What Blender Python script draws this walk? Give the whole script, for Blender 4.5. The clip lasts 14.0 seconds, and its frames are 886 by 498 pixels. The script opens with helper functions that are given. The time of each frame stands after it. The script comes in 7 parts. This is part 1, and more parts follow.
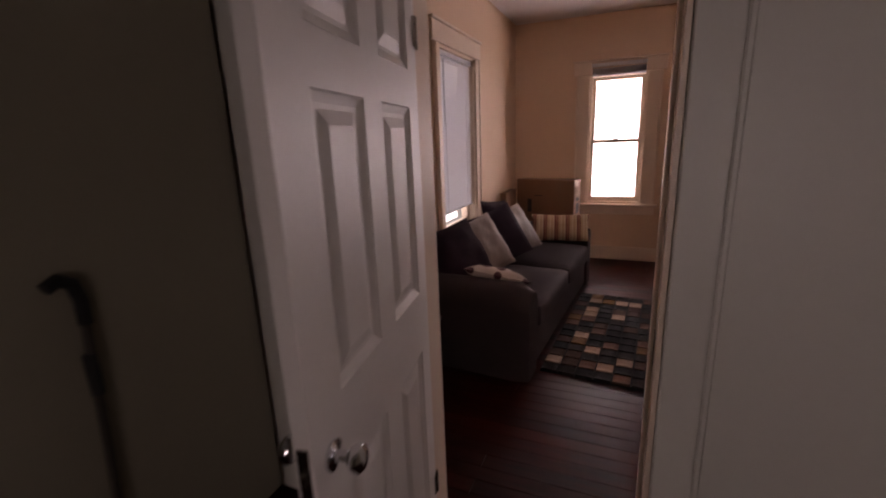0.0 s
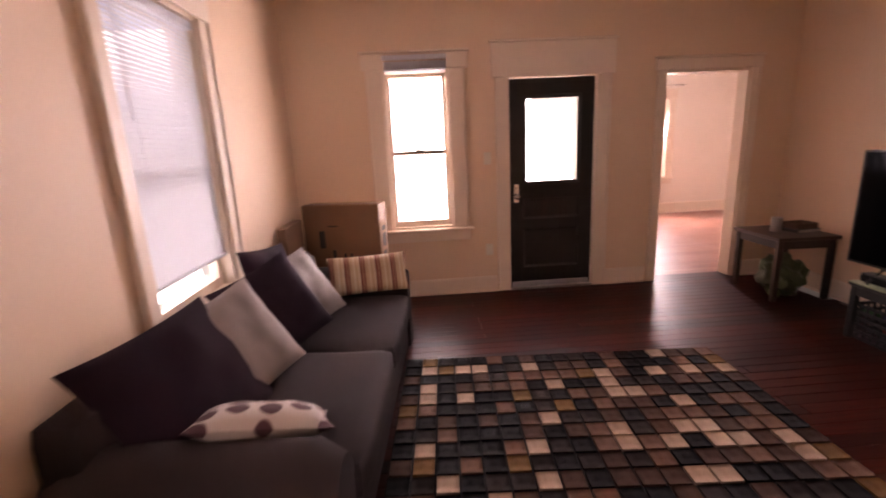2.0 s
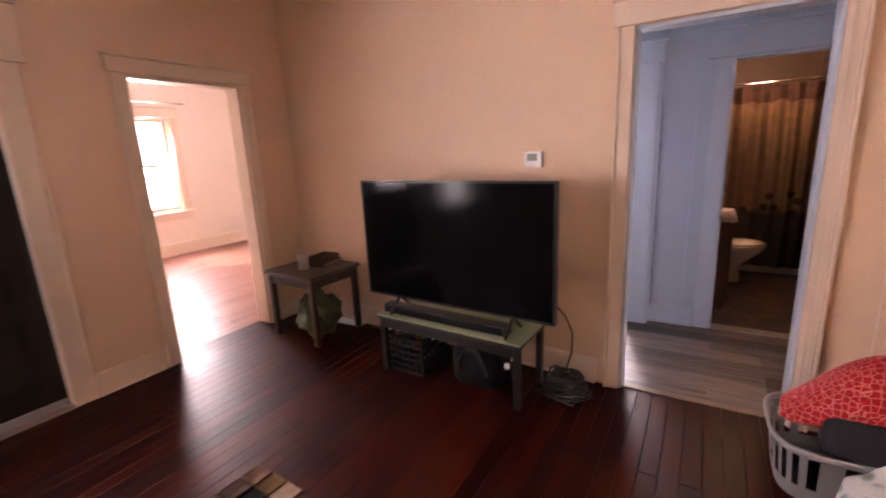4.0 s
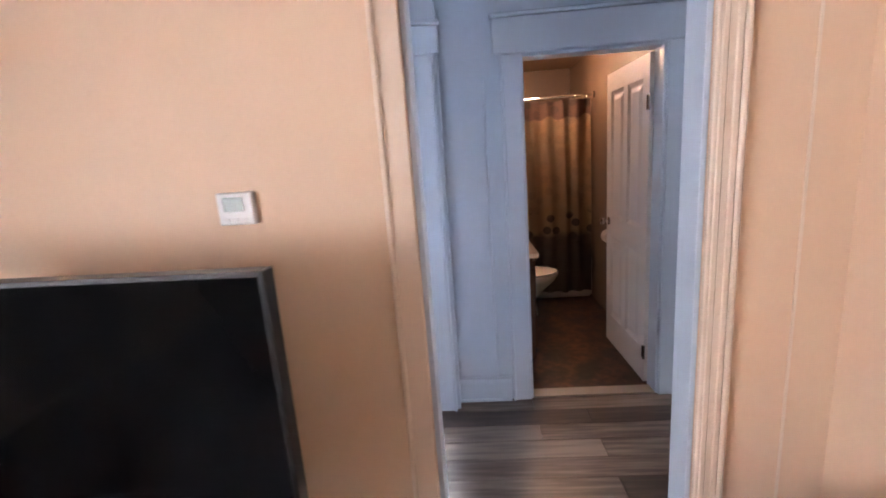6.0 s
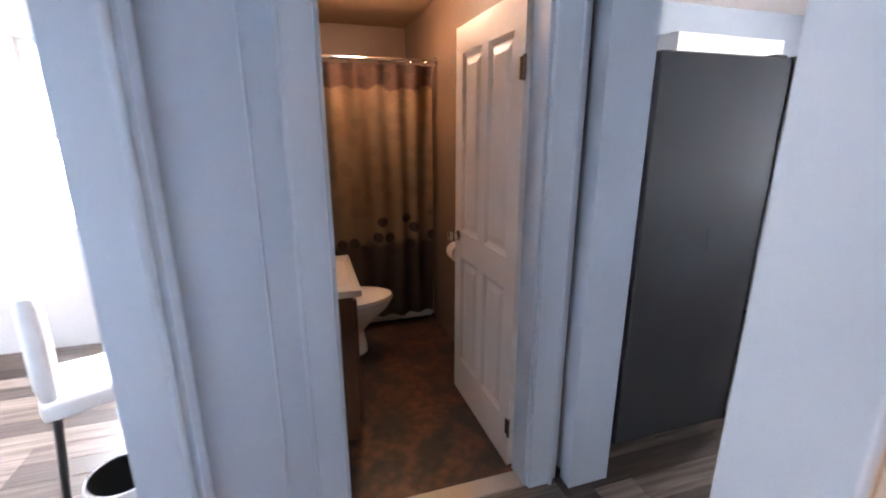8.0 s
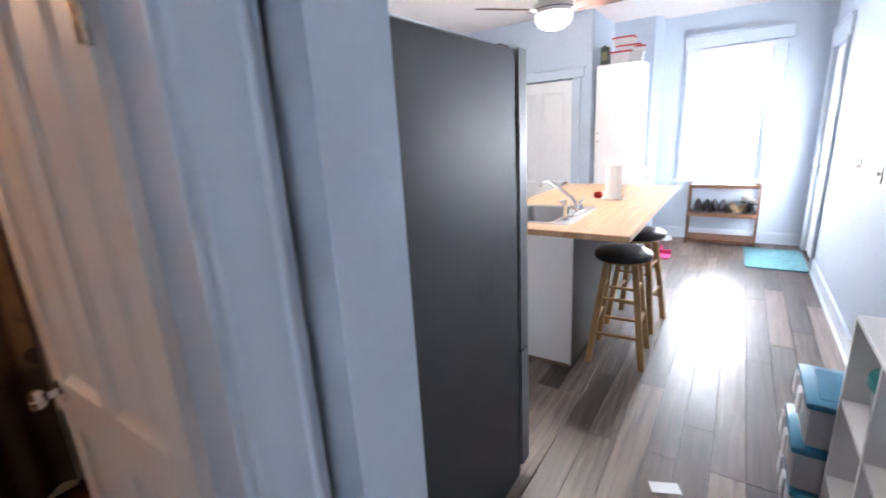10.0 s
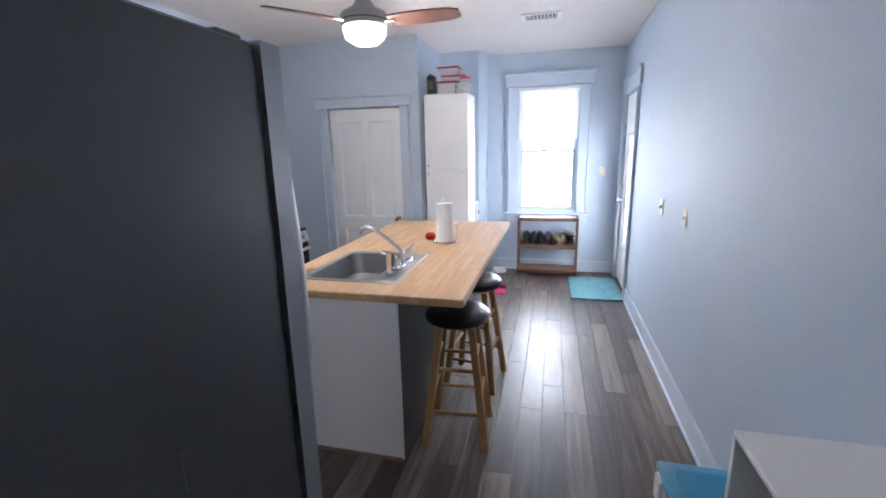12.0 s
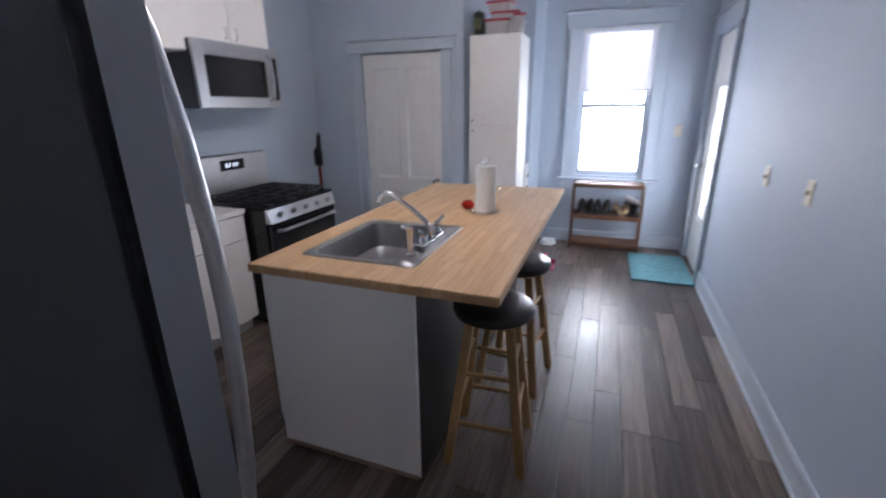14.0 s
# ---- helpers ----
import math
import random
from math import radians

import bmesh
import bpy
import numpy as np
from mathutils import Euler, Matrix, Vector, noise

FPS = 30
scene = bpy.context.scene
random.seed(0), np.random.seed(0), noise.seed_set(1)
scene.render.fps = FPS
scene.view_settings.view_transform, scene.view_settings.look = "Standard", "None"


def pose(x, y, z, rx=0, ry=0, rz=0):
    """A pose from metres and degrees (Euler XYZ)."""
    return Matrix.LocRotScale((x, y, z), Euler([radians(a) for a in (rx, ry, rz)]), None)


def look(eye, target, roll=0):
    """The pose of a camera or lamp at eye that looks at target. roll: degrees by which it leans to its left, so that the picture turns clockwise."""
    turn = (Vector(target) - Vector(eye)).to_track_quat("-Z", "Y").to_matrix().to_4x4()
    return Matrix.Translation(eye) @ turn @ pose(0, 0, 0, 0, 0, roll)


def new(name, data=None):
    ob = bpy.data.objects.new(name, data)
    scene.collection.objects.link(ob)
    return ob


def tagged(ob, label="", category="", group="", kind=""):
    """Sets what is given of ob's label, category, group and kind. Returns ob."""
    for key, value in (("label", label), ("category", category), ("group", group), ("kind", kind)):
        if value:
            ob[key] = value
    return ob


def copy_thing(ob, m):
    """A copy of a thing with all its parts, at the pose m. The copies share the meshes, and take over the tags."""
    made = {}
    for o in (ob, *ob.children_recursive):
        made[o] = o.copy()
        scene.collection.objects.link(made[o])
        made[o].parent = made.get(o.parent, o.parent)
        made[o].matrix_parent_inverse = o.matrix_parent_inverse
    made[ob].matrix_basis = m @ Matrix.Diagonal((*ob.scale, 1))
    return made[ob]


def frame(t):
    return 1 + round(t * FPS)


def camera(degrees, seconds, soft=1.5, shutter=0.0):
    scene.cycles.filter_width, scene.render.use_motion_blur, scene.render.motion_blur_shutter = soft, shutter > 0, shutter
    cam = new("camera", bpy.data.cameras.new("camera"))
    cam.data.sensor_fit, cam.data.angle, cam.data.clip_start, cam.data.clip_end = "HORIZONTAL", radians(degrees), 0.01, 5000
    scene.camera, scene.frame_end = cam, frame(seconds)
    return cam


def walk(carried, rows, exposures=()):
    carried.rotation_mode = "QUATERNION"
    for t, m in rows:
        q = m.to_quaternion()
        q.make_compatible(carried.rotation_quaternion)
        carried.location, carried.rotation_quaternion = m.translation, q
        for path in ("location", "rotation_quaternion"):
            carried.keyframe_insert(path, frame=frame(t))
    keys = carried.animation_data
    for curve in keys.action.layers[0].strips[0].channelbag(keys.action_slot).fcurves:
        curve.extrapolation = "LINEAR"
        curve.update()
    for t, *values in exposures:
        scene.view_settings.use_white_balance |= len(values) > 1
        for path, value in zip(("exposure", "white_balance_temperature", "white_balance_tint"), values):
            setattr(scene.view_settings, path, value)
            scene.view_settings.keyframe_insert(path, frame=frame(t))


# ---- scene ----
cam = camera(91.1, 14.0, 1.8, 0.4)
PATH = [
    (0, (0.187, 0.606, 1.508), (-0.586, 2.386, 1.021), -2.2),
    (0.5, (0.061, 0.963, 1.466), (-0.496, 2.832, 1.023), -1.6),
    (1, (0.016, 1.283, 1.466), (-0.374, 3.178, 0.962), -1.7),
    (1.5, (0.002, 1.623, 1.475), (-0.289, 3.544, 1.003), 0.3),
    (2, (-0.04, 1.972, 1.467), (0.06, 3.917, 1.009), -2.8),
    (2.5, (0.055, 2.306, 1.461), (0.428, 4.216, 1.001), -3.9),
    (3, (0.255, 2.576, 1.47), (1.135, 4.305, 0.986), -1.4),
    (3.5, (0.482, 2.783, 1.486), (1.94, 4.072, 1.029), -2.9),
    (4, (0.812, 2.868, 1.494), (2.476, 3.881, 1.042), -2.7),
    (4.2, (0.879, 2.93, 1.518), (2.622, 3.8, 1.069), -1.7),
    (6.3, (2.351, 3.077, 1.501), (4.303, 3.114, 1.063), -4.5),
    (6.5, (2.466, 3.071, 1.497), (4.413, 3.042, 1.04), -4.3),
    (6.9, (2.68, 3.034, 1.471), (4.632, 2.931, 1.047), -3.9),
    (7, (2.73, 3.028, 1.463), (4.679, 2.896, 1.036), -3.6),
    (7.2, (2.842, 3.003, 1.477), (4.773, 2.745, 1.027), -2.6),
    (9.3, (3.814, 2.498, 1.551), (5.365, 1.333, 1.063), -2.2),
    (9.5, (3.897, 2.465, 1.565), (5.306, 1.125, 1.098), -3.2),
    (10, (4.025, 2.299, 1.547), (5.123, 0.71, 1.028), -3.4),
    (10.5, (4.063, 2.087, 1.554), (4.952, 0.36, 1.078), -2.0),
    (11, (4.114, 1.924, 1.573), (4.676, 0.057, 1.128), -2.3),
    (11.5, (4.14, 1.766, 1.576), (4.515, -0.143, 1.112), -2.8),
    (12, (4.122, 1.607, 1.593), (4.6, -0.283, 1.148), -1.2),
    (12.5, (4.134, 1.496, 1.597), (4.556, -0.407, 1.147), -1.6),
    (13, (4.189, 1.411, 1.617), (4.557, -0.513, 1.212), -1.8),
    (13.5, (4.223, 1.307, 1.602), (4.615, -0.601, 1.148), -2.0),
    (14, (4.199, 1.103, 1.541), (4.868, -0.678, 0.926), -0.7),
]
walk(cam, [(t, look(eye, target, roll)) for t, eye, target, roll in PATH],
     [(0.0, -1.1, 7700, 42), (0.5, -0.6, 8000, 43), (1.0, -0.35, 8000, 43), (2.0, 0.28, 7650, 43), (3.0, 0.5, 7550, 41), (4.2, 0.68, 7250, 38), (6.3, 1.15, 6250, 18), (7.2, 1.12, 6250, 17),
      (9.3, 1.35, 6350, 16), (10.0, 1.2, 6200, 15), (11.0, 0.9, 6000, 14), (11.5, 0.5, 6000, 14), (12.0, 0.25, 5950, 15), (13.0, 0.0, 5950, 15), (14.0, -0.4, 6000, 17)])

# ---- world, sun, exposure ----
world = bpy.data.worlds.new("sky_world")
scene.world = world
world.use_nodes = True
wn = world.node_tree.nodes
sky = wn.new("ShaderNodeTexSky")
sky.sky_type = "NISHITA"
sky.sun_disc = False
sky.sun_elevation = radians(50)
sky.sun_rotation = radians(-9)
world.node_tree.links.new(sky.outputs[0], wn["Background"].inputs[0])
wn["Background"].inputs[1].default_value = 0.12


def lamp(name, kind, energy, color, m, **values):
    data = bpy.data.lights.new(name, kind)
    data.energy, data.color = energy, color
    for k, v in values.items():
        if k == "size":
            data.size = v
        if k == "size_y":
            data.shape, data.size_y = "RECTANGLE", v
        if k == "angle":
            data.angle = v
        if k == "radius":
            data.shadow_soft_size = v
    ob = new(name, data)
    ob.matrix_world = m
    return ob


SUN_FROM = Vector((-0.16, 1.0, 1.25)).normalized()
lamp("sun", "SUN", 5.0, (1, 0.95, 0.88), look(SUN_FROM * 30, (0, 0, 0)), angle=radians(0.5))

# daylight standing in the window openings
DAY = (0.93, 0.97, 1.0)
lamp("daylight_north_window", "AREA", 64, DAY, look((0.0, 6.42, 1.45), (0.0, 3, 2.1)), size=0.6, size_y=1.4)
lamp("daylight_front_door", "AREA", 20, DAY, look((1.28, 6.42, 1.47), (1.28, 3, 2.1)), size=0.5, size_y=0.8)
lamp("daylight_west_window", "AREA", 15, DAY, look((-1.5, 4.2, 1.45), (1, 4.2, 1.9)), size=0.8, size_y=1.4)
lamp("daylight_front_room", "AREA", 170, (0.95, 0.97, 1.0), look((4.38, 10.24, 1.45), (4.0, 7, 1.0)), size=0.65, size_y=1.4)
lamp("daylight_kitchen_window", "AREA", 95, DAY, look((4.2, -4.5, 1.55), (4.2, 0, 1.2)), size=0.7, size_y=1.5)
lamp("daylight_kitchen_door", "AREA", 40, DAY, look((3.18, -3.58, 1.2), (6, -3.5, 1.0)), size=0.5, size_y=1.5)
lamp("daylight_bedroom_window", "AREA", 8, DAY, look((1.0, -1.68, 1.45), (0.2, 2, 1.0)), size=0.9, size_y=1.2)
lamp("bath_lamp", "POINT", 19, (1.0, 0.58, 0.33), pose(6.20, 2.42, 2.28), radius=0.1)
lamp("fan_lamp", "POINT", 55, (1.0, 0.93, 0.85), pose(5.235, -1.01, 2.15), radius=0.12)
lamp("daylight_laundry_window", "AREA", 145, DAY, look((6.9, 4.0, 1.5), (4, 3.9, 1.0)), size=0.8, size_y=1.2)


# ---- materials ----
def mat(name, color, rough=0.6, metal=0.0, var=0.08, scale=3.0, bump=0.15, grain=60.0, second=None, spec=0.5):
    """A procedural surface: a base colour that drifts at two scales, with fine relief."""
    m = bpy.data.materials.new(name)
    m.use_nodes = True
    t = m.node_tree
    b = t.nodes["Principled BSDF"]
    co = t.nodes.new("ShaderNodeTexCoord")
    big, fine = t.nodes.new("ShaderNodeTexNoise"), t.nodes.new("ShaderNodeTexNoise")
    big.inputs["Scale"].default_value, fine.inputs["Scale"].default_value = scale, grain
    big.inputs["Detail"].default_value, fine.inputs["Detail"].default_value = 4, 3
    add = t.nodes.new("ShaderNodeMath")
    add.operation = "MULTIPLY_ADD"
    add.inputs[1].default_value = 0.35
    mix = t.nodes.new("ShaderNodeMix")
    mix.data_type = "RGBA"
    c = Vector(color)
    d = Vector(second) if second else c * (1 - 2.2 * var)
    mix.inputs[6].default_value = (*(c * (1 + var)), 1)
    mix.inputs[7].default_value = (*d, 1)
    bp = t.nodes.new("ShaderNodeBump")
    bp.inputs["Strength"].default_value = bump
    bp.inputs["Distance"].default_value = 0.004
    for n in (big, fine):
        t.links.new(co.outputs["Object"], n.inputs["Vector"])
    t.links.new(fine.outputs["Fac"], add.inputs[0])
    sub = t.nodes.new("ShaderNodeMath")
    sub.operation = "SUBTRACT"
    sub.inputs[1].default_value = 0.17
    t.links.new(big.outputs["Fac"], add.inputs[2])
    t.links.new(add.outputs[0], sub.inputs[0])
    t.links.new(sub.outputs[0], mix.inputs[0])
    t.links.new(mix.outputs[2], b.inputs["Base Color"])
    t.links.new(fine.outputs["Fac"], bp.inputs["Height"])
    t.links.new(bp.outputs[0], b.inputs["Normal"])
    b.inputs["Roughness"].default_value, b.inputs["Metallic"].default_value = rough, metal
    b.inputs["Specular IOR Level"].default_value = spec
    return m


def glowing(name, color, strength):
    m = bpy.data.materials.new(name)
    m.use_nodes = True
    b = m.node_tree.nodes["Principled BSDF"]
    b.inputs["Base Color"].default_value = (*color, 1)
    b.inputs["Emission Color"].default_value = (*color, 1)
    b.inputs["Emission Strength"].default_value = strength
    return m


def glass_mat(name, tint=(1, 1, 1), rough=0.0):
    m = bpy.data.materials.new(name)
    m.use_nodes = True
    t = m.node_tree
    b = t.nodes["Principled BSDF"]
    b.inputs["Base Color"].default_value = (*tint, 1)
    b.inputs["Roughness"].default_value = rough
    b.inputs["Transmission Weight"].default_value = 1.0
    b.inputs["IOR"].default_value = 1.05
    return m


def plank_mat(name, tones, along, rough, length=9.0, bump=0.25, spec=0.5, wear=None, spread=0.4):
    """Wood with the grain drawn out along one axis; each piece takes its own tone."""
    m = bpy.data.materials.new(name)
    m.use_nodes = True
    t = m.node_tree
    b = t.nodes["Principled BSDF"]
    co, mp, info = (t.nodes.new(n) for n in ("ShaderNodeTexCoord", "ShaderNodeMapping", "ShaderNodeObjectInfo"))
    sc = [length * 6.0] * 3
    sc["xyz".index(along)] = length * 0.35
    mp.inputs["Scale"].default_value = sc
    geo = t.nodes.new("ShaderNodeNewGeometry")
    shift = t.nodes.new("ShaderNodeVectorMath")
    shift.operation = "ADD"
    off = t.nodes.new("ShaderNodeMath")
    off.operation = "MULTIPLY"
    off.inputs[1].default_value = 40.0
    t.links.new(info.outputs["Random"], off.inputs[0])
    t.links.new(geo.outputs["Position"], shift.inputs[0])
    t.links.new(off.outputs[0], shift.inputs[1])
    t.links.new(shift.outputs[0], mp.inputs["Vector"])
    n1 = t.nodes.new("ShaderNodeTexNoise")
    n1.inputs["Scale"].default_value, n1.inputs["Detail"].default_value = 1.0, 6
    n2 = t.nodes.new("ShaderNodeTexNoise")
    n2.inputs["Scale"].default_value, n2.inputs["Detail"].default_value = 2.2, 3
    t.links.new(mp.outputs[0], n1.inputs["Vector"])
    t.links.new(geo.outputs["Position"], n2.inputs["Vector"])
    s1 = t.nodes.new("ShaderNodeMath")
    s1.operation = "MULTIPLY_ADD"
    s1.inputs[1].default_value = 0.45
    s2 = t.nodes.new("ShaderNodeMath")
    s2.operation = "MULTIPLY_ADD"
    s2.inputs[1].default_value = 0.75
    s2.inputs[2].default_value = -0.1
    t.links.new(info.outputs["Random"], s1.inputs[0])
    t.links.new(n1.outputs["Fac"], s2.inputs[0])
    t.links.new(s2.outputs[0], s1.inputs[2])
    ramp = t.nodes.new("ShaderNodeValToRGB")
    e = ramp.color_ramp.elements
    e[0].position, e[1].position = 0.5 - spread, 0.5 + spread
    e[0].color, e[1].color = (*tones[0], 1), (*tones[-1], 1)
    if len(tones) > 2:
        k = e.new(0.5)
        k.color = (*tones[1], 1)
    t.links.new(s1.outputs[0], ramp.inputs[0])
    last = ramp.outputs[0]
    if wear:
        mx = t.nodes.new("ShaderNodeMix")
        mx.data_type = "RGBA"
        wr = t.nodes.new("ShaderNodeValToRGB")
        wr.color_ramp.elements[0].position, wr.color_ramp.elements[1].position = 0.45, 0.95
        mx.inputs[7].default_value = (*wear, 1)
        t.links.new(n2.outputs["Fac"], wr.inputs[0])
        t.links.new(wr.outputs[0], mx.inputs[0])
        t.links.new(last, mx.inputs[6])
        last = mx.outputs[2]
    t.links.new(last, b.inputs["Base Color"])
    bp = t.nodes.new("ShaderNodeBump")
    bp.inputs["Strength"].default_value, bp.inputs["Distance"].default_value = bump, 0.003
    t.links.new(n1.outputs["Fac"], bp.inputs["Height"])
    t.links.new(bp.outputs[0], b.inputs["Normal"])
    rr = t.nodes.new("ShaderNodeMapRange")
    rr.inputs["To Min"].default_value, rr.inputs["To Max"].default_value = rough - 0.08, rough + 0.14
    t.links.new(n2.outputs["Fac"], rr.inputs["Value"])
    t.links.new(rr.outputs[0], b.inputs["Roughness"])
    b.inputs["Specular IOR Level"].default_value = spec
    return m


CREAM = mat("cream_wall_paint", (0.705, 0.505, 0.352), 0.6, var=0.04, scale=1.2, bump=0.12, grain=35)
# cream lightened for the front room: its strong daylight is in the colour
CREAM_LIT = mat("cream_wall_paint_lit_copy", (0.76, 0.66, 0.57), 0.6, var=0.04, scale=1.2, bump=0.12, grain=35)
CREAM_TRIM = mat("cream_trim_paint", (0.72, 0.58, 0.46), 0.42, var=0.03, scale=2, bump=0.08, grain=25)
CEIL = mat("ceiling_paint", (0.72, 0.68, 0.66), 0.8, var=0.04, scale=1.0, bump=0.2, grain=90)
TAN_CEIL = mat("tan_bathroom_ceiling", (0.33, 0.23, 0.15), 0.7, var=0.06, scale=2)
BLUE = mat("pale_blue_wall_paint", (0.455, 0.52, 0.605), 0.66, var=0.05, scale=0.9, bump=0.12, grain=30, spec=0.18)
BLUE_TRIM = mat("pale_blue_gloss_trim", (0.485, 0.55, 0.63), 0.3, var=0.03, scale=2, bump=0.08, grain=25)
OLIVE = mat("grey_olive_wall_paint", (0.30, 0.27, 0.2), 0.6, var=0.06, scale=1.5, grain=35)
PALE = mat("pale_board_paint", (0.60, 0.58, 0.52), 0.45, var=0.04, scale=1.5, grain=30)
WHITE_DOOR = mat("white_door_paint", (0.70, 0.66, 0.62), 0.45, var=0.03, scale=3, bump=0.1, grain=40)
WHITE = mat("white_paint", (0.78, 0.78, 0.78), 0.4, var=0.03, scale=3, bump=0.06, grain=30)
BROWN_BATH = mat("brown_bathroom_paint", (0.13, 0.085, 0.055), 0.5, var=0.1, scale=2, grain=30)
OUTSIDE = mat("pale_outdoor_ground", (0.42, 0.42, 0.38), 0.9, var=0.15, scale=0.5, bump=0.4, grain=12)
GLASS = glass_mat("window_glass")

# ---- building helpers ----
def bm_box(bm, lo, hi, bevel=0.0, seg=1):
    lo, hi = Vector(lo), Vector(hi)
    r = bmesh.ops.create_cube(bm, size=1.0)
    vs = r["verts"]
    for v in vs:
        v.co = Vector((lo[i] + (v.co[i] + 0.5) * (hi[i] - lo[i]) for i in range(3)))
    if bevel > 0:
        es = list({e for v in vs for e in v.link_edges})
        bmesh.ops.bevel(bm, geom=es, offset=bevel, segments=seg, affect="EDGES", profile=0.5)
    return vs


def bm_prism(bm, pts, z0, z1):
    """An upright prism over the plan outline pts (counter-clockwise)."""
    a = [bm.verts.new((x, y, z0)) for x, y in pts]
    b = [bm.verts.new((x, y, z1)) for x, y in pts]
    bm.faces.new(a[::-1])
    bm.faces.new(b)
    n = len(pts)
    for i in range(n):
        bm.faces.new((a[i], a[(i + 1) % n], b[(i + 1) % n], b[i]))


def bm_lathe(bm, profile, seg=24, at=(0, 0, 0), axis="z", cap=True):
    """A body of revolution from (radius, height) pairs."""
    rings = []
    for r, h in profile:
        ring = []
        for k in range(seg):
            a = 2 * math.pi * k / seg
            p = (r * math.cos(a), r * math.sin(a), h)
            if axis == "x":
                p = (h, p[0], p[1])
            if axis == "y":
                p = (p[0], h, p[1])
            ring.append(bm.verts.new(Vector(at) + Vector(p)))
        rings.append(ring)
    for a, b in zip(rings, rings[1:]):
        for k in range(seg):
            bm.faces.new((a[k], a[(k + 1) % seg], b[(k + 1) % seg], b[k]))
    if cap:
        bm.faces.new(rings[0][::-1])
        bm.faces.new(rings[-1])


def bm_rod(bm, a, b, r0, r1=None, seg=10):
    """A round rod from a to b, tapered from r0 to r1."""
    a, b = Vector(a), Vector(b)
    r1 = r0 if r1 is None else r1
    q = (b - a).to_track_quat("Z", "Y")
    rings = []
    for p, r in ((a, r0), (b, r1)):
        rings.append([bm.verts.new(p + q @ Vector((r * math.cos(2 * math.pi * k / seg), r * math.sin(2 * math.pi * k / seg), 0))) for k in range(seg)])
    for k in range(seg):
        bm.faces.new((rings[0][k], rings[0][(k + 1) % seg], rings[1][(k + 1) % seg], rings[1][k]))
    bm.faces.new(rings[0][::-1])
    bm.faces.new(rings[1])


def bm_tube(bm, pts, r, seg=8):
    """A bent round tube along pts."""
    pts = [Vector(p) for p in pts]
    rings = []
    for i, p in enumerate(pts):
        d = (pts[min(i + 1, len(pts) - 1)] - pts[max(i - 1, 0)]).normalized()
        q = d.to_track_quat("Z", "Y")
        rings.append([bm.verts.new(p + q @ Vector((r * math.cos(2 * math.pi * k / seg), r * math.sin(2 * math.pi * k / seg), 0))) for k in range(seg)])
    for a, b in zip(rings, rings[1:]):
        best = min(range(seg), key=lambda s: sum((a[k].co - b[(k + s) % seg].co).length for k in range(seg)))
        for k in range(seg):
            bm.faces.new((a[k], a[(k + 1) % seg], b[(k + 1 + best) % seg], b[(k + best) % seg]))
    bm.faces.new(rings[0][::-1])
    bm.faces.new(rings[-1])


def mesh_object(name, bm, material, smooth=False):
    bmesh.ops.recalc_face_normals(bm, faces=bm.faces[:])
    me = bpy.data.meshes.new(name)
    bm.to_mesh(me)
    bm.free()
    if material:
        for k in (material if isinstance(material, (list, tuple)) else (material,)):
            me.materials.append(k)
    if smooth:
        for p in me.polygons:
            p.use_smooth = True
        me.set_sharp_from_angle(angle=radians(40))
    return new(name, me)


def part(name, bm, material, parent, label="", smooth=False):
    ob = mesh_object(name, bm, material, smooth)
    ob.parent = parent
    if label:
        tagged(ob, label)
    return ob


def box_part(name, lo, hi, material, parent, bevel=0.004, label="", seg=1):
    bm = bmesh.new()
    bm_box(bm, lo, hi, bevel, seg)
    return part(name, bm, material, parent, label)


def thing(name, label, category, at=(0, 0, 0), turn=0, group="", kind=""):
    ob = new(name)
    ob.empty_display_size = 0.1
    ob.matrix_world = pose(*at, 0, 0, turn)
    return tagged(ob, label, category, group, kind)


def structure(name, bm, material, label, category):
    return tagged(mesh_object(name, bm, material), label, category, kind="structure")


def wall_boxes(bm, axis, line0, line1, a0, a1, z1, holes):
    """A wall between two planes across an axis, running from a0 to a1, with holes (a, b, z0, z1) through it."""
    def put(u0, u1, w0, w1):
        if u1 - u0 < 1e-4 or w1 - w0 < 1e-4:
            return
        if axis == "y":
            bm_box(bm, (u0, line0, w0), (u1, line1, w1))
        else:
            bm_box(bm, (line0, u0, w0), (line1, u1, w1))
    at = a0
    for u0, u1, w0, w1 in sorted(holes):
        put(at, u0, 0, z1)
        put(u0, u1, 0, w0)
        put(u0, u1, w1, z1)
        at = u1
    put(at, a1, 0, z1)


HL, HK = 2.80, 2.73
# ---- walls ----
bm = bmesh.new()
wall_boxes(bm, "y", 6.2, 6.35, -1.33, 3.3, HL, [(-0.30, 0.30, 0.69, 2.16), (0.86, 1.70, 0, 2.06), (2.36, 3.195, 0, 2.065)])
wall_boxes(bm, "y", 6.2, 6.35, 3.3, 3.7, HL, [])
structure("wall_north", bm, CREAM, "cream painted living room wall with a window and two doorways", "wall")
bm = bmesh.new()
wall_boxes(bm, "x", -1.33, -1.18, 1.84, 6.2, HL, [(3.79, 4.60, 0.70, 2.20)])
structure("wall_west", bm, CREAM, "cream painted living room wall with a tall window", "wall")
bm = bmesh.new()
wall_boxes(bm, "y", 1.90, 2.0, -1.18, 3.42, HL, [(-0.46, 0.298, 0, 2.06)])
structure("wall_south", bm, CREAM, "cream painted wall round the bedroom doorway", "wall")
bm = bmesh.new()
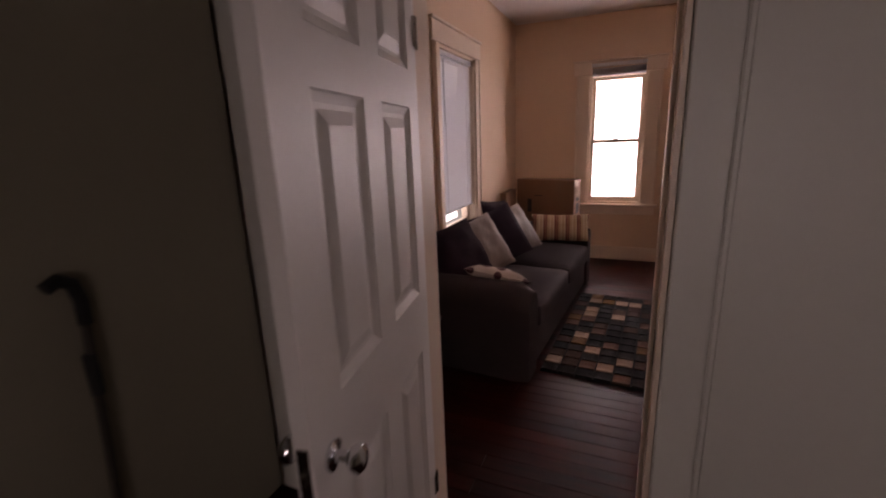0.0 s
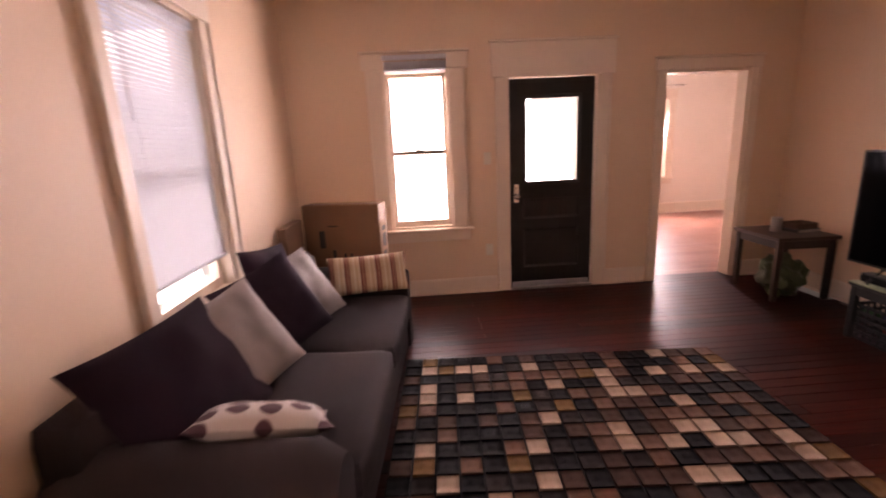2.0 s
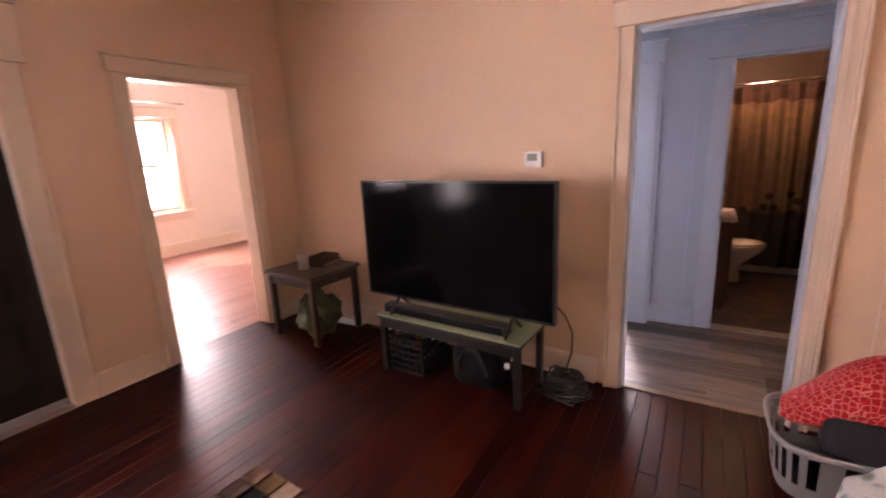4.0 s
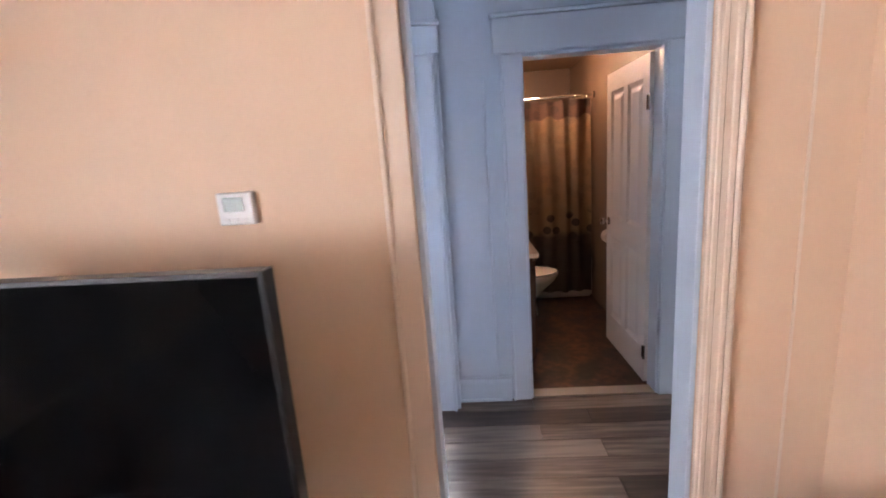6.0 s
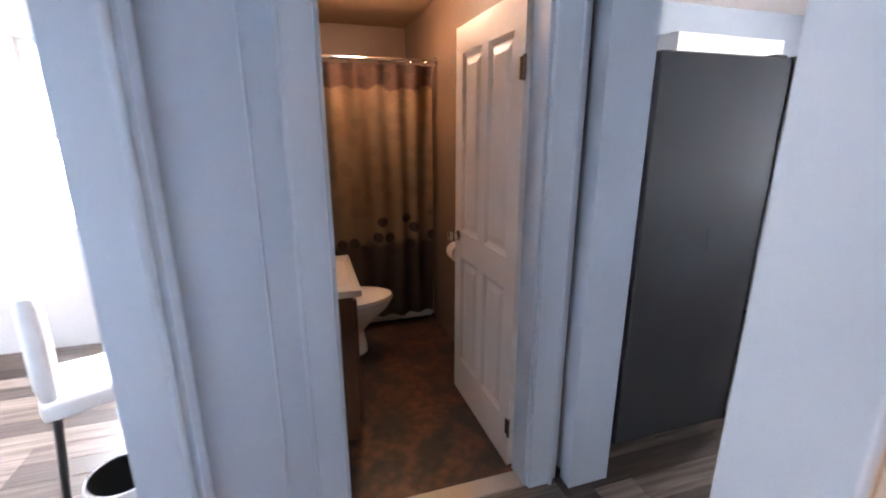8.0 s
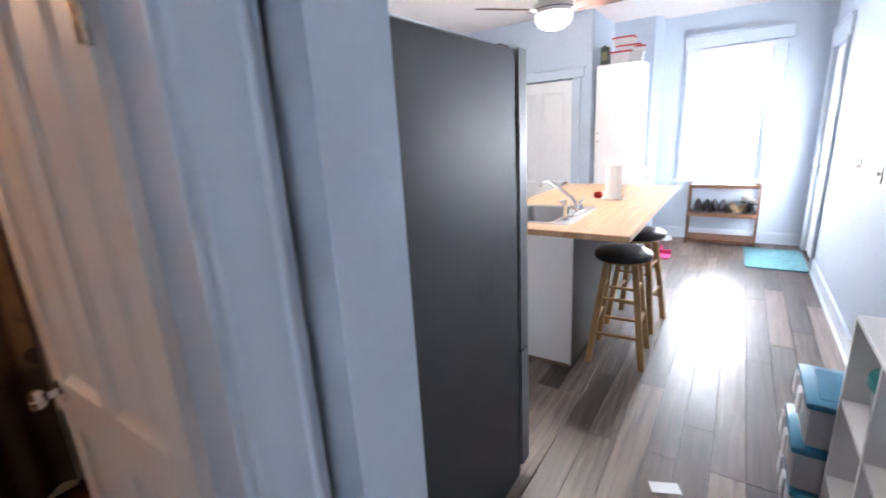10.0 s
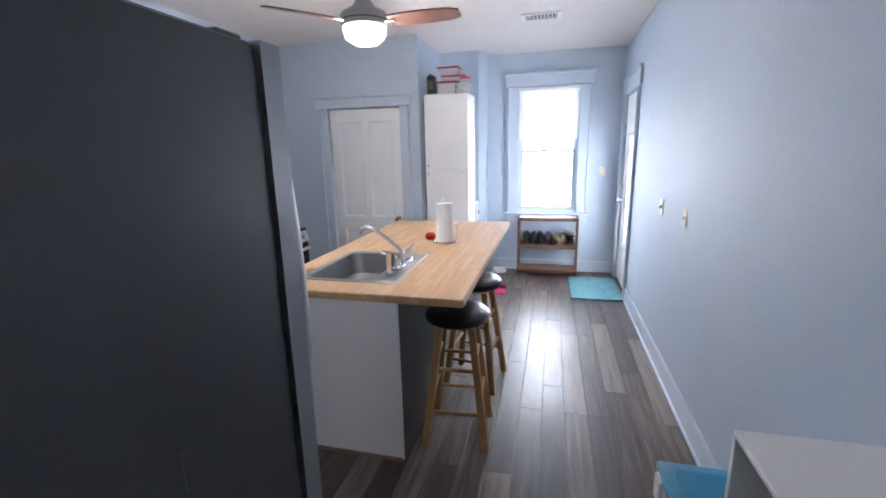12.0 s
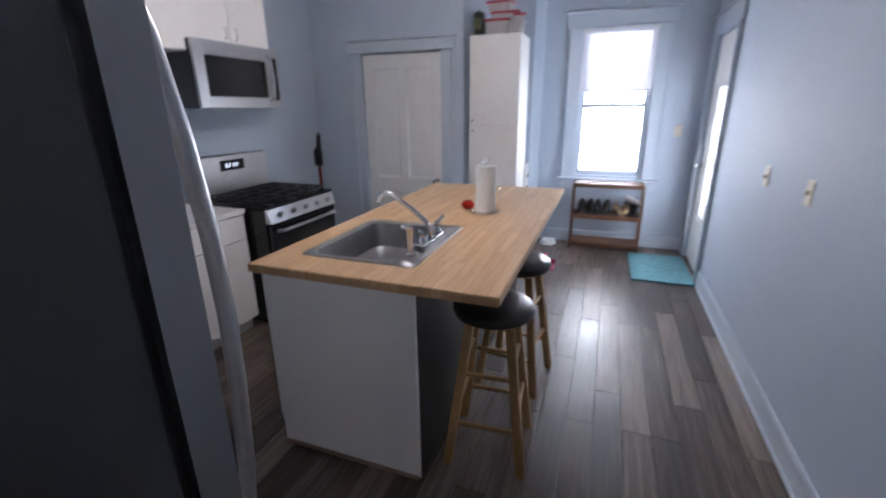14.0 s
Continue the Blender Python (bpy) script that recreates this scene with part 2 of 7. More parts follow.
wall_boxes(bm, "y", 1.84, 1.90, -1.33, 3.42, HL, [(-0.46, 0.298, 0, 2.06)])
structure("wall_bedroom", bm, PALE, "pale boarded bedroom wall round the doorway", "wall")
# the wall behind the television runs slightly askew
bm = bmesh.new()
bm_prism(bm, [(3.42, 3.235), (3.475, 3.235), (3.735, 6.2), (3.66, 6.2)], 0, HL)
bm_box(bm, (3.42, 2.41, 2.06), (3.475, 3.235, HL))
bm_box(bm, (3.42, 1.84, 0), (3.475, 2.41, HL))
structure("wall_east", bm, CREAM, "cream painted wall behind the television", "wall")
bm = bmesh.new()
bm_prism(bm, [(3.475, 3.235), (3.53, 3.235), (3.80, 6.35), (3.735, 6.35)], 0, HL)
bm_box(bm, (3.475, 2.41, 2.06), (3.53, 3.235, HL))
wall_boxes(bm, "x", 3.23, 3.33, -4.33, 1.84, HL, [(-3.96, -3.20, 0, 2.16)])
bm_box(bm, (3.33, 1.78, 0), (3.53, 1.84, HL))
bm_box(bm, (3.475, 1.84, 0), (3.53, 2.41, HL))
structure("wall_kitchen_west", bm, BLUE, "pale blue glossy kitchen wall with an outside door", "wall")
bm = bmesh.new()
wall_boxes(bm, "y", -4.33, -4.18, 3.33, 4.96, HL, [(3.83, 4.56, 0.77, 2.33)])
structure("wall_kitchen_south", bm, BLUE, "pale blue kitchen wall with a sash window", "wall")
bm = bmesh.new()
bm_prism(bm, [(4.96, -4.33), (5.49, -4.33), (5.49, -3.86), (5.02, -3.86), (4.96, -3.98)], 0, HL)
wall_boxes(bm, "y", -4.33, -2.91, 5.49, 5.68, HL, [])
wall_boxes(bm, "y", -3.03, -2.91, 5.68, 7.2, HL, [(5.70, 6.53, 0, 2.05)])
bm_box(bm, (5.68, -4.33, 0), (7.2, -4.18, HL))
structure("wall_kitchen_closet", bm, BLUE, "pale blue kitchen wall with a closet door and a niche", "wall")
bm = bmesh.new()
wall_boxes(bm, "x", 7.1, 7.25, -4.18, 1.72, HL, [])
structure("wall_kitchen_east", bm, BLUE, "pale blue wall behind the stove", "wall")
bm = bmesh.new()
wall_boxes(bm, "y", 1.72, 1.80, 4.645, 7.45, HL, [])
wall_boxes(bm, "y", 1.63, 1.825, 4.575, 4.645, HL, [])
bm_box(bm, (3.53, 1.76, HK - 0.02), (4.575, 1.87, HL))
structure("wall_kitchen_north", bm, BLUE, "pale blue partition between kitchen and hall", "wall")
bm = bmesh.new()
wall_boxes(bm, "x", 4.645, 4.71, 1.85, 3.30, HL, [(1.995, 2.76, 0, 2.02)])
wall_boxes(bm, "x", 4.55, 4.645, 3.20, 5.3, HL, [(3.37, 4.2, 0, 2.03)])
bm_box(bm, (3.7, 5.3, 0), (4.71, 5.4, HL))
structure("wall_hall", bm, BLUE, "pale blue hall wall with the bathroom doorway", "wall")
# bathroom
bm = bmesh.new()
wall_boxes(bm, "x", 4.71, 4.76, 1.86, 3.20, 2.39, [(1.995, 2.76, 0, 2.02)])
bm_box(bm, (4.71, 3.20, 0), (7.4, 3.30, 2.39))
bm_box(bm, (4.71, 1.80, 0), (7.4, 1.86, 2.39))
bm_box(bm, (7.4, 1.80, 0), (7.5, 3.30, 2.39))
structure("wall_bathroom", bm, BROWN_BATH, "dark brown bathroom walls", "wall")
# laundry room off the hall
bm = bmesh.new()
bm_box(bm, (4.645, 5.2, 0), (6.8, 5.3, HL))
wall_boxes(bm, "x", 6.8, 6.9, 3.3, 5.3, HL, [(3.5, 4.5, 0.85, 2.1)])
structure("wall_laundry", bm, WHITE, "white laundry room walls with a bright window", "wall")
# bedroom where the walk begins
bm = bmesh.new()
bm_box(bm, (-1.33, -1.6, 0), (-1.2, 1.84, HL))
wall_boxes(bm, "y", -1.7, -1.6, -1.33, 1.9, HL, [(0.5, 1.5, 0.8, 2.1)])
bm_box(bm, (1.9, -1.7, 0), (2.0, 1.84, HL))
structure("wall_bedroom_far", bm, OLIVE, "dim grey olive bedroom walls", "wall")
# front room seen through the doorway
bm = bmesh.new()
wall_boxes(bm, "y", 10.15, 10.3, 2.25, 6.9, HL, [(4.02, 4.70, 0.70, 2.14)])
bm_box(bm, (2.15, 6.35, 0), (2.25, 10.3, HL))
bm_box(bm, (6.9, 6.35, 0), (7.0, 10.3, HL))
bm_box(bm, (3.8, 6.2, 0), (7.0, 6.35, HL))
structure("wall_front_room", bm, CREAM_LIT, "cream painted walls of the sunlit front room", "wall")

# ceilings
for nm, lo, hi, mt in (("ceiling_living", (-1.33, 1.84, HL), (3.8, 6.35, HL + 0.12), CEIL), ("ceiling_kitchen", (3.33, -4.33, HK), (7.25, 1.76, HK + 0.19), CEIL),
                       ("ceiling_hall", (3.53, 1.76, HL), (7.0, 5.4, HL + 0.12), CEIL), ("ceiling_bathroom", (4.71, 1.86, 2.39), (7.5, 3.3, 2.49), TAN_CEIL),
                       ("ceiling_bedroom", (-1.33, -1.7, HL), (3.42, 1.84, HL + 0.12), CEIL), ("ceiling_front_room", (2.15, 6.35, HL), (7.0, 10.3, HL + 0.12), CEIL)):
    bm = bmesh.new()
    bm_box(bm, lo, hi)
    structure(nm, bm, mt, "plain white painted ceiling", "ceiling")

# ground outside and subfloors
bm = bmesh.new()
bm_box(bm, (-300, -300, -0.9), (300, 300, -0.6))
structure("ground", bm, OUTSIDE, "pale sunlit ground round the house", "ground")
RED_SUB = mat("dark_floor_joint", (0.03, 0.01, 0.008), 0.7)
WOOD_RED = plank_mat("red_brown_floor_paint", ((0.009, 0.0009, 0.0007), (0.026, 0.0025, 0.0013), (0.050, 0.0062, 0.003)), "x", 0.34, spec=0.10, wear=(0.055, 0.011, 0.005), spread=0.3)
# red floor paint again, with the front room's daylight put into paler tones
WOOD_RED_LIT = plank_mat("red_floor_paint_lit_copy", ((0.17, 0.072, 0.052), (0.22, 0.098, 0.072), (0.27, 0.125, 0.092)), "x", 0.36, spec=0.16)
VINYL = plank_mat("grey_wood_vinyl", ((0.024, 0.016, 0.012), (0.066, 0.047, 0.037), (0.19, 0.15, 0.125)), "y", 0.33, length=8, bump=0.1, spec=0.42, spread=0.26)
def slate_mat(name):
    """Mottled rust and slate sheet vinyl."""
    m = bpy.data.materials.new(name)
    m.use_nodes = True
    t = m.node_tree
    b = t.nodes["Principled BSDF"]
    g, n1, n2 = t.nodes.new("ShaderNodeNewGeometry"), t.nodes.new("ShaderNodeTexNoise"), t.nodes.new("ShaderNodeTexNoise")
    n1.inputs["Scale"].default_value, n1.inputs["Detail"].default_value = 5.0, 6
    n2.inputs["Scale"].default_value, n2.inputs["Detail"].default_value = 17.0, 5
    r1, r2 = t.nodes.new("ShaderNodeValToRGB"), t.nodes.new("ShaderNodeValToRGB")
    for r, c0, c1 in ((r1, (0.018, 0.013, 0.012, 1), (0.13, 0.048, 0.022, 1)), (r2, (0.35, 0.33, 0.32, 1), (1, 0.95, 0.9, 1))):
        r.color_ramp.elements[0].position, r.color_ramp.elements[1].position = 0.40, 0.62
        r.color_ramp.elements[0].color, r.color_ramp.elements[1].color = c0, c1
    mx = t.nodes.new("ShaderNodeMix")
    mx.data_type, mx.blend_type = "RGBA", "MULTIPLY"
    mx.inputs[0].default_value = 1.0
    for n, r in ((n1, r1), (n2, r2)):
        t.links.new(g.outputs["Position"], n.inputs["Vector"])
        t.links.new(n.outputs["Fac"], r.inputs[0])
    t.links.new(r1.outputs[0], mx.inputs[6])
    t.links.new(r2.outputs[0], mx.inputs[7])
    t.links.new(mx.outputs[2], b.inputs["Base Color"])
    b.inputs["Roughness"].default_value = 0.42
    return m


BATH_TILE = slate_mat("slate_bathroom_vinyl")
bm = bmesh.new()
bm_box(bm, (-1.33, -1.7, -0.15), (3.475, 6.35, -0.012))
bm_box(bm, (2.15, 6.35, -0.15), (7.0, 10.3, -0.012))
floor_red = structure("floor", bm, RED_SUB, "dark red painted plank floor, worn and glossy", "floor")
bm = bmesh.new()
bm_box(bm, (3.275, -4.33, -0.15), (7.25, 1.86, -0.012))
bm_box(bm, (3.475, 1.86, -0.15), (4.71, 5.4, -0.012))
bm_box(bm, (4.71, 3.2, -0.15), (6.9, 5.4, -0.012))
floor_kitchen = structure("floor_kitchen", bm, RED_SUB, "grey wood-look vinyl plank floor", "floor")
bm = bmesh.new()
bm_box(bm, (4.71, 1.86, -0.15), (7.5, 3.2, 0.0))
structure("floor_bathroom", bm, BATH_TILE, "dark slate-look bathroom floor", "floor")

# ---- trim, windows and doors ----
GLOW_W = glowing("hazy_bright_daylight", (1.0, 1.0, 1.0), 2.6)
GLOW_G = glowing("bright_green_daylight", (0.72, 0.95, 0.88), 0.8)
for nm, lo, hi, g in (("backdrop_north", (-14, 14, -0.6), (18, 14.1, 4.6), GLOW_W), ("backdrop_south", (-6, -10.1, -0.6), (14, -10, 6), GLOW_W),
                      ("backdrop_west", (-7.1, -9, -0.6), (-7, 13, 6), GLOW_G), ("backdrop_east", (10.5, -6, -0.6), (10.6, 9, 6), GLOW_W)):
    bm = bmesh.new()
    bm_box(bm, lo, hi)
    structure(nm, bm, g, "overexposed pale daylight beyond the windows", "backdrop")
bm = bmesh.new()
bm_box(bm, (-2.2, 6.35, 2.55), (2.15, 8.6, 2.65))
bm_box(bm, (-2.2, 6.35, -0.3), (2.15, 8.6, -0.16))
bm_box(bm, (-0.55, 8.35, -0.16), (-0.41, 8.49, 2.55))
structure("porch", bm, WHITE, "white painted front porch with roof and post", "porch")

BLIND = mat("white_vinyl_slat", (0.74, 0.74, 0.77), 0.45, var=0.02, bump=0.02)
_t = BLIND.node_tree
_tr, _ms = _t.nodes.new("ShaderNodeBsdfTranslucent"), _t.nodes.new("ShaderNodeMixShader")
_tr.inputs["Color"].default_value, _ms.inputs[0].default_value = (0.7, 0.7, 0.74, 1), 0.28
_t.links.new(_t.nodes["Principled BSDF"].outputs[0], _ms.inputs[1])
_t.links.new(_tr.outputs[0], _ms.inputs[2])
_t.links.new(_ms.outputs[0], _t.nodes["Material Output"].inputs["Surface"])
STEEL = mat("brushed_steel", (0.55, 0.55, 0.56), 0.28, 1.0, var=0.06, scale=20, bump=0.05, grain=200)
CHROME = mat("polished_chrome", (0.75, 0.76, 0.78), 0.08, 1.0, var=0.02, bump=0.0)
BRASS = mat("dull_nickel", (0.45, 0.42, 0.38), 0.25, 1.0, var=0.08, scale=30)
BLACK = mat("black_plastic", (0.012, 0.012, 0.013), 0.4, var=0.2, scale=12)
DARKWOOD = plank_mat("near_black_door_stain", ((0.006, 0.005, 0.005), (0.012, 0.009, 0.008), (0.02, 0.014, 0.011)), "z", 0.42, spec=0.22)
IVORY = mat("ivory_plastic", (0.66, 0.6, 0.5), 0.4, var=0.03)


def casing(name, m, width, height, z0, mt, lead=0.13, ears=0.035, sill=False, depth=0.022, head=0.14, label=""):
    """Boards round an opening, seen from the front of a wall: local x along the wall, local -y into the room."""
    ob = new(name)
    ob.matrix_world = m
    tagged(ob, label or "painted wooden casing round an opening", "trim", kind="structure")
    for s in (0, 1):
        x0 = -lead if s == 0 else width
        box_part("side_board", (x0, -depth, 0 if not sill else z0), (x0 + lead, -0.002, height), mt, ob, 0.004)
        edge = (x0 if s == 0 else x0 + lead - 0.018)
        box_part("edge_bead", (edge, -depth - 0.012, 0 if not sill else z0), (edge + 0.018, -depth - 0.0005, height), mt, ob, 0.005)
    box_part("head_board", (-lead - ears, -depth - 0.004, height + 0.002), (width + lead + ears, -0.002, height + head), mt, ob, 0.004)
    box_part("cap", (-lead - ears - 0.012, -depth - 0.018, height + head + 0.001), (width + lead + ears + 0.012, -0.002, height + head + 0.022), mt, ob, 0.005)
    if sill:
        box_part("sill", (-lead - 0.04, -0.06, z0 - 0.03), (width + lead + 0.04, -0.002, z0 - 0.002), mt, ob, 0.006)
        box_part("apron", (-lead - 0.01, -0.02, z0 - 0.13), (width + lead + 0.01, -0.002, z0 - 0.032), mt, ob, 0.004)
    return ob


def sash_window(name, m, width, z0, z1, mt, label, meet=None, setback=0.05):
    """A double-hung window in an opening; local x along the wall, local +y outwards."""
    ob = new(name)
    ob.matrix_world = m
    tagged(ob, label, "window", kind="structure")
    meet = meet or (z0 + z1) / 2
    for nm, lo, hi in (("jamb", (0.0005, 0.0, z0), (0.02, 0.14, z1)), ("jamb", (width - 0.02, 0.0, z0), (width - 0.0005, 0.14, z1)),
                       ("head_jamb", (0.02, 0.0, z1 - 0.02), (width - 0.02, 0.14, z1 - 0.0005)), ("stool", (0.02, 0.0, z0 + 0.0005), (width - 0.02, 0.14, z0 + 0.02))):
        box_part(nm, lo, hi, mt, ob, 0.002)
    for k, (a, b, y) in enumerate(((z0 + 0.02, meet + 0.02, setback), (meet - 0.02, z1 - 0.02, setback + 0.038))):
        fr = bmesh.new()
        bm_box(fr, (0.02, y, a), (0.06, y + 0.034, b))
        bm_box(fr, (width - 0.06, y, a), (width - 0.02, y + 0.034, b))
        bm_box(fr, (0.06, y, a), (width - 0.06, y + 0.034, a + (0.055 if k == 0 else 0.036)))
        bm_box(fr, (0.06, y, b - 0.036), (width - 0.06, y + 0.034, b))
        sash = part("sash", fr, mt, ob)
        pane = bmesh.new()
        bm_box(pane, (0.058, y + 0.014, a + 0.03), (width - 0.058, y + 0.018, b - 0.03))
        g = part("pane", pane, GLASS, sash)
        g.visible_shadow = False
    lock = bmesh.new()
    bm_box(lock, (width / 2 - 0.03, setback - 0.012, meet + 0.02), (width / 2 + 0.03, setback + 0.02, meet + 0.036), 0.004)
    part("sash_lock", lock, BRASS, ob)
    return ob


def blind(name, m, width, z_top, z_bottom, label, slats=True, stack=False):
    """A slatted blind on its head rail; local x along the wall, local -y into the room."""
    ob = thing(name, label, "blind")
    ob.matrix_world = m
    box_part("head_rail", (-0.01, -0.045, z_top - 0.04), (width + 0.005, -0.004, z_top), BLIND, ob, 0.003)
    sm = bmesh.new()
    bm_box(sm, (0, -0.0125, -0.0008), (width, 0.0125, 0.0008))
    for v in sm.verts:
        v.co.z += 0.004 - 25.0 * v.co.y ** 2
    bmesh.ops.rotate(sm, verts=sm.verts[:], cent=(0, 0, 0), matrix=Matrix.Rotation(radians(0 if stack else 64 if name == "lowered_blind" else 55), 3, "X"))
    me = bpy.data.meshes.new("slat")
    sm.to_mesh(me)
    sm.free()
    me.materials.append(BLIND)
    z, step = z_top - 0.055, 0.021 if not stack else 0.0035
    n = 0
    while z > z_bottom + 0.02 and n < 80:
        s = new("slat", me)
        s.parent, s.location = ob, (0, -0.022, z)
        z -= step
        n += 1
    box_part("bottom_rail", (0, -0.036, z_bottom), (width, -0.008, z_bottom + 0.018), BLIND, ob, 0.003)
    if not stack:
        w = bmesh.new()
        bm_rod(w, (0.09, -0.05, z_top - 0.03), (0.092, -0.052, z_top - 0.55), 0.004, seg=6)
        part("wand", w, BLIND, ob)
        for x in (0.14, width - 0.14):
            c = bmesh.new()
            bm_rod(c, (x, -0.0385, z_top - 0.04), (x, -0.0385, z_bottom + 0.015), 0.0012, seg=5)
            part("cord", c, BLIND, ob)
    return ob


# Local -y looks into the room. Facing south from the north wall needs no turn.
def on_north(x, y=6.2):
    return pose(x, y, 0)


def on_west(y, x=-1.18):
    return pose(x, y, 0, 0, 0, 90)


def on_south(x, y=-4.18):
    return pose(x, y, 0, 0, 0, 180)


casing("window_trim_north", on_north(-0.30), 0.60, 2.16, 0.69, CREAM_TRIM, 0.15, sill=True, label="cream painted window casing with sill and apron")
sash_window("window_1", on_north(-0.30), 0.60, 0.69, 2.16, CREAM_TRIM, "double-hung sash window over the cardboard boxes", 1.42)
blind("raised_blind", pose(-0.28, 6.195, 0), 0.56, 2.28, 2.145, "raised white slatted blind bunched at the window top", stack=True)
casing("window_trim_west", on_west(3.79), 0.81, 2.20, 0.70, CREAM_TRIM, 0.10, sill=True, label="cream painted window casing behind the sofa")
sash_window("window_2", on_west(3.79), 0.81, 0.70, 2.20, CREAM_TRIM, "tall sash window behind the sofa", 1.40, 0.068)
blind("lowered_blind", pose(-1.237, 3.813, 0, 0, 0, 90), 0.764, 2.175, 0.90, "white slatted blind lowered almost to the sill")
casing("window_trim_kitchen", on_south(4.56), 0.73, 2.33, 0.77, BLUE_TRIM, 0.13, sill=True, label="pale blue casing round the kitchen window")
sash_window("window_3", on_south(4.56), 0.73, 0.77, 2.33, BLUE_TRIM, "white kitchen sash window, blown out by daylight", 1.55)
blind("half_blind", pose(4.555, -4.186, 0, 0, 0, 180), 0.72, 2.32, 1.69, "white slatted blind half lowered in the kitchen window")
casing("window_trim_front_room", on_north(4.02, 10.15), 0.68, 2.14, 0.70, CREAM_TRIM, 0.12, sill=True)
sash_window("window_4", on_north(4.02, 10.15), 0.68, 0.70, 2.14, CREAM_TRIM, "sunny sash window of the front room")
bm = bmesh.new()
bm_rod(bm, (3.8, 10.08, 2.36), (4.95, 10.08, 2.36), 0.008)
rod = thing("curtain_rod", "thin bare curtain rod above the front room window", "curtain rod")
part("rod", bm, BRASS, rod)
for x in (3.86, 4.89):
    box_part("bracket", (x, 10.082, 2.345), (x + 0.015, 10.149, 2.375), BRASS, rod, 0.002)
sash_window("window_5", pose(6.8, 4.5, 0, 0, 0, -90), 1.0, 0.85, 2.1, WHITE, "bright laundry room window")

# casings of doorways
casing("door_trim_front", on_north(0.86), 0.84, 2.06, 0, CREAM_TRIM, 0.13, head=0.30, label="wide cream casing with a tall head round the front door")
casing("door_trim_north", on_north(2.36), 0.835, 2.065, 0, CREAM_TRIM, 0.085, head=0.10, ears=0.02)
casing("door_trim_hall", pose(3.42, 3.235, 0, 0, 0, -90), 0.825, 2.06, 0, CREAM_TRIM, 0.085, ears=0.02, head=0.12, label="fluted cream casing round the hall opening")
for y in (2.345, 2.382):
    box_part("flute", (3.39, y, 0.0), (3.3975, y + 0.018, 2.055), CREAM_TRIM, tagged(new("door_fluting"), "raised flute on the hall casing", "trim", kind="structure"), 0.003)
casing("door_trim_living", pose(0.298, 2.0, 0, 0, 0, 180), 0.758, 2.06, 0, CREAM_TRIM, 0.10, label="cream casing round the bedroom doorway")
casing("door_trim_bedroom", pose(-0.46, 1.84, 0), 0.758, 2.06, 0, PALE, 0.12)
casing("door_trim_bath", pose(4.645, 2.76, 0, 0, 0, -90), 0.765, 2.02, 0, BLUE_TRIM, 0.11, head=0.18, label="pale blue casing round the bathroom doorway")
casing("door_trim_closet", pose(6.53, -2.91, 0, 0, 0, 180), 0.83, 2.05, 0, BLUE_TRIM, 0.10, head=0.10, label="pale blue casing round the closet door")
casing("door_trim_back", pose(3.33, -3.96, 0, 0, 0, 90), 0.76, 2.16, 0, BLUE_TRIM, 0.11, head=0.16, label="pale blue casing round the back door")
casing("door_trim_laundry", pose(4.55, 4.2, 0, 0, 0, -90), 0.83, 2.03, 0, BLUE_TRIM, 0.15, head=0.14, label="pale blue casing of the laundry doorway")

# jamb linings
def lining(name, lo_hi, mt, label):
    bm = bmesh.new()
    for lo, hi in lo_hi:
        bm_box(bm, lo, hi, 0.002)
    return structure(name, bm, mt, label, "door frame")


lining("door_frame_north", [((2.361, 6.198, 0), (2.379, 6.352, 2.06)), ((3.176, 6.198, 0), (3.194, 6.352, 2.06)), ((2.379, 6.198, 2.042), (3.176, 6.352, 2.064))], CREAM_TRIM, "cream painted jambs of the north doorway")
lining("door_frame_hall", [((3.418, 2.411, 0), (3.532, 2.428, 2.058)), ((3.418, 3.217, 0), (3.532, 3.234, 2.058)), ((3.418, 2.428, 2.04), (3.532, 3.217, 2.059))], BLUE_TRIM, "pale blue jambs of the hall opening")
lining("door_frame_bedroom", [((-0.459, 1.838, 0), (-0.442, 2.002, 2.058)), ((0.280, 1.838, 0), (0.297, 2.002, 2.058)), ((-0.442, 1.838, 2.04), (0.280, 2.002, 2.059)), ((0.268, 1.90, 0), (0.280, 1.94, 2.04))], CREAM_TRIM, "cream painted jambs of the bedroom doorway")
lining("door_frame_bath", [((4.643, 1.996, 0), (4.762, 2.01, 2.018)), ((4.643, 2.745, 0), (4.762, 2.759, 2.018)), ((4.643, 2.01, 2.003), (4.762, 2.745, 2.019))], BLUE_TRIM, "pale blue jambs of the bathroom doorway")
bm = bmesh.new()
bm_box(bm, (0.2775, 1.868, 0.86), (0.2798, 1.895, 0.96), 0.001)
part("strike_plate", bm, BRASS, bpy.data.objects["door_frame_bedroom"], "worn metal strike plate")

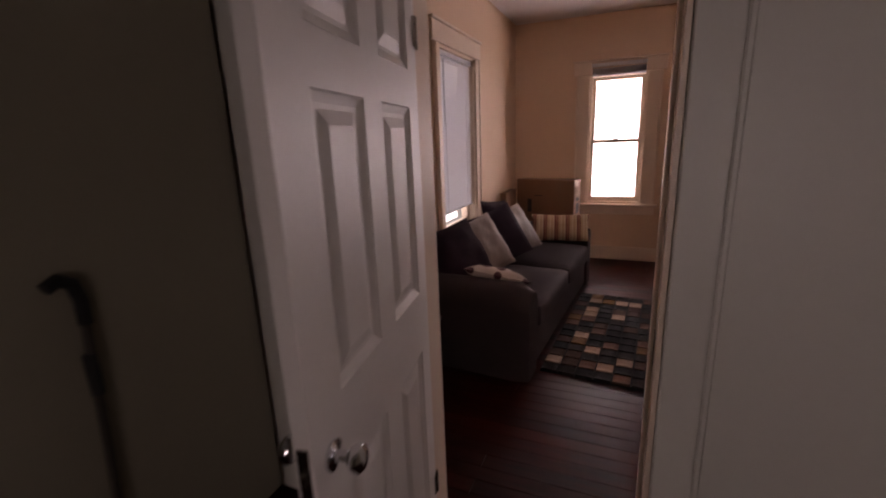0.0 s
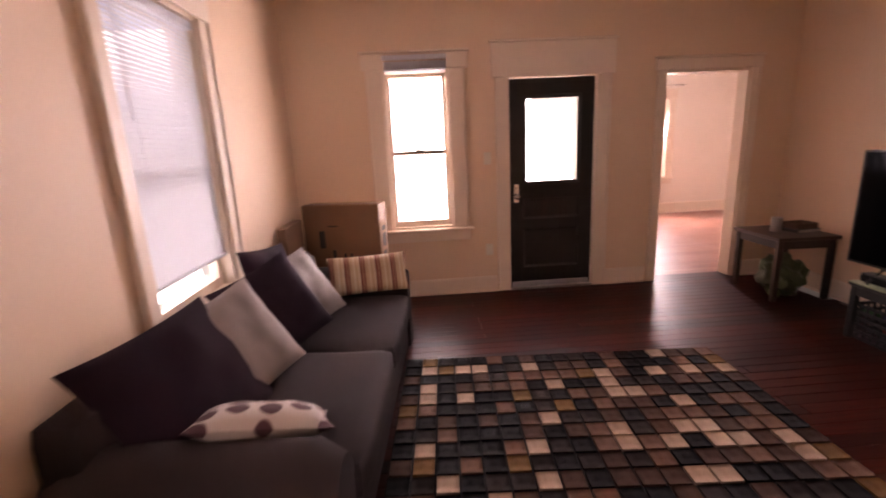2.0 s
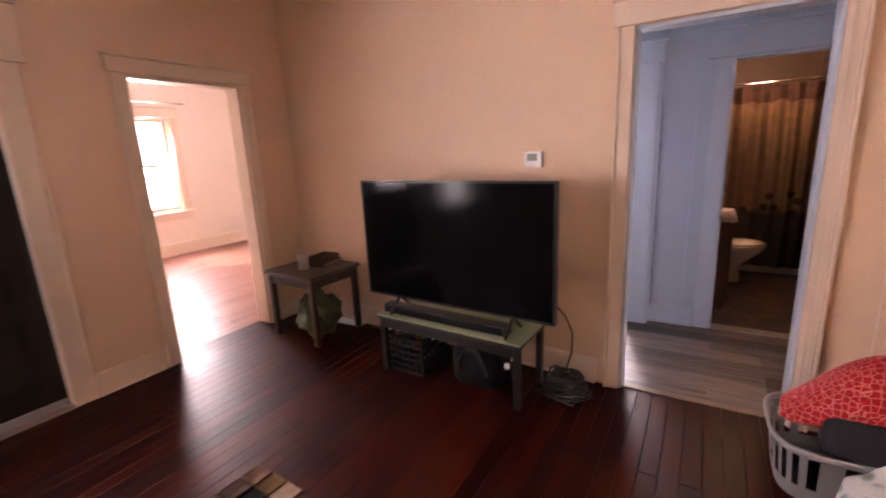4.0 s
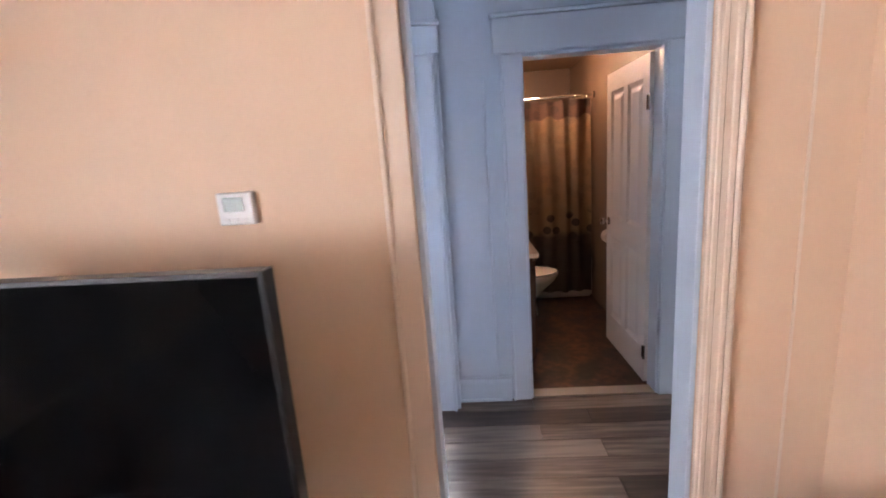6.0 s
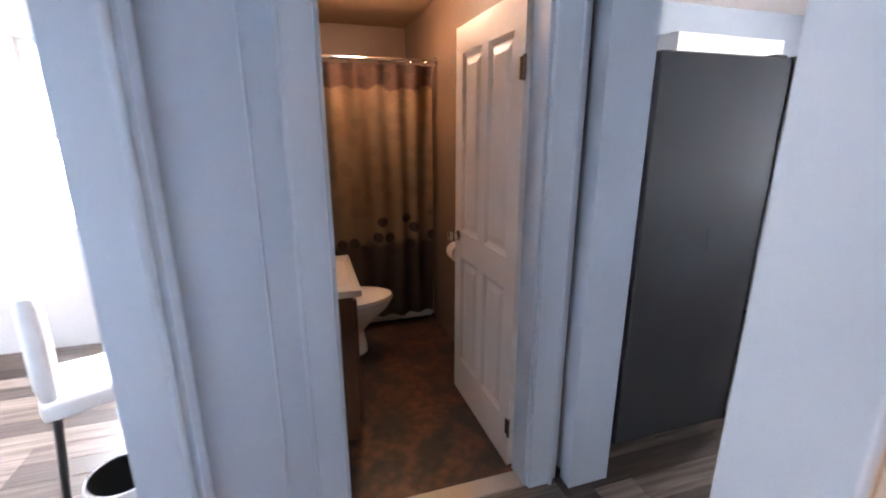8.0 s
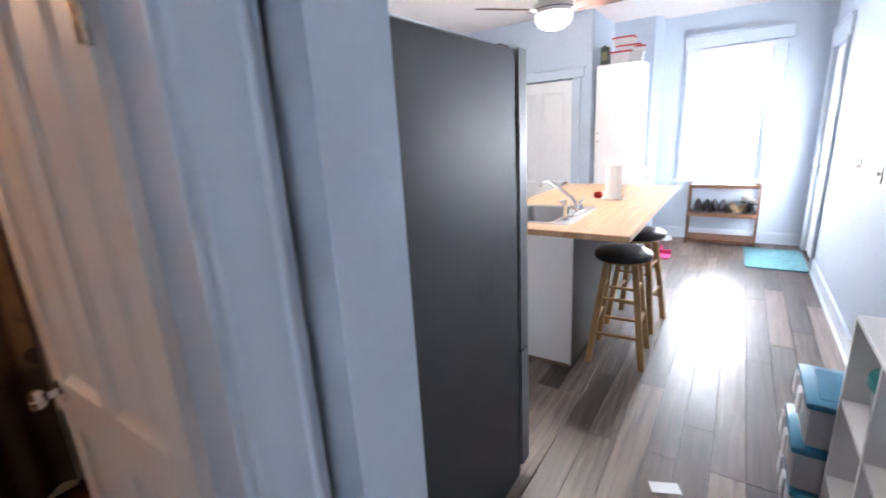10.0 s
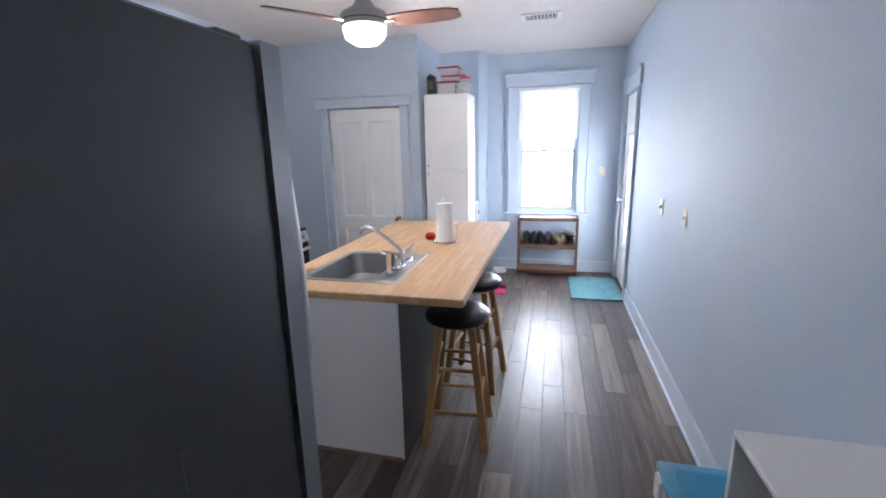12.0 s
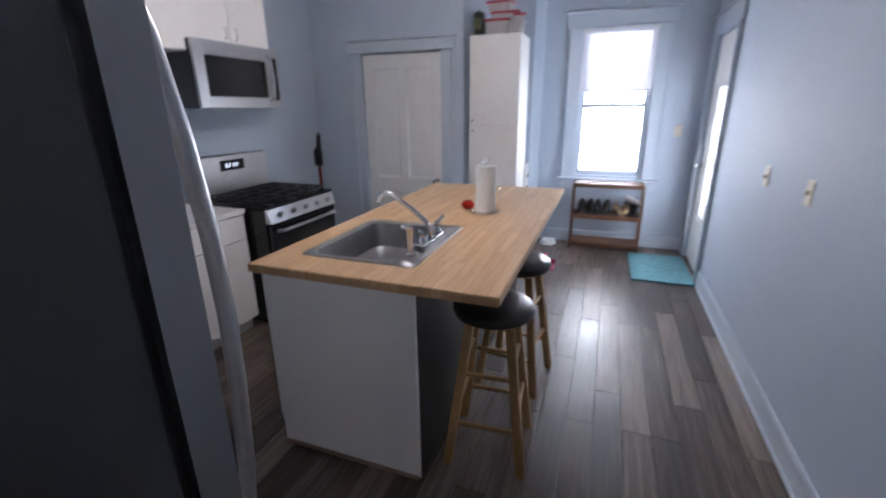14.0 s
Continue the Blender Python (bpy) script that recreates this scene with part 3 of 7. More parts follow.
# baseboards
def baseboard(name, runs, mt, h=0.16):
    ob = tagged(new(name), "painted wooden baseboard", "baseboard", kind="structure")
    for a, b, n in runs:
        a, b, n = Vector((*a, 0)), Vector((*b, 0)), Vector((*n, 0))
        bm = bmesh.new()
        prof = [(0.002, 0), (0.018, 0), (0.018, h - 0.02), (0.012, h), (0.002, h)]
        ra = [bm.verts.new(a + n * d + Vector((0, 0, z))) for d, z in prof]
        rb = [bm.verts.new(b + n * d + Vector((0, 0, z))) for d, z in prof]
        k = len(prof)
        for i in range(k):
            bm.faces.new((ra[i], ra[(i + 1) % k], rb[(i + 1) % k], rb[i]))
        bm.faces.new(ra)
        bm.faces.new(rb[::-1])
        bm_rod(bm, a + n * 0.018 + Vector((0, 0, 0.004)), b + n * 0.018 + Vector((0, 0, 0.004)), 0.012, seg=8)
        part("board", bm, mt, ob)


baseboard("baseboard_living", [((-1.18, 6.2), (0.72, 6.2), (0, -1)), ((1.84, 6.2), (2.26, 6.2), (0, -1)), ((3.29, 6.2), (3.66, 6.2), (0, -1)), ((-1.18, 2.0), (-1.18, 6.2), (1, 0)),
                               ((3.435, 3.37), (3.66, 6.2), (-1, 0.08)), ((0.44, 2.0), (3.42, 2.0), (0, 1)), ((-1.18, 2.0), (-0.58, 2.0), (0, 1)), ((3.42, 2.0), (3.42, 2.26), (-1, 0))], CREAM_TRIM)
baseboard("baseboard_kitchen", [((3.33, -3.08), (3.33, 1.78), (1, 0)), ((3.53, 1.84), (3.53, 2.4), (1, 0)), ((3.33, -4.18), (4.96, -4.18), (0, 1)), ((4.645, 2.88), (4.645, 3.20), (-1, 0)), ((6.65, -2.91), (7.1, -2.91), (0, 1)),
                                ((7.1, -2.91), (7.1, -1.96), (-1, 0)), ((5.49, -2.91), (5.59, -2.91), (0, 1))], BLUE_TRIM, 0.14)
baseboard("baseboard_front_room", [((2.25, 10.15), (6.9, 10.15), (0, -1)), ((6.9, 6.35), (6.9, 10.15), (-1, 0))], CREAM_TRIM, 0.2)
# recessed panel seam in the hall wall and wall-board seams
lining("hall_panel_trim", [((4.638, 2.88, 0.145), (4.6445, 3.19, 0.155)), ((4.638, 2.955, 0.155), (4.6445, 2.965, 1.9))], BLUE_TRIM, "thin panel moulding on the hall wall")
lining("wall_board_seam", [((3.4165, 2.135, 0.16), (3.4195, 2.145, HL))], CREAM_TRIM, "batten over a wall-board joint")

# thresholds
TH = mat("worn_threshold_wood", (0.25, 0.17, 0.11), 0.5, var=0.2, scale=15)
lining("threshold_bath", [((4.64, 2.01, 0.0), (4.73, 2.745, 0.012))], mat("aluminium_strip", (0.4, 0.37, 0.33), 0.4, 0.8), "worn metal threshold strip of the bathroom")
lining("threshold_front", [((0.86, 6.17, 0.0), (1.70, 6.35, 0.022))], mat("grey_sill_metal", (0.3, 0.27, 0.25), 0.4, 0.5), "grey metal sill of the front door")
lining("threshold_hall", [((3.44, 2.428, 0.0), (3.49, 3.217, 0.007))], TH, "worn wooden strip between the two floors")


def panel_door(name, label, w, h, t, mt, panels, m, raised=True):
    """A door leaf; local x from the hinge, y across its thickness, panels as (x0, x1, z0, z1)."""
    ob = thing(name, label, "door", kind="structure")
    ob.matrix_world = m
    xs = sorted({0.0, w, *[p[0] for p in panels], *[p[1] for p in panels]})
    zs = sorted({0.0, h, *[p[2] for p in panels], *[p[3] for p in panels]})
    bm = bmesh.new()
    for side in (0, 1):
        y = 0 if side == 0 else t
        s = 1 if side == 0 else -1
        for i in range(len(xs) - 1):
            for j in range(len(zs) - 1):
                x0, x1, z0, z1 = xs[i], xs[i + 1], zs[j], zs[j + 1]
                cx, cz = (x0 + x1) / 2, (z0 + z1) / 2
                hole = any(p[0] < cx < p[1] and p[2] < cz < p[3] for p in panels)
                if not hole:
                    bm.faces.new([bm.verts.new((a, y, c)) for a, c in ((x0, z0), (x1, z0), (x1, z1), (x0, z1))])
        for x0, x1, z0, z1 in panels:
            loops = [(0, 0), (0.004, 0.004), (0.022, 0.011), (0.032, 0.011)] + ([(0.06, 0.003)] if raised else [])
            rings = []
            for ins, dep in loops:
                rings.append([bm.verts.new((a, y + s * dep, c)) for a, c in ((x0 + ins, z0 + ins), (x1 - ins, z0 + ins), (x1 - ins, z1 - ins), (x0 + ins, z1 - ins))])
            for a, b in zip(rings, rings[1:]):
                for k in range(4):
                    bm.faces.new((a[k], a[(k + 1) % 4], b[(k + 1) % 4], b[k]))
            bm.faces.new(rings[-1])
    for a, b in (((0, 0), (w, 0)), ((w, 0), (w, h)), ((w, h), (0, h)), ((0, h), (0, 0))):
        bm.faces.new([bm.verts.new(p) for p in ((a[0], 0, a[1]), (b[0], 0, b[1]), (b[0], t, b[1]), (a[0], t, a[1]))])
    bmesh.ops.remove_doubles(bm, verts=bm.verts[:], dist=0.0005)
    part("leaf", bm, mt, ob)
    return ob


def knob(parent, x, z, t, mt=None, both=True, label="round metal knob on a rose"):
    mt = mt or BRASS
    for s in ((-1, 1) if both else (-1,)):
        y = 0 if s < 0 else t
        bm = bmesh.new()
        prof = [(0.03, 0.0005), (0.03, 0.006), (0.012, 0.012), (0.011, 0.032), (0.022, 0.04), (0.028, 0.05), (0.027, 0.06), (0.017, 0.068), (0.002, 0.07)]
        bm_lathe(bm, [(r, s * d) for r, d in prof], 20, (x, y, z), "y")
        part("knob", bm, mt, parent, label, smooth=True)


def hinge(parent, x, z, y=0.0):
    bm = bmesh.new()
    bm_rod(bm, (x, y, z - 0.045), (x, y, z + 0.045), 0.007, seg=8)
    bm_box(bm, (x - 0.002, y, z - 0.04), (x + 0.03, y + 0.003, z + 0.04))
    part("hinge", bm, BRASS, parent)


# bedroom door, standing open towards the bedroom
W6 = 0.765
a, b, c, d = 0.085, 0.31, 0.415, 0.64
six = [(a, b, 0.20, 0.83), (c, d, 0.20, 0.83), (a, b, 1.03, 1.59), (c, d, 1.03, 1.59), (a, b, 1.69, 1.91), (c, d, 1.69, 1.91)]
d1 = panel_door("door_1", "white six-panel door standing open at the bedroom doorway", W6, 2.03, 0.035, WHITE_DOOR, six, pose(-0.4525, 1.843, 0.012, 0, 0, -80))
knob(d1, W6 - 0.065, 0.93, 0.035, CHROME)
bm = bmesh.new()
bm_box(bm, (W6 + 0.0002, 0.006, 0.87), (W6 + 0.003, 0.029, 0.99), 0.001)
bm_box(bm, (W6 + 0.003, 0.012, 0.92), (W6 + 0.012, 0.023, 0.945), 0.002)
part("latch_plate", bm, BRASS, d1, "metal latch on the door edge")
for z in (0.25, 1.8):
    hinge(d1, 0.0, z, 0.037)

# front door
d2 = panel_door("door_2", "near-black wooden front door with a large glass light", 0.822, 2.03, 0.04, DARKWOOD,
                [(0.135, 0.70, 1.04, 1.88), (0.13, 0.692, 0.70, 0.90), (0.13, 0.692, 0.20, 0.60)], pose(0.869, 6.225, 0.022), False)
knob(d2, 0.06, 0.93, 0.04, BRASS, both=False)
bm = bmesh.new()
bm_box(bm, (0.035, -0.012, 0.87), (0.085, -0.0005, 1.05), 0.004)
part("lock_plate", bm, BRASS, d2)
bm = bmesh.new()
bm_box(bm, (0.055, -0.03, 1.0), (0.065, -0.012, 1.03), 0.002)
part("thumb_turn", bm, BRASS, d2)
bm = bmesh.new()
bm_box(bm, (0.01, -0.01, 0.0), (0.81, -0.0005, 0.05), 0.003)
part("kick_strip", bm, STEEL, d2, "grey metal weather strip")

# bathroom door, open against the bathroom wall
four = [(0.09, 0.32, 0.22, 0.84), (0.39, 0.62, 0.22, 0.84), (0.09, 0.32, 0.98, 1.86), (0.39, 0.62, 0.98, 1.86)]
d3 = panel_door("door_3", "white four-panel bathroom door standing open", 0.71, 1.985, 0.032, WHITE_DOOR, four, pose(4.772, 1.998, 0.012, 0, 0, 1))
knob(d3, 0.65, 0.95, 0.032, CHROME)
for z in (0.2, 1.72):
    hinge(d3, -0.004, z, 0.034)

# closet door in the kitchen
four = [(0.10, 0.37, 0.20, 0.72), (0.45, 0.72, 0.20, 0.72), (0.10, 0.37, 0.86, 1.90), (0.45, 0.72, 0.86, 1.90)]
d4 = panel_door("door_4", "white four-panel closet door, shut, slightly out of square", 0.818, 2.025, 0.035, WHITE, four, pose(6.523, -2.93, 0.012, 0, 0, 180), False)
knob(d4, 0.755, 0.84, 0.035, BRASS)
bm = bmesh.new()
bm_box(bm, (0.775, 0.036, 1.28), (0.818, 0.06, 1.34), 0.004)
part("slide_bolt", bm, BLACK, d4, "small black surface bolt")
for z in (0.3, 1.8):
    hinge(d4, 0.0, z, 0.037)

# back door in the kitchen
d5 = panel_door("door_5", "white back door with a tall glass light", 0.75, 2.13, 0.04, WHITE, [(0.14, 0.61, 0.45, 1.72)], pose(3.27, -3.205, 0.012, 0, 0, -90), False)
knob(d5, 0.69, 0.96, 0.04, CHROME)
bm = bmesh.new()
bm_lathe(bm, [(0.025, 0.0405), (0.025, 0.055), (0.012, 0.058), (0.002, 0.06)], 16, (0.69, 0, 1.12), "y")
part("deadbolt", bm, CHROME, d5, smooth=True)

# cut the glass lights through the two outer doors
for dob, (x0, x1, z0, z1), t in ((d2, (0.135, 0.70, 1.04, 1.88), 0.04), (d5, (0.14, 0.61, 0.45, 1.72), 0.04)):
    leaf = [o for o in dob.children if o.name.startswith("leaf")][0]
    bm = bmesh.new()
    bm.from_mesh(leaf.data)
    kill = [f for f in bm.faces if abs(f.normal.y) > 0.9 and x0 + 0.03 < f.calc_center_median().x < x1 - 0.03 and z0 + 0.03 < f.calc_center_median().z < z1 - 0.03 and f.calc_area() > 0.2]
    bmesh.ops.delete(bm, geom=kill, context="FACES")
    bm.to_mesh(leaf.data)
    bm.free()
    bm = bmesh.new()
    bm_box(bm, (x0 + 0.02, t / 2 - 0.003, z0 + 0.02), (x1 - 0.02, t / 2 + 0.003, z1 - 0.02))
    g = part("pane", bm, GLASS, dob, "clear glass light")
    g.visible_shadow = False


def wall_plate(name, label, m, kind="switch", category="light switch"):
    """A switch or outlet plate: local -y out of the wall."""
    ob = thing(name, label, category)
    ob.matrix_world = m
    box_part("plate", (-0.036, -0.007, -0.058), (0.036, -0.0008, 0.058), IVORY, ob, 0.003)
    if kind == "switch":
        box_part("toggle", (-0.006, -0.02, -0.012), (0.006, -0.0072, 0.012), IVORY, ob, 0.002)
    else:
        for z in (-0.024, 0.024):
            box_part("socket", (-0.015, -0.0095, z - 0.014), (0.015, -0.0072, z + 0.014), IVORY, ob, 0.003)
    for z in (-0.045, 0.045):
        bm = bmesh.new()
        bm_lathe(bm, [(0.003, -0.0072), (0.003, -0.0085)], 8, (0, 0, z), "y")
        part("screw", bm, BRASS, ob)
    return ob


wall_plate("light_switch", "ivory light switch beside the front door", pose(0.645, 6.2, 1.337))
wall_plate("outlet", "ivory wall outlet under the light switch", pose(0.645, 6.2, 0.44), "outlet", "outlet")
wall_plate("light_switch", "ivory light switch beside the kitchen window", pose(3.53, -4.18, 1.29, 0, 0, 180))
wall_plate("light_switch", "ivory light switch on the long blue wall", pose(3.33, -1.88, 1.15, 0, 0, 90))
wall_plate("light_switch", "second ivory switch on the long blue wall", pose(3.33, -1.28, 1.16, 0, 0, 90))
wall_plate("outlet", "ivory outlet above the counter by the stove", pose(7.1, -1.0, 1.33, 0, 0, -90), "outlet", "outlet")

th = thing("thermostat", "white wall thermostat with a small grey screen", "thermostat")
th.matrix_world = pose(3.468, 3.79, 1.40, 0, 0, -94.8)
box_part("body", (-0.06, -0.028, -0.05), (0.06, -0.0008, 0.05), WHITE, th, 0.005)
box_part("screen", (-0.035, -0.0315, -0.008), (0.03, -0.0302, 0.035), mat("lcd_grey", (0.22, 0.27, 0.24), 0.2), th, 0.001)
for x in (-0.03, 0.0, 0.03):
    box_part("button", (x - 0.01, -0.033, -0.04), (x + 0.01, -0.0302, -0.028), WHITE, th, 0.002)

# ---- living room things ----
def fabric(name, color, second=None, scale=8.0, rough=0.9, var=0.12, weave=350.0, sheen=0.0):
    m = mat(name, color, rough, 0.0, var, scale, 0.4, weave, second, 0.12)
    m.node_tree.nodes["Principled BSDF"].inputs["Sheen Weight"].default_value = sheen
    return m


SOFA = fabric("grey_brown_microfibre", (0.040, 0.030, 0.031), scale=5)
PURPLE = fabric("dark_purple_cotton", (0.020, 0.009, 0.016), scale=6)
SATIN = fabric("crumpled_taupe_satin", (0.26, 0.22, 0.20), scale=10, rough=0.42, weave=500)


def banded(name, bands, axis, scale, offset=0.0, rough=0.85):
    """Cloth woven in stripes along one of its own axes: bands as (position, colour)."""
    m = bpy.data.materials.new(name)
    m.use_nodes = True
    t = m.node_tree
    b = t.nodes["Principled BSDF"]
    co, sp = t.nodes.new("ShaderNodeTexCoord"), t.nodes.new("ShaderNodeSeparateXYZ")
    f = t.nodes.new("ShaderNodeMath")
    f.operation = "MULTIPLY_ADD"
    f.inputs[1].default_value, f.inputs[2].default_value = scale, offset
    fr = t.nodes.new("ShaderNodeMath")
    fr.operation = "FRACT"
    ramp = t.nodes.new("ShaderNodeValToRGB")
    ramp.color_ramp.interpolation = "CONSTANT"
    e = ramp.color_ramp.elements
    e[0].position, e[0].color = bands[0][0], (*bands[0][1], 1)
    e[1].position, e[1].color = bands[1][0], (*bands[1][1], 1)
    for p, c in bands[2:]:
        k = e.new(p)
        k.color = (*c, 1)
    t.links.new(co.outputs["Object"], sp.inputs[0])
    t.links.new(sp.outputs["XYZ".index(axis.upper())], f.inputs[0])
    t.links.new(f.outputs[0], fr.inputs[0])
    t.links.new(fr.outputs[0], ramp.inputs[0])
    n = t.nodes.new("ShaderNodeTexNoise")
    n.inputs["Scale"].default_value = 300
    bp = t.nodes.new("ShaderNodeBump")
    bp.inputs["Strength"].default_value, bp.inputs["Distance"].default_value = 0.4, 0.003
    t.links.new(n.outputs["Fac"], bp.inputs["Height"])
    t.links.new(bp.outputs[0], b.inputs["Normal"])
    t.links.new(ramp.outputs[0], b.inputs["Base Color"])
    b.inputs["Roughness"].default_value = rough
    return m


STRIPE = banded("striped_cotton", [(0, (0.42, 0.29, 0.18)), (0.22, (0.50, 0.40, 0.28)), (0.36, (0.40, 0.27, 0.16)), (0.52, (0.50, 0.40, 0.28)), (0.66, (0.16, 0.045, 0.03)), (0.80, (0.30, 0.16, 0.10)), (0.9, (0.16, 0.045, 0.03))], "x", 9.5, 0.2)
SPOT = bpy.data.materials.new("spotted_velvet")
SPOT.use_nodes = True
_t = SPOT.node_tree
_v, _r, _c = _t.nodes.new("ShaderNodeTexVoronoi"), _t.nodes.new("ShaderNodeValToRGB"), _t.nodes.new("ShaderNodeTexCoord")
_v.voronoi_dimensions = "2D"
_v.inputs["Scale"].default_value, _v.inputs["Randomness"].default_value = 10.5, 0.3
_r.color_ramp.elements[0].position, _r.color_ramp.elements[0].color = 0.0, (0.06, 0.02, 0.025, 1)
_r.color_ramp.elements[1].position, _r.color_ramp.elements[1].color = 0.40, (0.42, 0.36, 0.32, 1)
_k = _r.color_ramp.elements.new(0.34)
_k.color = (0.06, 0.02, 0.025, 1)
_t.links.new(_c.outputs["Object"], _v.inputs["Vector"])
_t.links.new(_v.outputs["Distance"], _r.inputs[0])
_t.links.new(_r.outputs[0], _t.nodes["Principled BSDF"].inputs["Base Color"])
_t.nodes["Principled BSDF"].inputs["Roughness"].default_value = 0.9


def soft_box(bm, lo, hi, r, bulge=0.0, cuts=6):
    """A padded block: rounded edges and a slightly swollen top."""
    lo, hi = Vector(lo), Vector(hi)
    tmp = bmesh.new()
    bm_box(tmp, lo, hi)
    bmesh.ops.subdivide_edges(tmp, edges=tmp.edges[:], cuts=cuts, use_grid_fill=True)
    c, h = (lo + hi) / 2, (hi - lo) / 2
    for v in tmp.verts:
        p = v.co - c
        q = Vector((max(-(h[i] - r), min(h[i] - r, p[i])) for i in range(3)))
        d = p - q
        if d.length > 1e-6:
            d = d.normalized() * r
        p = q + d
        u, w = p.x / h.x, p.y / h.y
        if p.z > 0:
            p.z += bulge * (1 - u * u) * (1 - w * w)
        p += 0.006 * noise.noise_vector((p + c) * 5.0)
        v.co = c + p
    me = bpy.data.meshes.new("tmp")
    tmp.to_mesh(me)
    tmp.free()
    bm.from_mesh(me)
    bpy.data.meshes.remove(me)


def soft_part(name, lo, hi, r, mt, parent, bulge=0.0, label="", cuts=7):
    bm = bmesh.new()
    soft_box(bm, lo, hi, r, bulge, cuts)
    return part(name, bm, mt, parent, label, smooth=True)


sofa = thing("sofa", "grey-brown upholstered two-seat sofa under the blind", "sofa", (-0.645, 4.10, 0), -4.5, kind="")
soft_part("base", (-0.42, -1.08, 0.035), (0.40, 1.08, 0.31), 0.04, SOFA, sofa)
for y0, y1 in ((-0.86, -0.005), (0.005, 0.86)):
    soft_part("seat_cushion", (-0.26, y0, 0.30), (0.445, y1, 0.475), 0.055, SOFA, sofa, 0.025, cuts=9)
for y0, y1 in ((-0.86, -0.005), (0.005, 0.86)):
    soft_part("back_cushion", (-0.40, y0, 0.40), (-0.18, y1, 0.80), 0.07, SOFA, sofa, 0.01)
soft_part("back", (-0.45, -1.06, 0.12), (-0.28, 1.06, 0.78), 0.06, SOFA, sofa)
for s in (-1, 1):
    y0, y1 = (-1.10, -0.87) if s < 0 else (0.87, 1.10)
    bm = bmesh.new()
    n, k = 14, 10
    rings = []
    for i in range(k + 1):
        x = -0.44 + 0.86 * i / k
        tuck = 0.03 if i in (0, k) else 0.0
        prof = [(y0 + tuck, 0.04), (y0 + tuck, 0.47)]
        cy, r = (y0 + y1) / 2, (y1 - y0) / 2 + 0.012 - tuck
        for j in range(n + 1):
            a = math.pi - math.pi * j / n
            prof.append((cy + r * math.cos(a), 0.50 + (r + 0.02) * math.sin(a) - (0.02 if tuck else 0)))
        prof += [(y1 - tuck, 0.47), (y1 - tuck, 0.04)]
        rings.append([bm.verts.new((x, y, z + 0.004 * noise.noise(Vector((x, y, z)) * 6))) for y, z in prof])
    for a, b in zip(rings, rings[1:]):
        for j in range(len(a) - 1):
            bm.faces.new((a[j], a[j + 1], b[j + 1], b[j]))
    bm.faces.new(rings[0])
    bm.faces.new(rings[-1][::-1])
    part("arm", bm, SOFA, sofa, "rolled padded arm", smooth=True)
for x in (-0.38, 0.34):
    for y in (-1.0, 1.0):
        bm = bmesh.new()
        bm_lathe(bm, [(0.022, 0.0), (0.03, 0.045)], 12, (x, y, 0))
        part("foot", bm, BLACK, sofa)


def pillow(name, label, w, h, thick, mt, m, wrinkle=0.012, seed=0.0):
    ob = thing(name, label, "pillow")
    ob.matrix_world = m
    bm = bmesh.new()
    n = 18
    grids = []
    for side in (1, -1):
        g = []
        for i in range(n + 1):
            row = []
            for j in range(n + 1):
                u, v = 2 * i / n - 1, 2 * j / n - 1
                body = max(0.0, (1 - abs(u) ** 2.6)) ** 0.6 * max(0.0, (1 - abs(v) ** 2.6)) ** 0.6
                pin = 1 - 0.07 * (1 - abs(u) ** 2) * abs(v) ** 3
                pin2 = 1 - 0.07 * (1 - abs(v) ** 2) * abs(u) ** 3
                p = Vector((u * w / 2 * pin2, v * h / 2 * pin, side * thick / 2 * body))
                q = Vector((p.x * 7, p.y * 7, side * 3 + seed))
                p.z += wrinkle * noise.noise(q) * (0.2 + body) + 0.5 * wrinkle * noise.noise(q * 2.7) * body
                row.append(bm.verts.new(p))
            g.append(row)
        grids.append(g)
    for g, flip in zip(grids, (False, True)):
        for i in range(n):
            for j in range(n):
                f = (g[i][j], g[i + 1][j], g[i + 1][j + 1], g[i][j + 1])
                bm.faces.new(f[::-1] if flip else f)
    bmesh.ops.remove_doubles(bm, verts=bm.verts[:], dist=0.0012)
    part("cushion", bm, mt, ob, smooth=True)
    return ob


pillow("purple_pillow", "dark purple throw pillow against the sofa back", 0.58, 0.52, 0.18, PURPLE, pose(-0.90, 3.42, 0.68, 58, -4, 74), 0.014, 1.0)
pillow("grey_pillow", "crumpled taupe satin pillow leaning on the sofa", 0.48, 0.46, 0.17, SATIN, pose(-0.83, 3.70, 0.70, 58, -10, 66), 0.022, 5.0)
pillow("purple_pillow", "second dark purple pillow in the middle of the sofa", 0.50, 0.48, 0.17, PURPLE, pose(-0.80, 4.12, 0.70, 60, -12, 60), 0.012, 9.0)
pillow("grey_pillow", "taupe satin pillow slumped against a purple one", 0.50, 0.46, 0.16, SATIN, pose(-0.76, 4.42, 0.685, 55, -6, 66), 0.022, 15.0)
pillow("striped_pillow", "cream and maroon striped lumbar pillow at the sofa end", 0.56, 0.28, 0.15, STRIPE, pose(-0.42, 4.93, 0.625, 62, 0, 10), 0.012, 20.0)
pillow("spotted_pillow", "small pale pillow with dark brown spots", 0.44, 0.32, 0.12, SPOT, pose(-0.60, 3.30, 0.60, -22, 12, 14), 0.012, 25.0)
pillow("purple_pillow", "purple pillow half hidden behind the others", 0.46, 0.46, 0.14, PURPLE, pose(-0.93, 4.52, 0.72, 72, 6, 76), 0.01, 30.0)

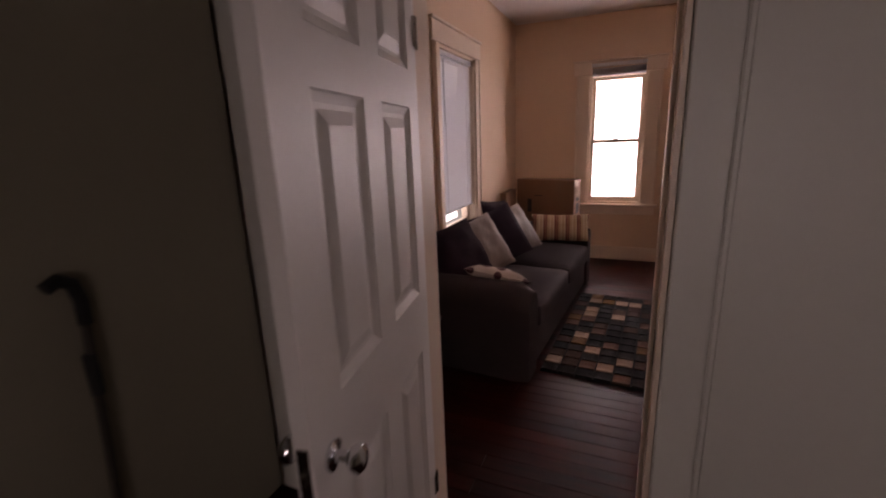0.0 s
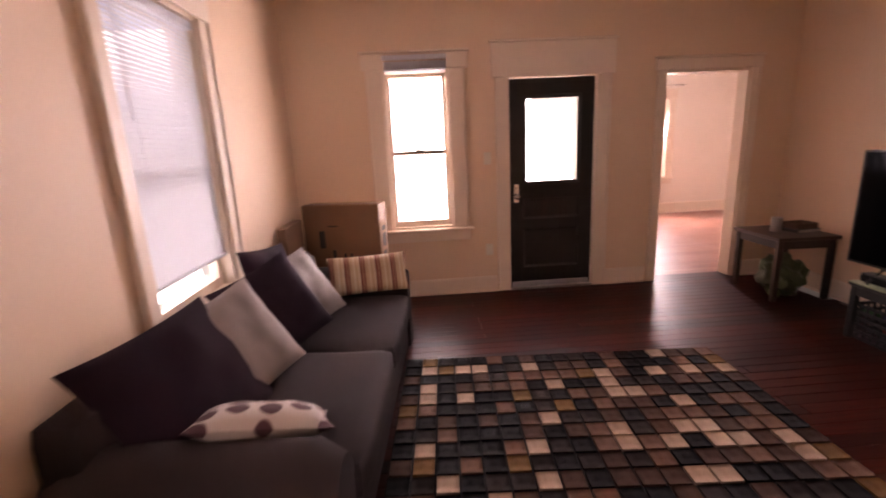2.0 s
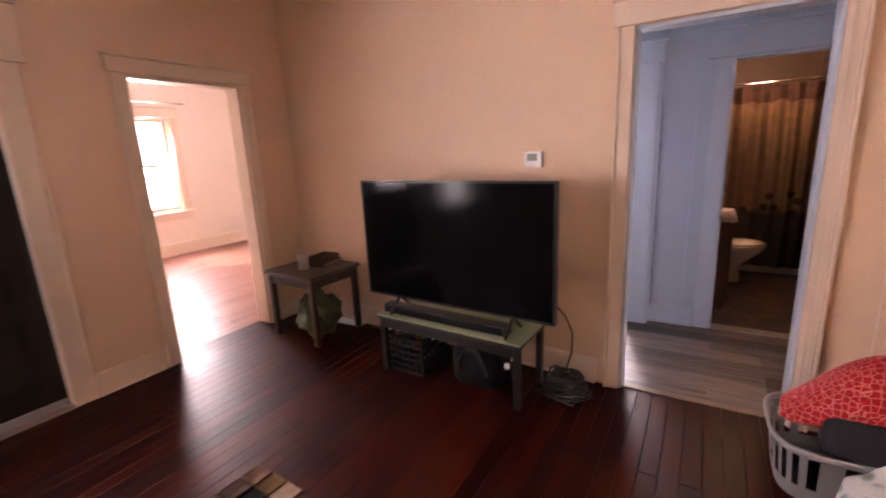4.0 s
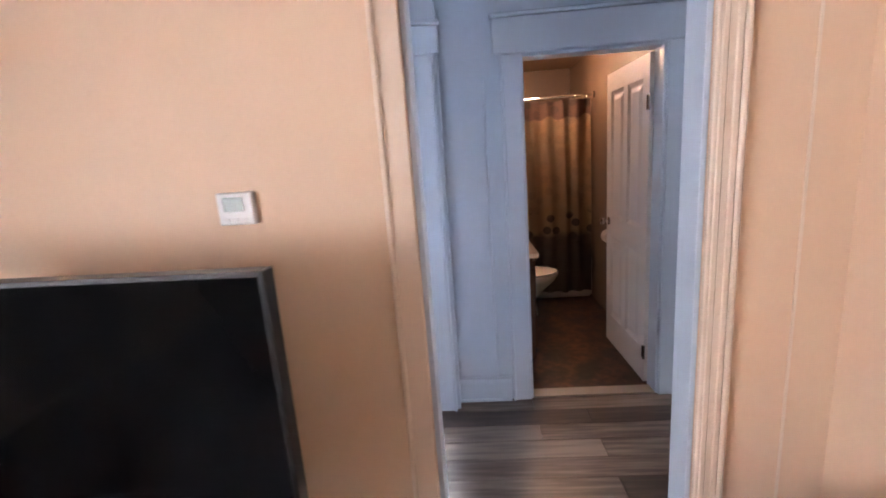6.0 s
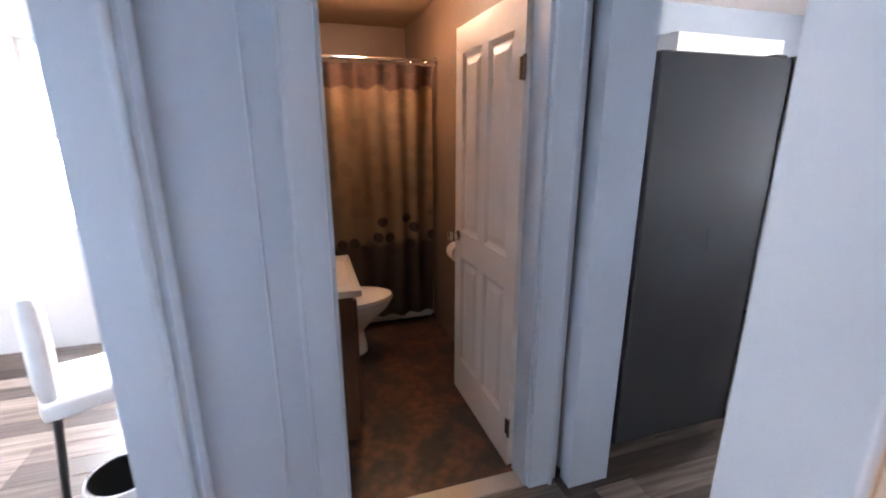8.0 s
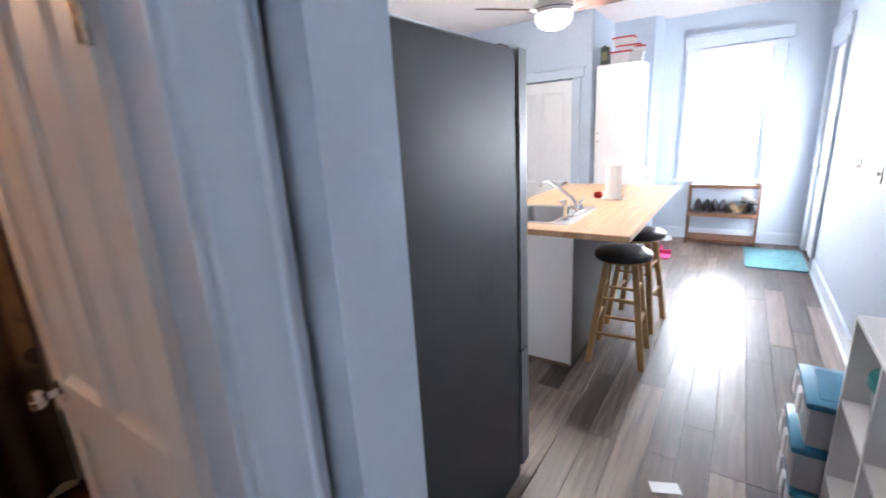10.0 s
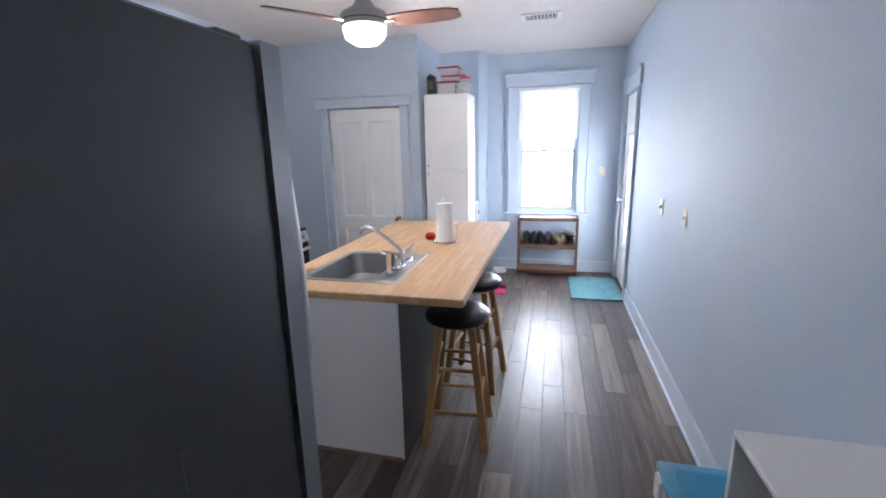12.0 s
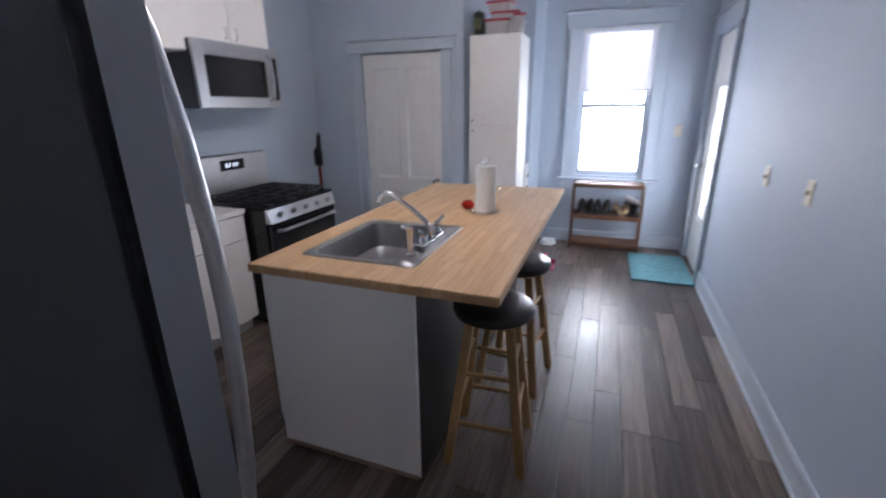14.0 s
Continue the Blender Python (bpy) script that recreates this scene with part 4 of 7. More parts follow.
# cardboard carton in the corner
CARD = mat("brown_cardboard", (0.20, 0.105, 0.055), 0.8, var=0.12, scale=4, bump=0.2, grain=80)
INK = mat("dark_print", (0.02, 0.017, 0.015), 0.8)
box = thing("cardboard_box", "tall flat brown cardboard carton standing in the corner", "box", (-0.40, 5.84, 0), -14)
box_part("carton", (-0.74, 0.0, 0.0), (0.0, 0.21, 1.0), CARD, box, 0.006)
box_part("flap_tape", (-0.72, 0.09, 1.0002), (-0.02, 0.12, 1.0012), mat("packing_tape", (0.28, 0.17, 0.09), 0.3), box, 0)
box_part("hand_hole", (-0.59, -0.0025, 0.60), (-0.535, -0.0004, 0.76), INK, box, 0)
for x0, x1, z0, z1 in ((-0.47, -0.44, 0.42, 0.58), (-0.36, -0.34, 0.42, 0.55), (-0.30, -0.28, 0.42, 0.55), (-0.50, -0.40, 0.80, 0.81)):
    box_part("print_bar", (x0, -0.0022, z0), (x1, -0.0004, z1), INK, box, 0)
for z0, z1 in ((0.50, 0.56), (0.60, 0.72), (0.75, 0.79)):
    box_part("print_bar", (0.0004, 0.06, z0), (0.0022, 0.15, z1), INK, box, 0)
box2 = thing("cardboard_box", "thin folded carton leaning behind the sofa pillows", "box", (-1.1, 5.42, 0), 0)
box_part("carton", (-0.05, -0.06, 0.0), (0.02, 0.42, 0.90), CARD, box2, 0.004)

# rug of square tufts
rug = thing("rug", "brown, black and beige rug of square tufted blocks", "rug", (-0.285, 3.225, 0), -3.6)
RUGB = fabric("black_rug_backing", (0.004, 0.003, 0.003))
box_part("backing", (0, 0, 0.001), (2.10, 1.56, 0.010), RUGB, rug, 0.002)
tones = [((0.004, 0.003, 0.003), 30), ((0.014, 0.008, 0.006), 18), ((0.050, 0.023, 0.015), 20), ((0.105, 0.052, 0.032), 14), ((0.30, 0.20, 0.14), 16), ((0.12, 0.06, 0.02), 3)]
metals = []
nx, ny = 19, 14
px, py = 2.10 / nx, 1.56 / ny
for i, (col, wgt) in enumerate(tones):
    mt = fabric("tufted_wool_%s" % "abcdef"[i], col, scale=14, weave=260, var=0.22)
    bm = bmesh.new()
    bm_box(bm, (0.006, 0.006, 0.0), (px - 0.006, py - 0.006, 0.020))
    bmesh.ops.subdivide_edges(bm, edges=bm.edges[:], cuts=2, use_grid_fill=True)
    for v in bm.verts:
        e = min(v.co.x - 0.006, px - 0.006 - v.co.x, v.co.y - 0.006, py - 0.006 - v.co.y)
        if v.co.z > 0.015 and e < 0.002:
            v.co.z -= 0.007
    me = bpy.data.meshes.new("tuft")
    bm.to_mesh(me)
    bm.free()
    me.materials.append(mt)
    for p in me.polygons:
        p.use_smooth = True
    metals.append(me)
rr = random.Random(11)
for i in range(nx):
    for j in range(ny):
        me = rr.choices(metals, [w for _, w in tones])[0]
        o = new("tuft", me)
        o.parent = rug
        o.location = (i * px, j * py, 0.0095 + rr.uniform(-0.001, 0.001))

# low table beside the sofa with its clutter
ROUGHWOOD = plank_mat("weathered_table_wood", ((0.05, 0.03, 0.022), (0.11, 0.066, 0.047), (0.17, 0.11, 0.08)), "x", 0.6, bump=0.5)
lt = thing("end_table", "low rough wooden end table beside the sofa arm", "table", (-1.16, 2.18, 0), 0)
for k in range(4):
    box_part("top_board", (0.0, 0.002 + k * 0.168, 0.455), (0.35, 0.166 + k * 0.168, 0.48), ROUGHWOOD, lt, 0.004)
for x in (0.015, 0.305):
    for y in (0.02, 0.62):
        box_part("leg", (x, y, 0), (x + 0.035, y + 0.035, 0.4545), ROUGHWOOD, lt, 0.003)
box_part("shelf", (0.02, 0.03, 0.15), (0.33, 0.64, 0.17), ROUGHWOOD, lt, 0.003)
PAGES = mat("book_pages", (0.55, 0.5, 0.45), 0.9, var=0.12, scale=3, bump=0.6, grain=260)
REDC = mat("dark_red_cover", (0.22, 0.02, 0.02), 0.5)
GREYC = mat("grey_cover", (0.05, 0.05, 0.055), 0.5)


def book(label, at, turn, sx, sy, sz, cover):
    ob = thing("book", label, "book", at, turn)
    box_part("pages", (0.004, 0.004, 0.003), (sx - 0.004, sy - 0.003, sz - 0.003), PAGES, ob, 0)
    box_part("cover", (0, 0, 0), (sx, sy, 0.0028), cover, ob, 0)
    box_part("cover", (0, 0, sz - 0.0028), (sx, sy, sz), cover, ob, 0)
    box_part("spine", (0, 0, 0.003), (0.0035, sy, sz - 0.003), cover, ob, 0)
    return ob


book("thick paperback with pale page edges on the end table", (-1.10, 2.52, 0.481), 6, 0.22, 0.15, 0.04, GREYC)
book("paperback with a dark red cover on the end table", (-1.09, 2.53, 0.5215), 2, 0.21, 0.145, 0.035, REDC)
book("thick book with white page edges", (-1.10, 2.52, 0.557), 8, 0.22, 0.15, 0.03, REDC)
for k, (z, nm, lab) in enumerate(((0.588, "game_case", "black plastic case on the books"), (0.615, "game_case", "grey flat case on top of the pile"))):
    ob = thing(nm, lab, "case", (-1.12, 2.50, z), 4 + 5 * k)
    box_part("shell", (0, 0, 0), (0.24, 0.18, 0.026), BLACK if k == 0 else GREYC, ob, 0.004)
    box_part("label_strip", (0.0, -0.001, 0.008), (0.2, -0.0002, 0.018), GREYC if k == 0 else BLACK, ob, 0)
ob = thing("speaker_box", "black electronics box on the end table", "speaker", (-1.14, 2.22, 0.481), 0)
box_part("case", (0, 0, 0), (0.26, 0.25, 0.25), BLACK, ob, 0.01)
box_part("lid", (-0.004, -0.004, 0.2505), (0.264, 0.254, 0.268), GREYC, ob, 0.004, "grey top plate")
box_part("grille", (0.2602, 0.02, 0.03), (0.264, 0.23, 0.22), GREYC, ob, 0.001)

# television on its bench
TVBLACK = mat("black_tv_screen", (0.003, 0.003, 0.0035), 0.12, var=0.05, bump=0.0, spec=0.09)
PLAST = mat("satin_black_bezel", (0.012, 0.012, 0.013), 0.3, var=0.05, bump=0.02)
tv = thing("television", "large black flat-screen television, switched off", "television", (3.05, 4.185, 0), -92.9)
box_part("screen", (-0.665, -0.0215, 0.535), (0.665, -0.0185, 1.293), TVBLACK, tv, 0)
bm = bmesh.new()
for lo, hi in (((-0.678, -0.024, 0.52), (-0.665, 0.02, 1.306)), ((0.665, -0.024, 0.52), (0.678, 0.02, 1.306)), ((-0.665, -0.024, 1.293), (0.665, 0.02, 1.306)), ((-0.665, -0.024, 0.52), (0.665, 0.02, 0.535))):
    bm_box(bm, lo, hi, 0.002)
part("bezel", bm, PLAST, tv)
box_part("back_shell", (-0.66, -0.018, 0.54), (0.66, 0.03, 1.29), PLAST, tv, 0.01)
box_part("back_bulge", (-0.35, 0.0305, 0.60), (0.35, 0.075, 1.05), PLAST, tv, 0.015)
for x in (-0.42, 0.42):
    bm = bmesh.new()
    bm_rod(bm, (x, 0.0, 0.525), (x, -0.11, 0.424), 0.010)
    bm_rod(bm, (x, 0.0, 0.525), (x, 0.11, 0.424), 0.010)
    part("foot", bm, PLAST, tv)
bm = bmesh.new()
for i in range(2):
    bm_box(bm, (-0.03 + 0.03 * i, -0.0252, 0.524), (-0.012 + 0.03 * i, -0.0242, 0.531))
part("badge", bm, GREYC, tv)

GREENED = mat("pale_green_edge", (0.30, 0.36, 0.22), 0.35, var=0.1, scale=9)
bench = thing("tv_bench", "low black bench with a pale green edged top", "tv stand")
bench.matrix_world = pose(2.93, 4.20, 0, 0, 0, -92.9)
box_part("top", (-0.53, 0.0, 0.385), (0.53, 0.40, 0.405), BLACK, bench, 0.004)
box_part("top_edge", (-0.53, -0.006, 0.4055), (0.53, 0.404, 0.415), GREENED, bench, 0.002, "pale green edging")
for x in (-0.515, 0.475):
    for y in (0.01, 0.35):
        box_part("leg", (x, y, 0), (x + 0.04, y + 0.04, 0.3845), BLACK, bench, 0.003)
box_part("rail", (-0.475, 0.012, 0.32), (0.475, 0.03, 0.384), BLACK, bench, 0.002)
sb = thing("soundbar", "long black soundbar lying on the bench", "soundbar")
sb.matrix_world = pose(2.975, 4.24, 0.4155, 0, 0, -92.9)
box_part("case", (-0.46, 0.0, 0.002), (0.46, 0.09, 0.065), PLAST, sb, 0.012, seg=3)
box_part("grille", (-0.44, -0.003, 0.012), (0.44, -0.0003, 0.055), fabric("speaker_cloth", (0.012, 0.012, 0.012)), sb, 0)
for x in (-0.3, 0.3):
    box_part("pad", (x - 0.02, 0.02, 0.0), (x + 0.02, 0.07, 0.0018), BLACK, sb, 0)

crate = thing("milk_crate", "black plastic crate full of odds and ends under the bench", "crate")
crate.matrix_world = pose(2.99, 4.55, 0, 0, 0, -92.9)
for x0, x1, y0, y1 in ((-0.16, 0.16, 0, 0.012), (-0.16, 0.16, 0.30, 0.312), (-0.16, -0.148, 0.012, 0.30), (0.148, 0.16, 0.012, 0.30)):
    bm = bmesh.new()
    for k in range(6):
        z = 0.004 + k * 0.047
        box_part("slat", (x0, y0, z), (x1, y1, z + 0.018), BLACK, crate, 0)
    m = 6
    for k in range(m + 1):
        u = k / m
        if x1 - x0 > 0.1:
            xx = x0 + u * (x1 - x0 - 0.014)
            box_part("bar", (xx, y0 + 0.001, 0.004), (xx + 0.014, y1 - 0.001, 0.256), BLACK, crate, 0)
        else:
            yy = y0 + u * (y1 - y0 - 0.014)
            box_part("bar", (x0 + 0.001, yy, 0.004), (x1 - 0.001, yy + 0.014, 0.256), BLACK, crate, 0)
box_part("bottom", (-0.147, 0.013, 0.001), (0.147, 0.299, 0.01), BLACK, crate, 0)
rr = random.Random(3)
junk = [mat("junk_%s" % n, c, 0.5) for n, c in (("red", (0.3, 0.02, 0.015)), ("yellow", (0.35, 0.22, 0.03)), ("white", (0.5, 0.45, 0.42)), ("green", (0.03, 0.12, 0.04)), ("blue", (0.02, 0.04, 0.16)))]
for k in range(16):
    u, v, w = rr.uniform(-0.11, 0.11), rr.uniform(0.05, 0.25), rr.choice((0.035, 0.09, 0.15, 0.2))
    ob = thing("toy_block", "small coloured toy piece lying in the crate", "toy", group="toys in the crate")
    ob.matrix_world = crate.matrix_world @ pose(u, v, w, 0, 0, rr.uniform(0, 90))
    s = rr.uniform(0.018, 0.035)
    box_part("body", (-s, -s, -s * 0.7), (s, s, s * 0.7), rr.choice(junk), ob, s * 0.3, seg=2)
ob = thing("duffel_bag", "slumped black bag under the bench", "bag")
ob.matrix_world = pose(3.10, 4.02, 0, 0, 0, -92.9)
soft_part("body", (-0.17, -0.10, 0.0), (0.17, 0.14, 0.27), 0.07, fabric("black_nylon", (0.012, 0.012, 0.014), rough=0.6), ob, 0.02)
bm = bmesh.new()
bm_tube(bm, [(-0.09, -0.1, 0.12), (-0.08, -0.13, 0.2), (-0.03, -0.12, 0.28), (0.04, -0.12, 0.28), (0.09, -0.13, 0.2), (0.1, -0.1, 0.12)], 0.010)
part("handle", bm, BLACK, ob)
CLEAR = glass_mat("clear_plastic", (0.75, 0.78, 0.8), 0.15)
ob = thing("bottle", "clear plastic bottle with a white cap under the bench", "bottle")
ob.matrix_world = pose(2.99, 3.79, 0)
bm = bmesh.new()
bm_lathe(bm, [(0.03, 0.0), (0.034, 0.01), (0.034, 0.14), (0.014, 0.19), (0.013, 0.21)], 16)
part("body", bm, CLEAR, ob, smooth=True)
bm = bmesh.new()
bm_lathe(bm, [(0.016, 0.2102), (0.016, 0.235), (0.002, 0.236)], 14)
part("cap", bm, WHITE, ob)
ob = thing("cable_heap", "heap of black power cables beside the bench", "cables")
rr = random.Random(8)
for k in range(9):
    bm = bmesh.new()
    pts = []
    for i in range(26):
        a = i * 0.62 + k
        r = 0.05 + 0.09 * rr.random() * (1 - k / 14)
        pts.append((3.20 + r * math.cos(a), 3.50 + 1.25 * r * math.sin(a), 0.012 + 0.024 * k * (0.6 + 0.4 * rr.random()) * (1 - r * 3)))
    bm_tube(bm, pts, 0.0075, 6)
    part("cable", bm, BLACK, ob, smooth=True)
ob = thing("power_cable", "black cable drooping from the television", "cable")
bm = bmesh.new()
bm_tube(bm, [(3.09, 3.62, 0.62), (3.14, 3.56, 0.60), (3.17, 3.50, 0.52), (3.18, 3.46, 0.42), (3.17, 3.46, 0.30), (3.19, 3.49, 0.2), (3.2, 3.5, 0.13)], 0.005, 6)
part("cable", bm, BLACK, ob, smooth=True)

# corner table with its things
DARKTAB = plank_mat("dark_espresso_wood", ((0.018, 0.011, 0.008), (0.035, 0.02, 0.015), (0.06, 0.036, 0.026)), "x", 0.3)
ct = thing("corner_table", "square dark brown wooden side table in the corner", "table", (3.0, 5.40, 0), -3)
box_part("top", (-0.02, -0.02, 0.545), (0.52, 0.56, 0.575), DARKTAB, ct, 0.005)
for x in (0.0, 0.455):
    for y in (0.0, 0.495):
        box_part("leg", (x, y, 0), (x + 0.045, y + 0.045, 0.5445), DARKTAB, ct, 0.003)
for lo, hi in (((0.045, 0.008, 0.47), (0.455, 0.026, 0.5445)), ((0.045, 0.514, 0.47), (0.455, 0.532, 0.5445)), ((0.008, 0.045, 0.47), (0.026, 0.495, 0.5445)), ((0.474, 0.045, 0.47), (0.492, 0.495, 0.5445))):
    box_part("apron", lo, hi, DARKTAB, ct, 0.002)
ob = thing("tin_can", "small grey metal can on the corner table", "can", (3.18, 5.66, 0.576), 0)
bm = bmesh.new()
bm_lathe(bm, [(0.04, 0.0), (0.043, 0.004), (0.043, 0.125), (0.040, 0.13), (0.036, 0.126), (0.002, 0.124)], 20)
part("body", bm, mat("grey_tin", (0.38, 0.34, 0.32), 0.4, 0.4), ob, smooth=True)
book("dark flat book lying on the corner table", (3.27, 5.52, 0.576), 8, 0.24, 0.19, 0.03, GREYC)
ob = thing("wooden_tray", "small brown wooden box on top of the book", "box", (3.27, 5.54, 0.6065), 4)
TRAYW = plank_mat("brown_tray_wood", ((0.07, 0.036, 0.022), (0.13, 0.07, 0.045)), "x", 0.5)
box_part("bottom", (0, 0, 0), (0.21, 0.16, 0.01), TRAYW, ob, 0.002)
for lo, hi in (((0, 0, 0.0102), (0.21, 0.01, 0.05)), ((0, 0.15, 0.0102), (0.21, 0.16, 0.05)), ((0, 0.0102, 0.0102), (0.01, 0.1498, 0.05)), ((0.2, 0.0102, 0.0102), (0.21, 0.1498, 0.05))):
    box_part("side", lo, hi, TRAYW, ob, 0.002)
ob = thing("plastic_bag", "crumpled translucent green bag under the corner table", "bag", (3.25, 5.62, 0), 20)
bm = bmesh.new()
bmesh.ops.create_icosphere(bm, subdivisions=4, radius=1.0)
for v in bm.verts:
    p = v.co.copy()
    f = 1 + 0.35 * noise.noise(p * 2.3) + 0.12 * noise.noise(p * 6)
    v.co = Vector((p.x * 0.17 * f, p.y * 0.17 * f, max(0.0, 0.17 + p.z * 0.19 * f)))
part("body", bm, mat("green_film", (0.10, 0.14, 0.07), 0.3, var=0.5, scale=9, second=(0.02, 0.025, 0.015)), ob, smooth=True)
ob = thing("green_ball", "small pale green ball beside the table leg", "ball", (3.10, 5.50, 0.045), 0)
bm = bmesh.new()
bm_lathe(bm, [(0.045 * math.sin(a), -0.045 * math.cos(a)) for a in [0.05 + (math.pi - 0.1) * k / 14 for k in range(15)]], 20)
part("body", bm, mat("pale_green_rubber", (0.22, 0.30, 0.10), 0.5, var=0.15, scale=20), ob, smooth=True)

# laundry basket with things in it, beside the hall opening
GREYP = mat("grey_white_plastic", (0.42, 0.42, 0.42), 0.35, var=0.04)
lb = thing("laundry_basket", "white plastic laundry basket with slotted sides", "basket", (3.04, 2.315, 0), 0)
bm = bmesh.new()
n = 40
levels = [(0.0, 0.19, 0.20), (0.07, 0.20, 0.21), (0.215, 0.215, 0.225), (0.23, 0.23, 0.24), (0.25, 0.23, 0.24)]
def oval(a, sx, sy):
    cc, ss = math.cos(a), math.sin(a)
    return (sx * math.copysign(abs(cc) ** 0.55, cc), sy * math.copysign(abs(ss) ** 0.55, ss))
rings = [[bm.verts.new((*oval(2 * math.pi * k / n, sy, sx), z)) for k in range(n)] for z, sx, sy in levels]
for li, (a, b) in enumerate(zip(rings, rings[1:])):
    for k in range(n):
        if li == 1 and k % 2 == 0:
            continue
        bm.faces.new((a[k], a[(k + 1) % n], b[(k + 1) % n], b[k]))
bm.faces.new(rings[0][::-1])
bmesh.ops.solidify(bm, geom=bm.faces[:], thickness=0.004)
part("body", bm, GREYP, lb, smooth=True)
bm = bmesh.new()
bm_tube(bm, [(*oval(2 * math.pi * k / 40, 0.243, 0.233), 0.252) for k in range(41)], 0.008, 8)
part("rim", bm, GREYP, lb, "rolled plastic rim", smooth=True)
REDM = fabric("red_mesh_cloth", (0.42, 0.014, 0.02), scale=60, rough=0.55, var=0.3, weave=90)
ob = thing("booster_seat", "red mesh and dark grey padded seat lying in the basket", "seat", (3.02, 2.27, 0.275), -97)
bm = bmesh.new()
rings = []
for i in range(13):
    u = i / 12
    x = -0.235 + 0.47 * u
    top = 0.06 + 0.29 * math.sin(min(1, u * 1.4) * math.pi / 2) ** 1.3
    wdt = 0.08 + 0.085 * math.sin(u * math.pi) ** 0.5
    rings.append([bm.verts.new((x, wdt * math.cos(2 * math.pi * k / 20), top / 2 + (top / 2) * math.sin(2 * math.pi * k / 20))) for k in range(20)])
for a, b in zip(rings, rings[1:]):
    for k in range(20):
        bm.faces.new((a[k], a[(k + 1) % 20], b[(k + 1) % 20], b[k]))
bm.faces.new(rings[0])
bm.faces.new(rings[-1][::-1])
part("mesh_panel", bm, REDM, ob, "red mesh upholstery", smooth=True)
_t = REDM.node_tree
_hv, _hc, _hr, _hm = _t.nodes.new("ShaderNodeTexVoronoi"), _t.nodes.new("ShaderNodeTexCoord"), _t.nodes.new("ShaderNodeValToRGB"), _t.nodes.new("ShaderNodeMix")
_hv.feature = "DISTANCE_TO_EDGE"
_hv.inputs["Scale"].default_value, _hv.inputs["Randomness"].default_value = 38, 0.55
_hr.color_ramp.elements[0].position, _hr.color_ramp.elements[0].color = 0.03, (1, 1, 1, 1)
_hr.color_ramp.elements[1].position, _hr.color_ramp.elements[1].color = 0.07, (0, 0, 0, 1)
_hm.data_type = "RGBA"
_hm.inputs[7].default_value = (0.60, 0.17, 0.15, 1)
_t.links.new(_hc.outputs["Object"], _hv.inputs["Vector"])
_t.links.new(_hv.outputs["Distance"], _hr.inputs[0])
_t.links.new(_hr.outputs[0], _hm.inputs[0])
_t.links.new(_t.nodes["Principled BSDF"].inputs["Base Color"].links[0].from_socket, _hm.inputs[6])
_t.links.new(_hm.outputs[2], _t.nodes["Principled BSDF"].inputs["Base Color"])
soft_part("padding", (-0.10, -0.195, -0.05), (0.25, 0.10, 0.13), 0.05, fabric("charcoal_padding", (0.035, 0.035, 0.04)), ob, label="charcoal grey side padding")
FLORAL = bpy.data.materials.new("floral_cotton")
FLORAL.use_nodes = True
_t = FLORAL.node_tree
_v, _c, _n = _t.nodes.new("ShaderNodeTexVoronoi"), _t.nodes.new("ShaderNodeTexCoord"), _t.nodes.new("ShaderNodeTexNoise")
_v.inputs["Scale"].default_value, _n.inputs["Scale"].default_value = 16, 22
_r = _t.nodes.new("ShaderNodeValToRGB")
_e = _r.color_ramp.elements
_e[0].position, _e[0].color = 0.0, (0.30, 0.05, 0.08, 1)
_e[1].position, _e[1].color = 0.42, (0.55, 0.53, 0.50, 1)
_k = _e.new(0.2)
_k.color = (0.12, 0.22, 0.14, 1)
_k = _e.new(0.3)
_k.color = (0.30, 0.36, 0.42, 1)
_t.links.new(_c.outputs["Object"], _v.inputs["Vector"])
_t.links.new(_v.outputs["Distance"], _r.inputs[0])
_t.links.new(_r.outputs[0], _t.nodes["Principled BSDF"].inputs["Base Color"])
_t.nodes["Principled BSDF"].inputs["Roughness"].default_value = 0.9
ob = thing("floral_bundle", "bundled floral cloth beside the basket", "cloth", (2.46, 2.24, 0), 0)
bm = bmesh.new()
bmesh.ops.create_icosphere(bm, subdivisions=4, radius=1.0)
for v in bm.verts:
    p = v.co.copy()
    f = 1 + 0.18 * noise.noise(p * 2.0) + 0.06 * noise.noise(p * 6)
    v.co = Vector((p.x * 0.17 * f, p.y * 0.19 * f, max(0.0, 0.22 + p.z * 0.24 * f)))
part("cloth", bm, FLORAL, ob, smooth=True)
ob = thing("folded_cloth", "navy and white folded cloth on the floor by the basket", "cloth", (2.50, 2.50, 0), 20)
soft_part("layer", (-0.13, -0.08, 0.0), (0.13, 0.08, 0.06), 0.025, fabric("navy_cotton", (0.012, 0.014, 0.05)), ob)
soft_part("layer", (-0.12, -0.07, 0.061), (0.10, 0.05, 0.10), 0.018, fabric("white_cotton", (0.5, 0.48, 0.47)), ob, label="white folded layer")

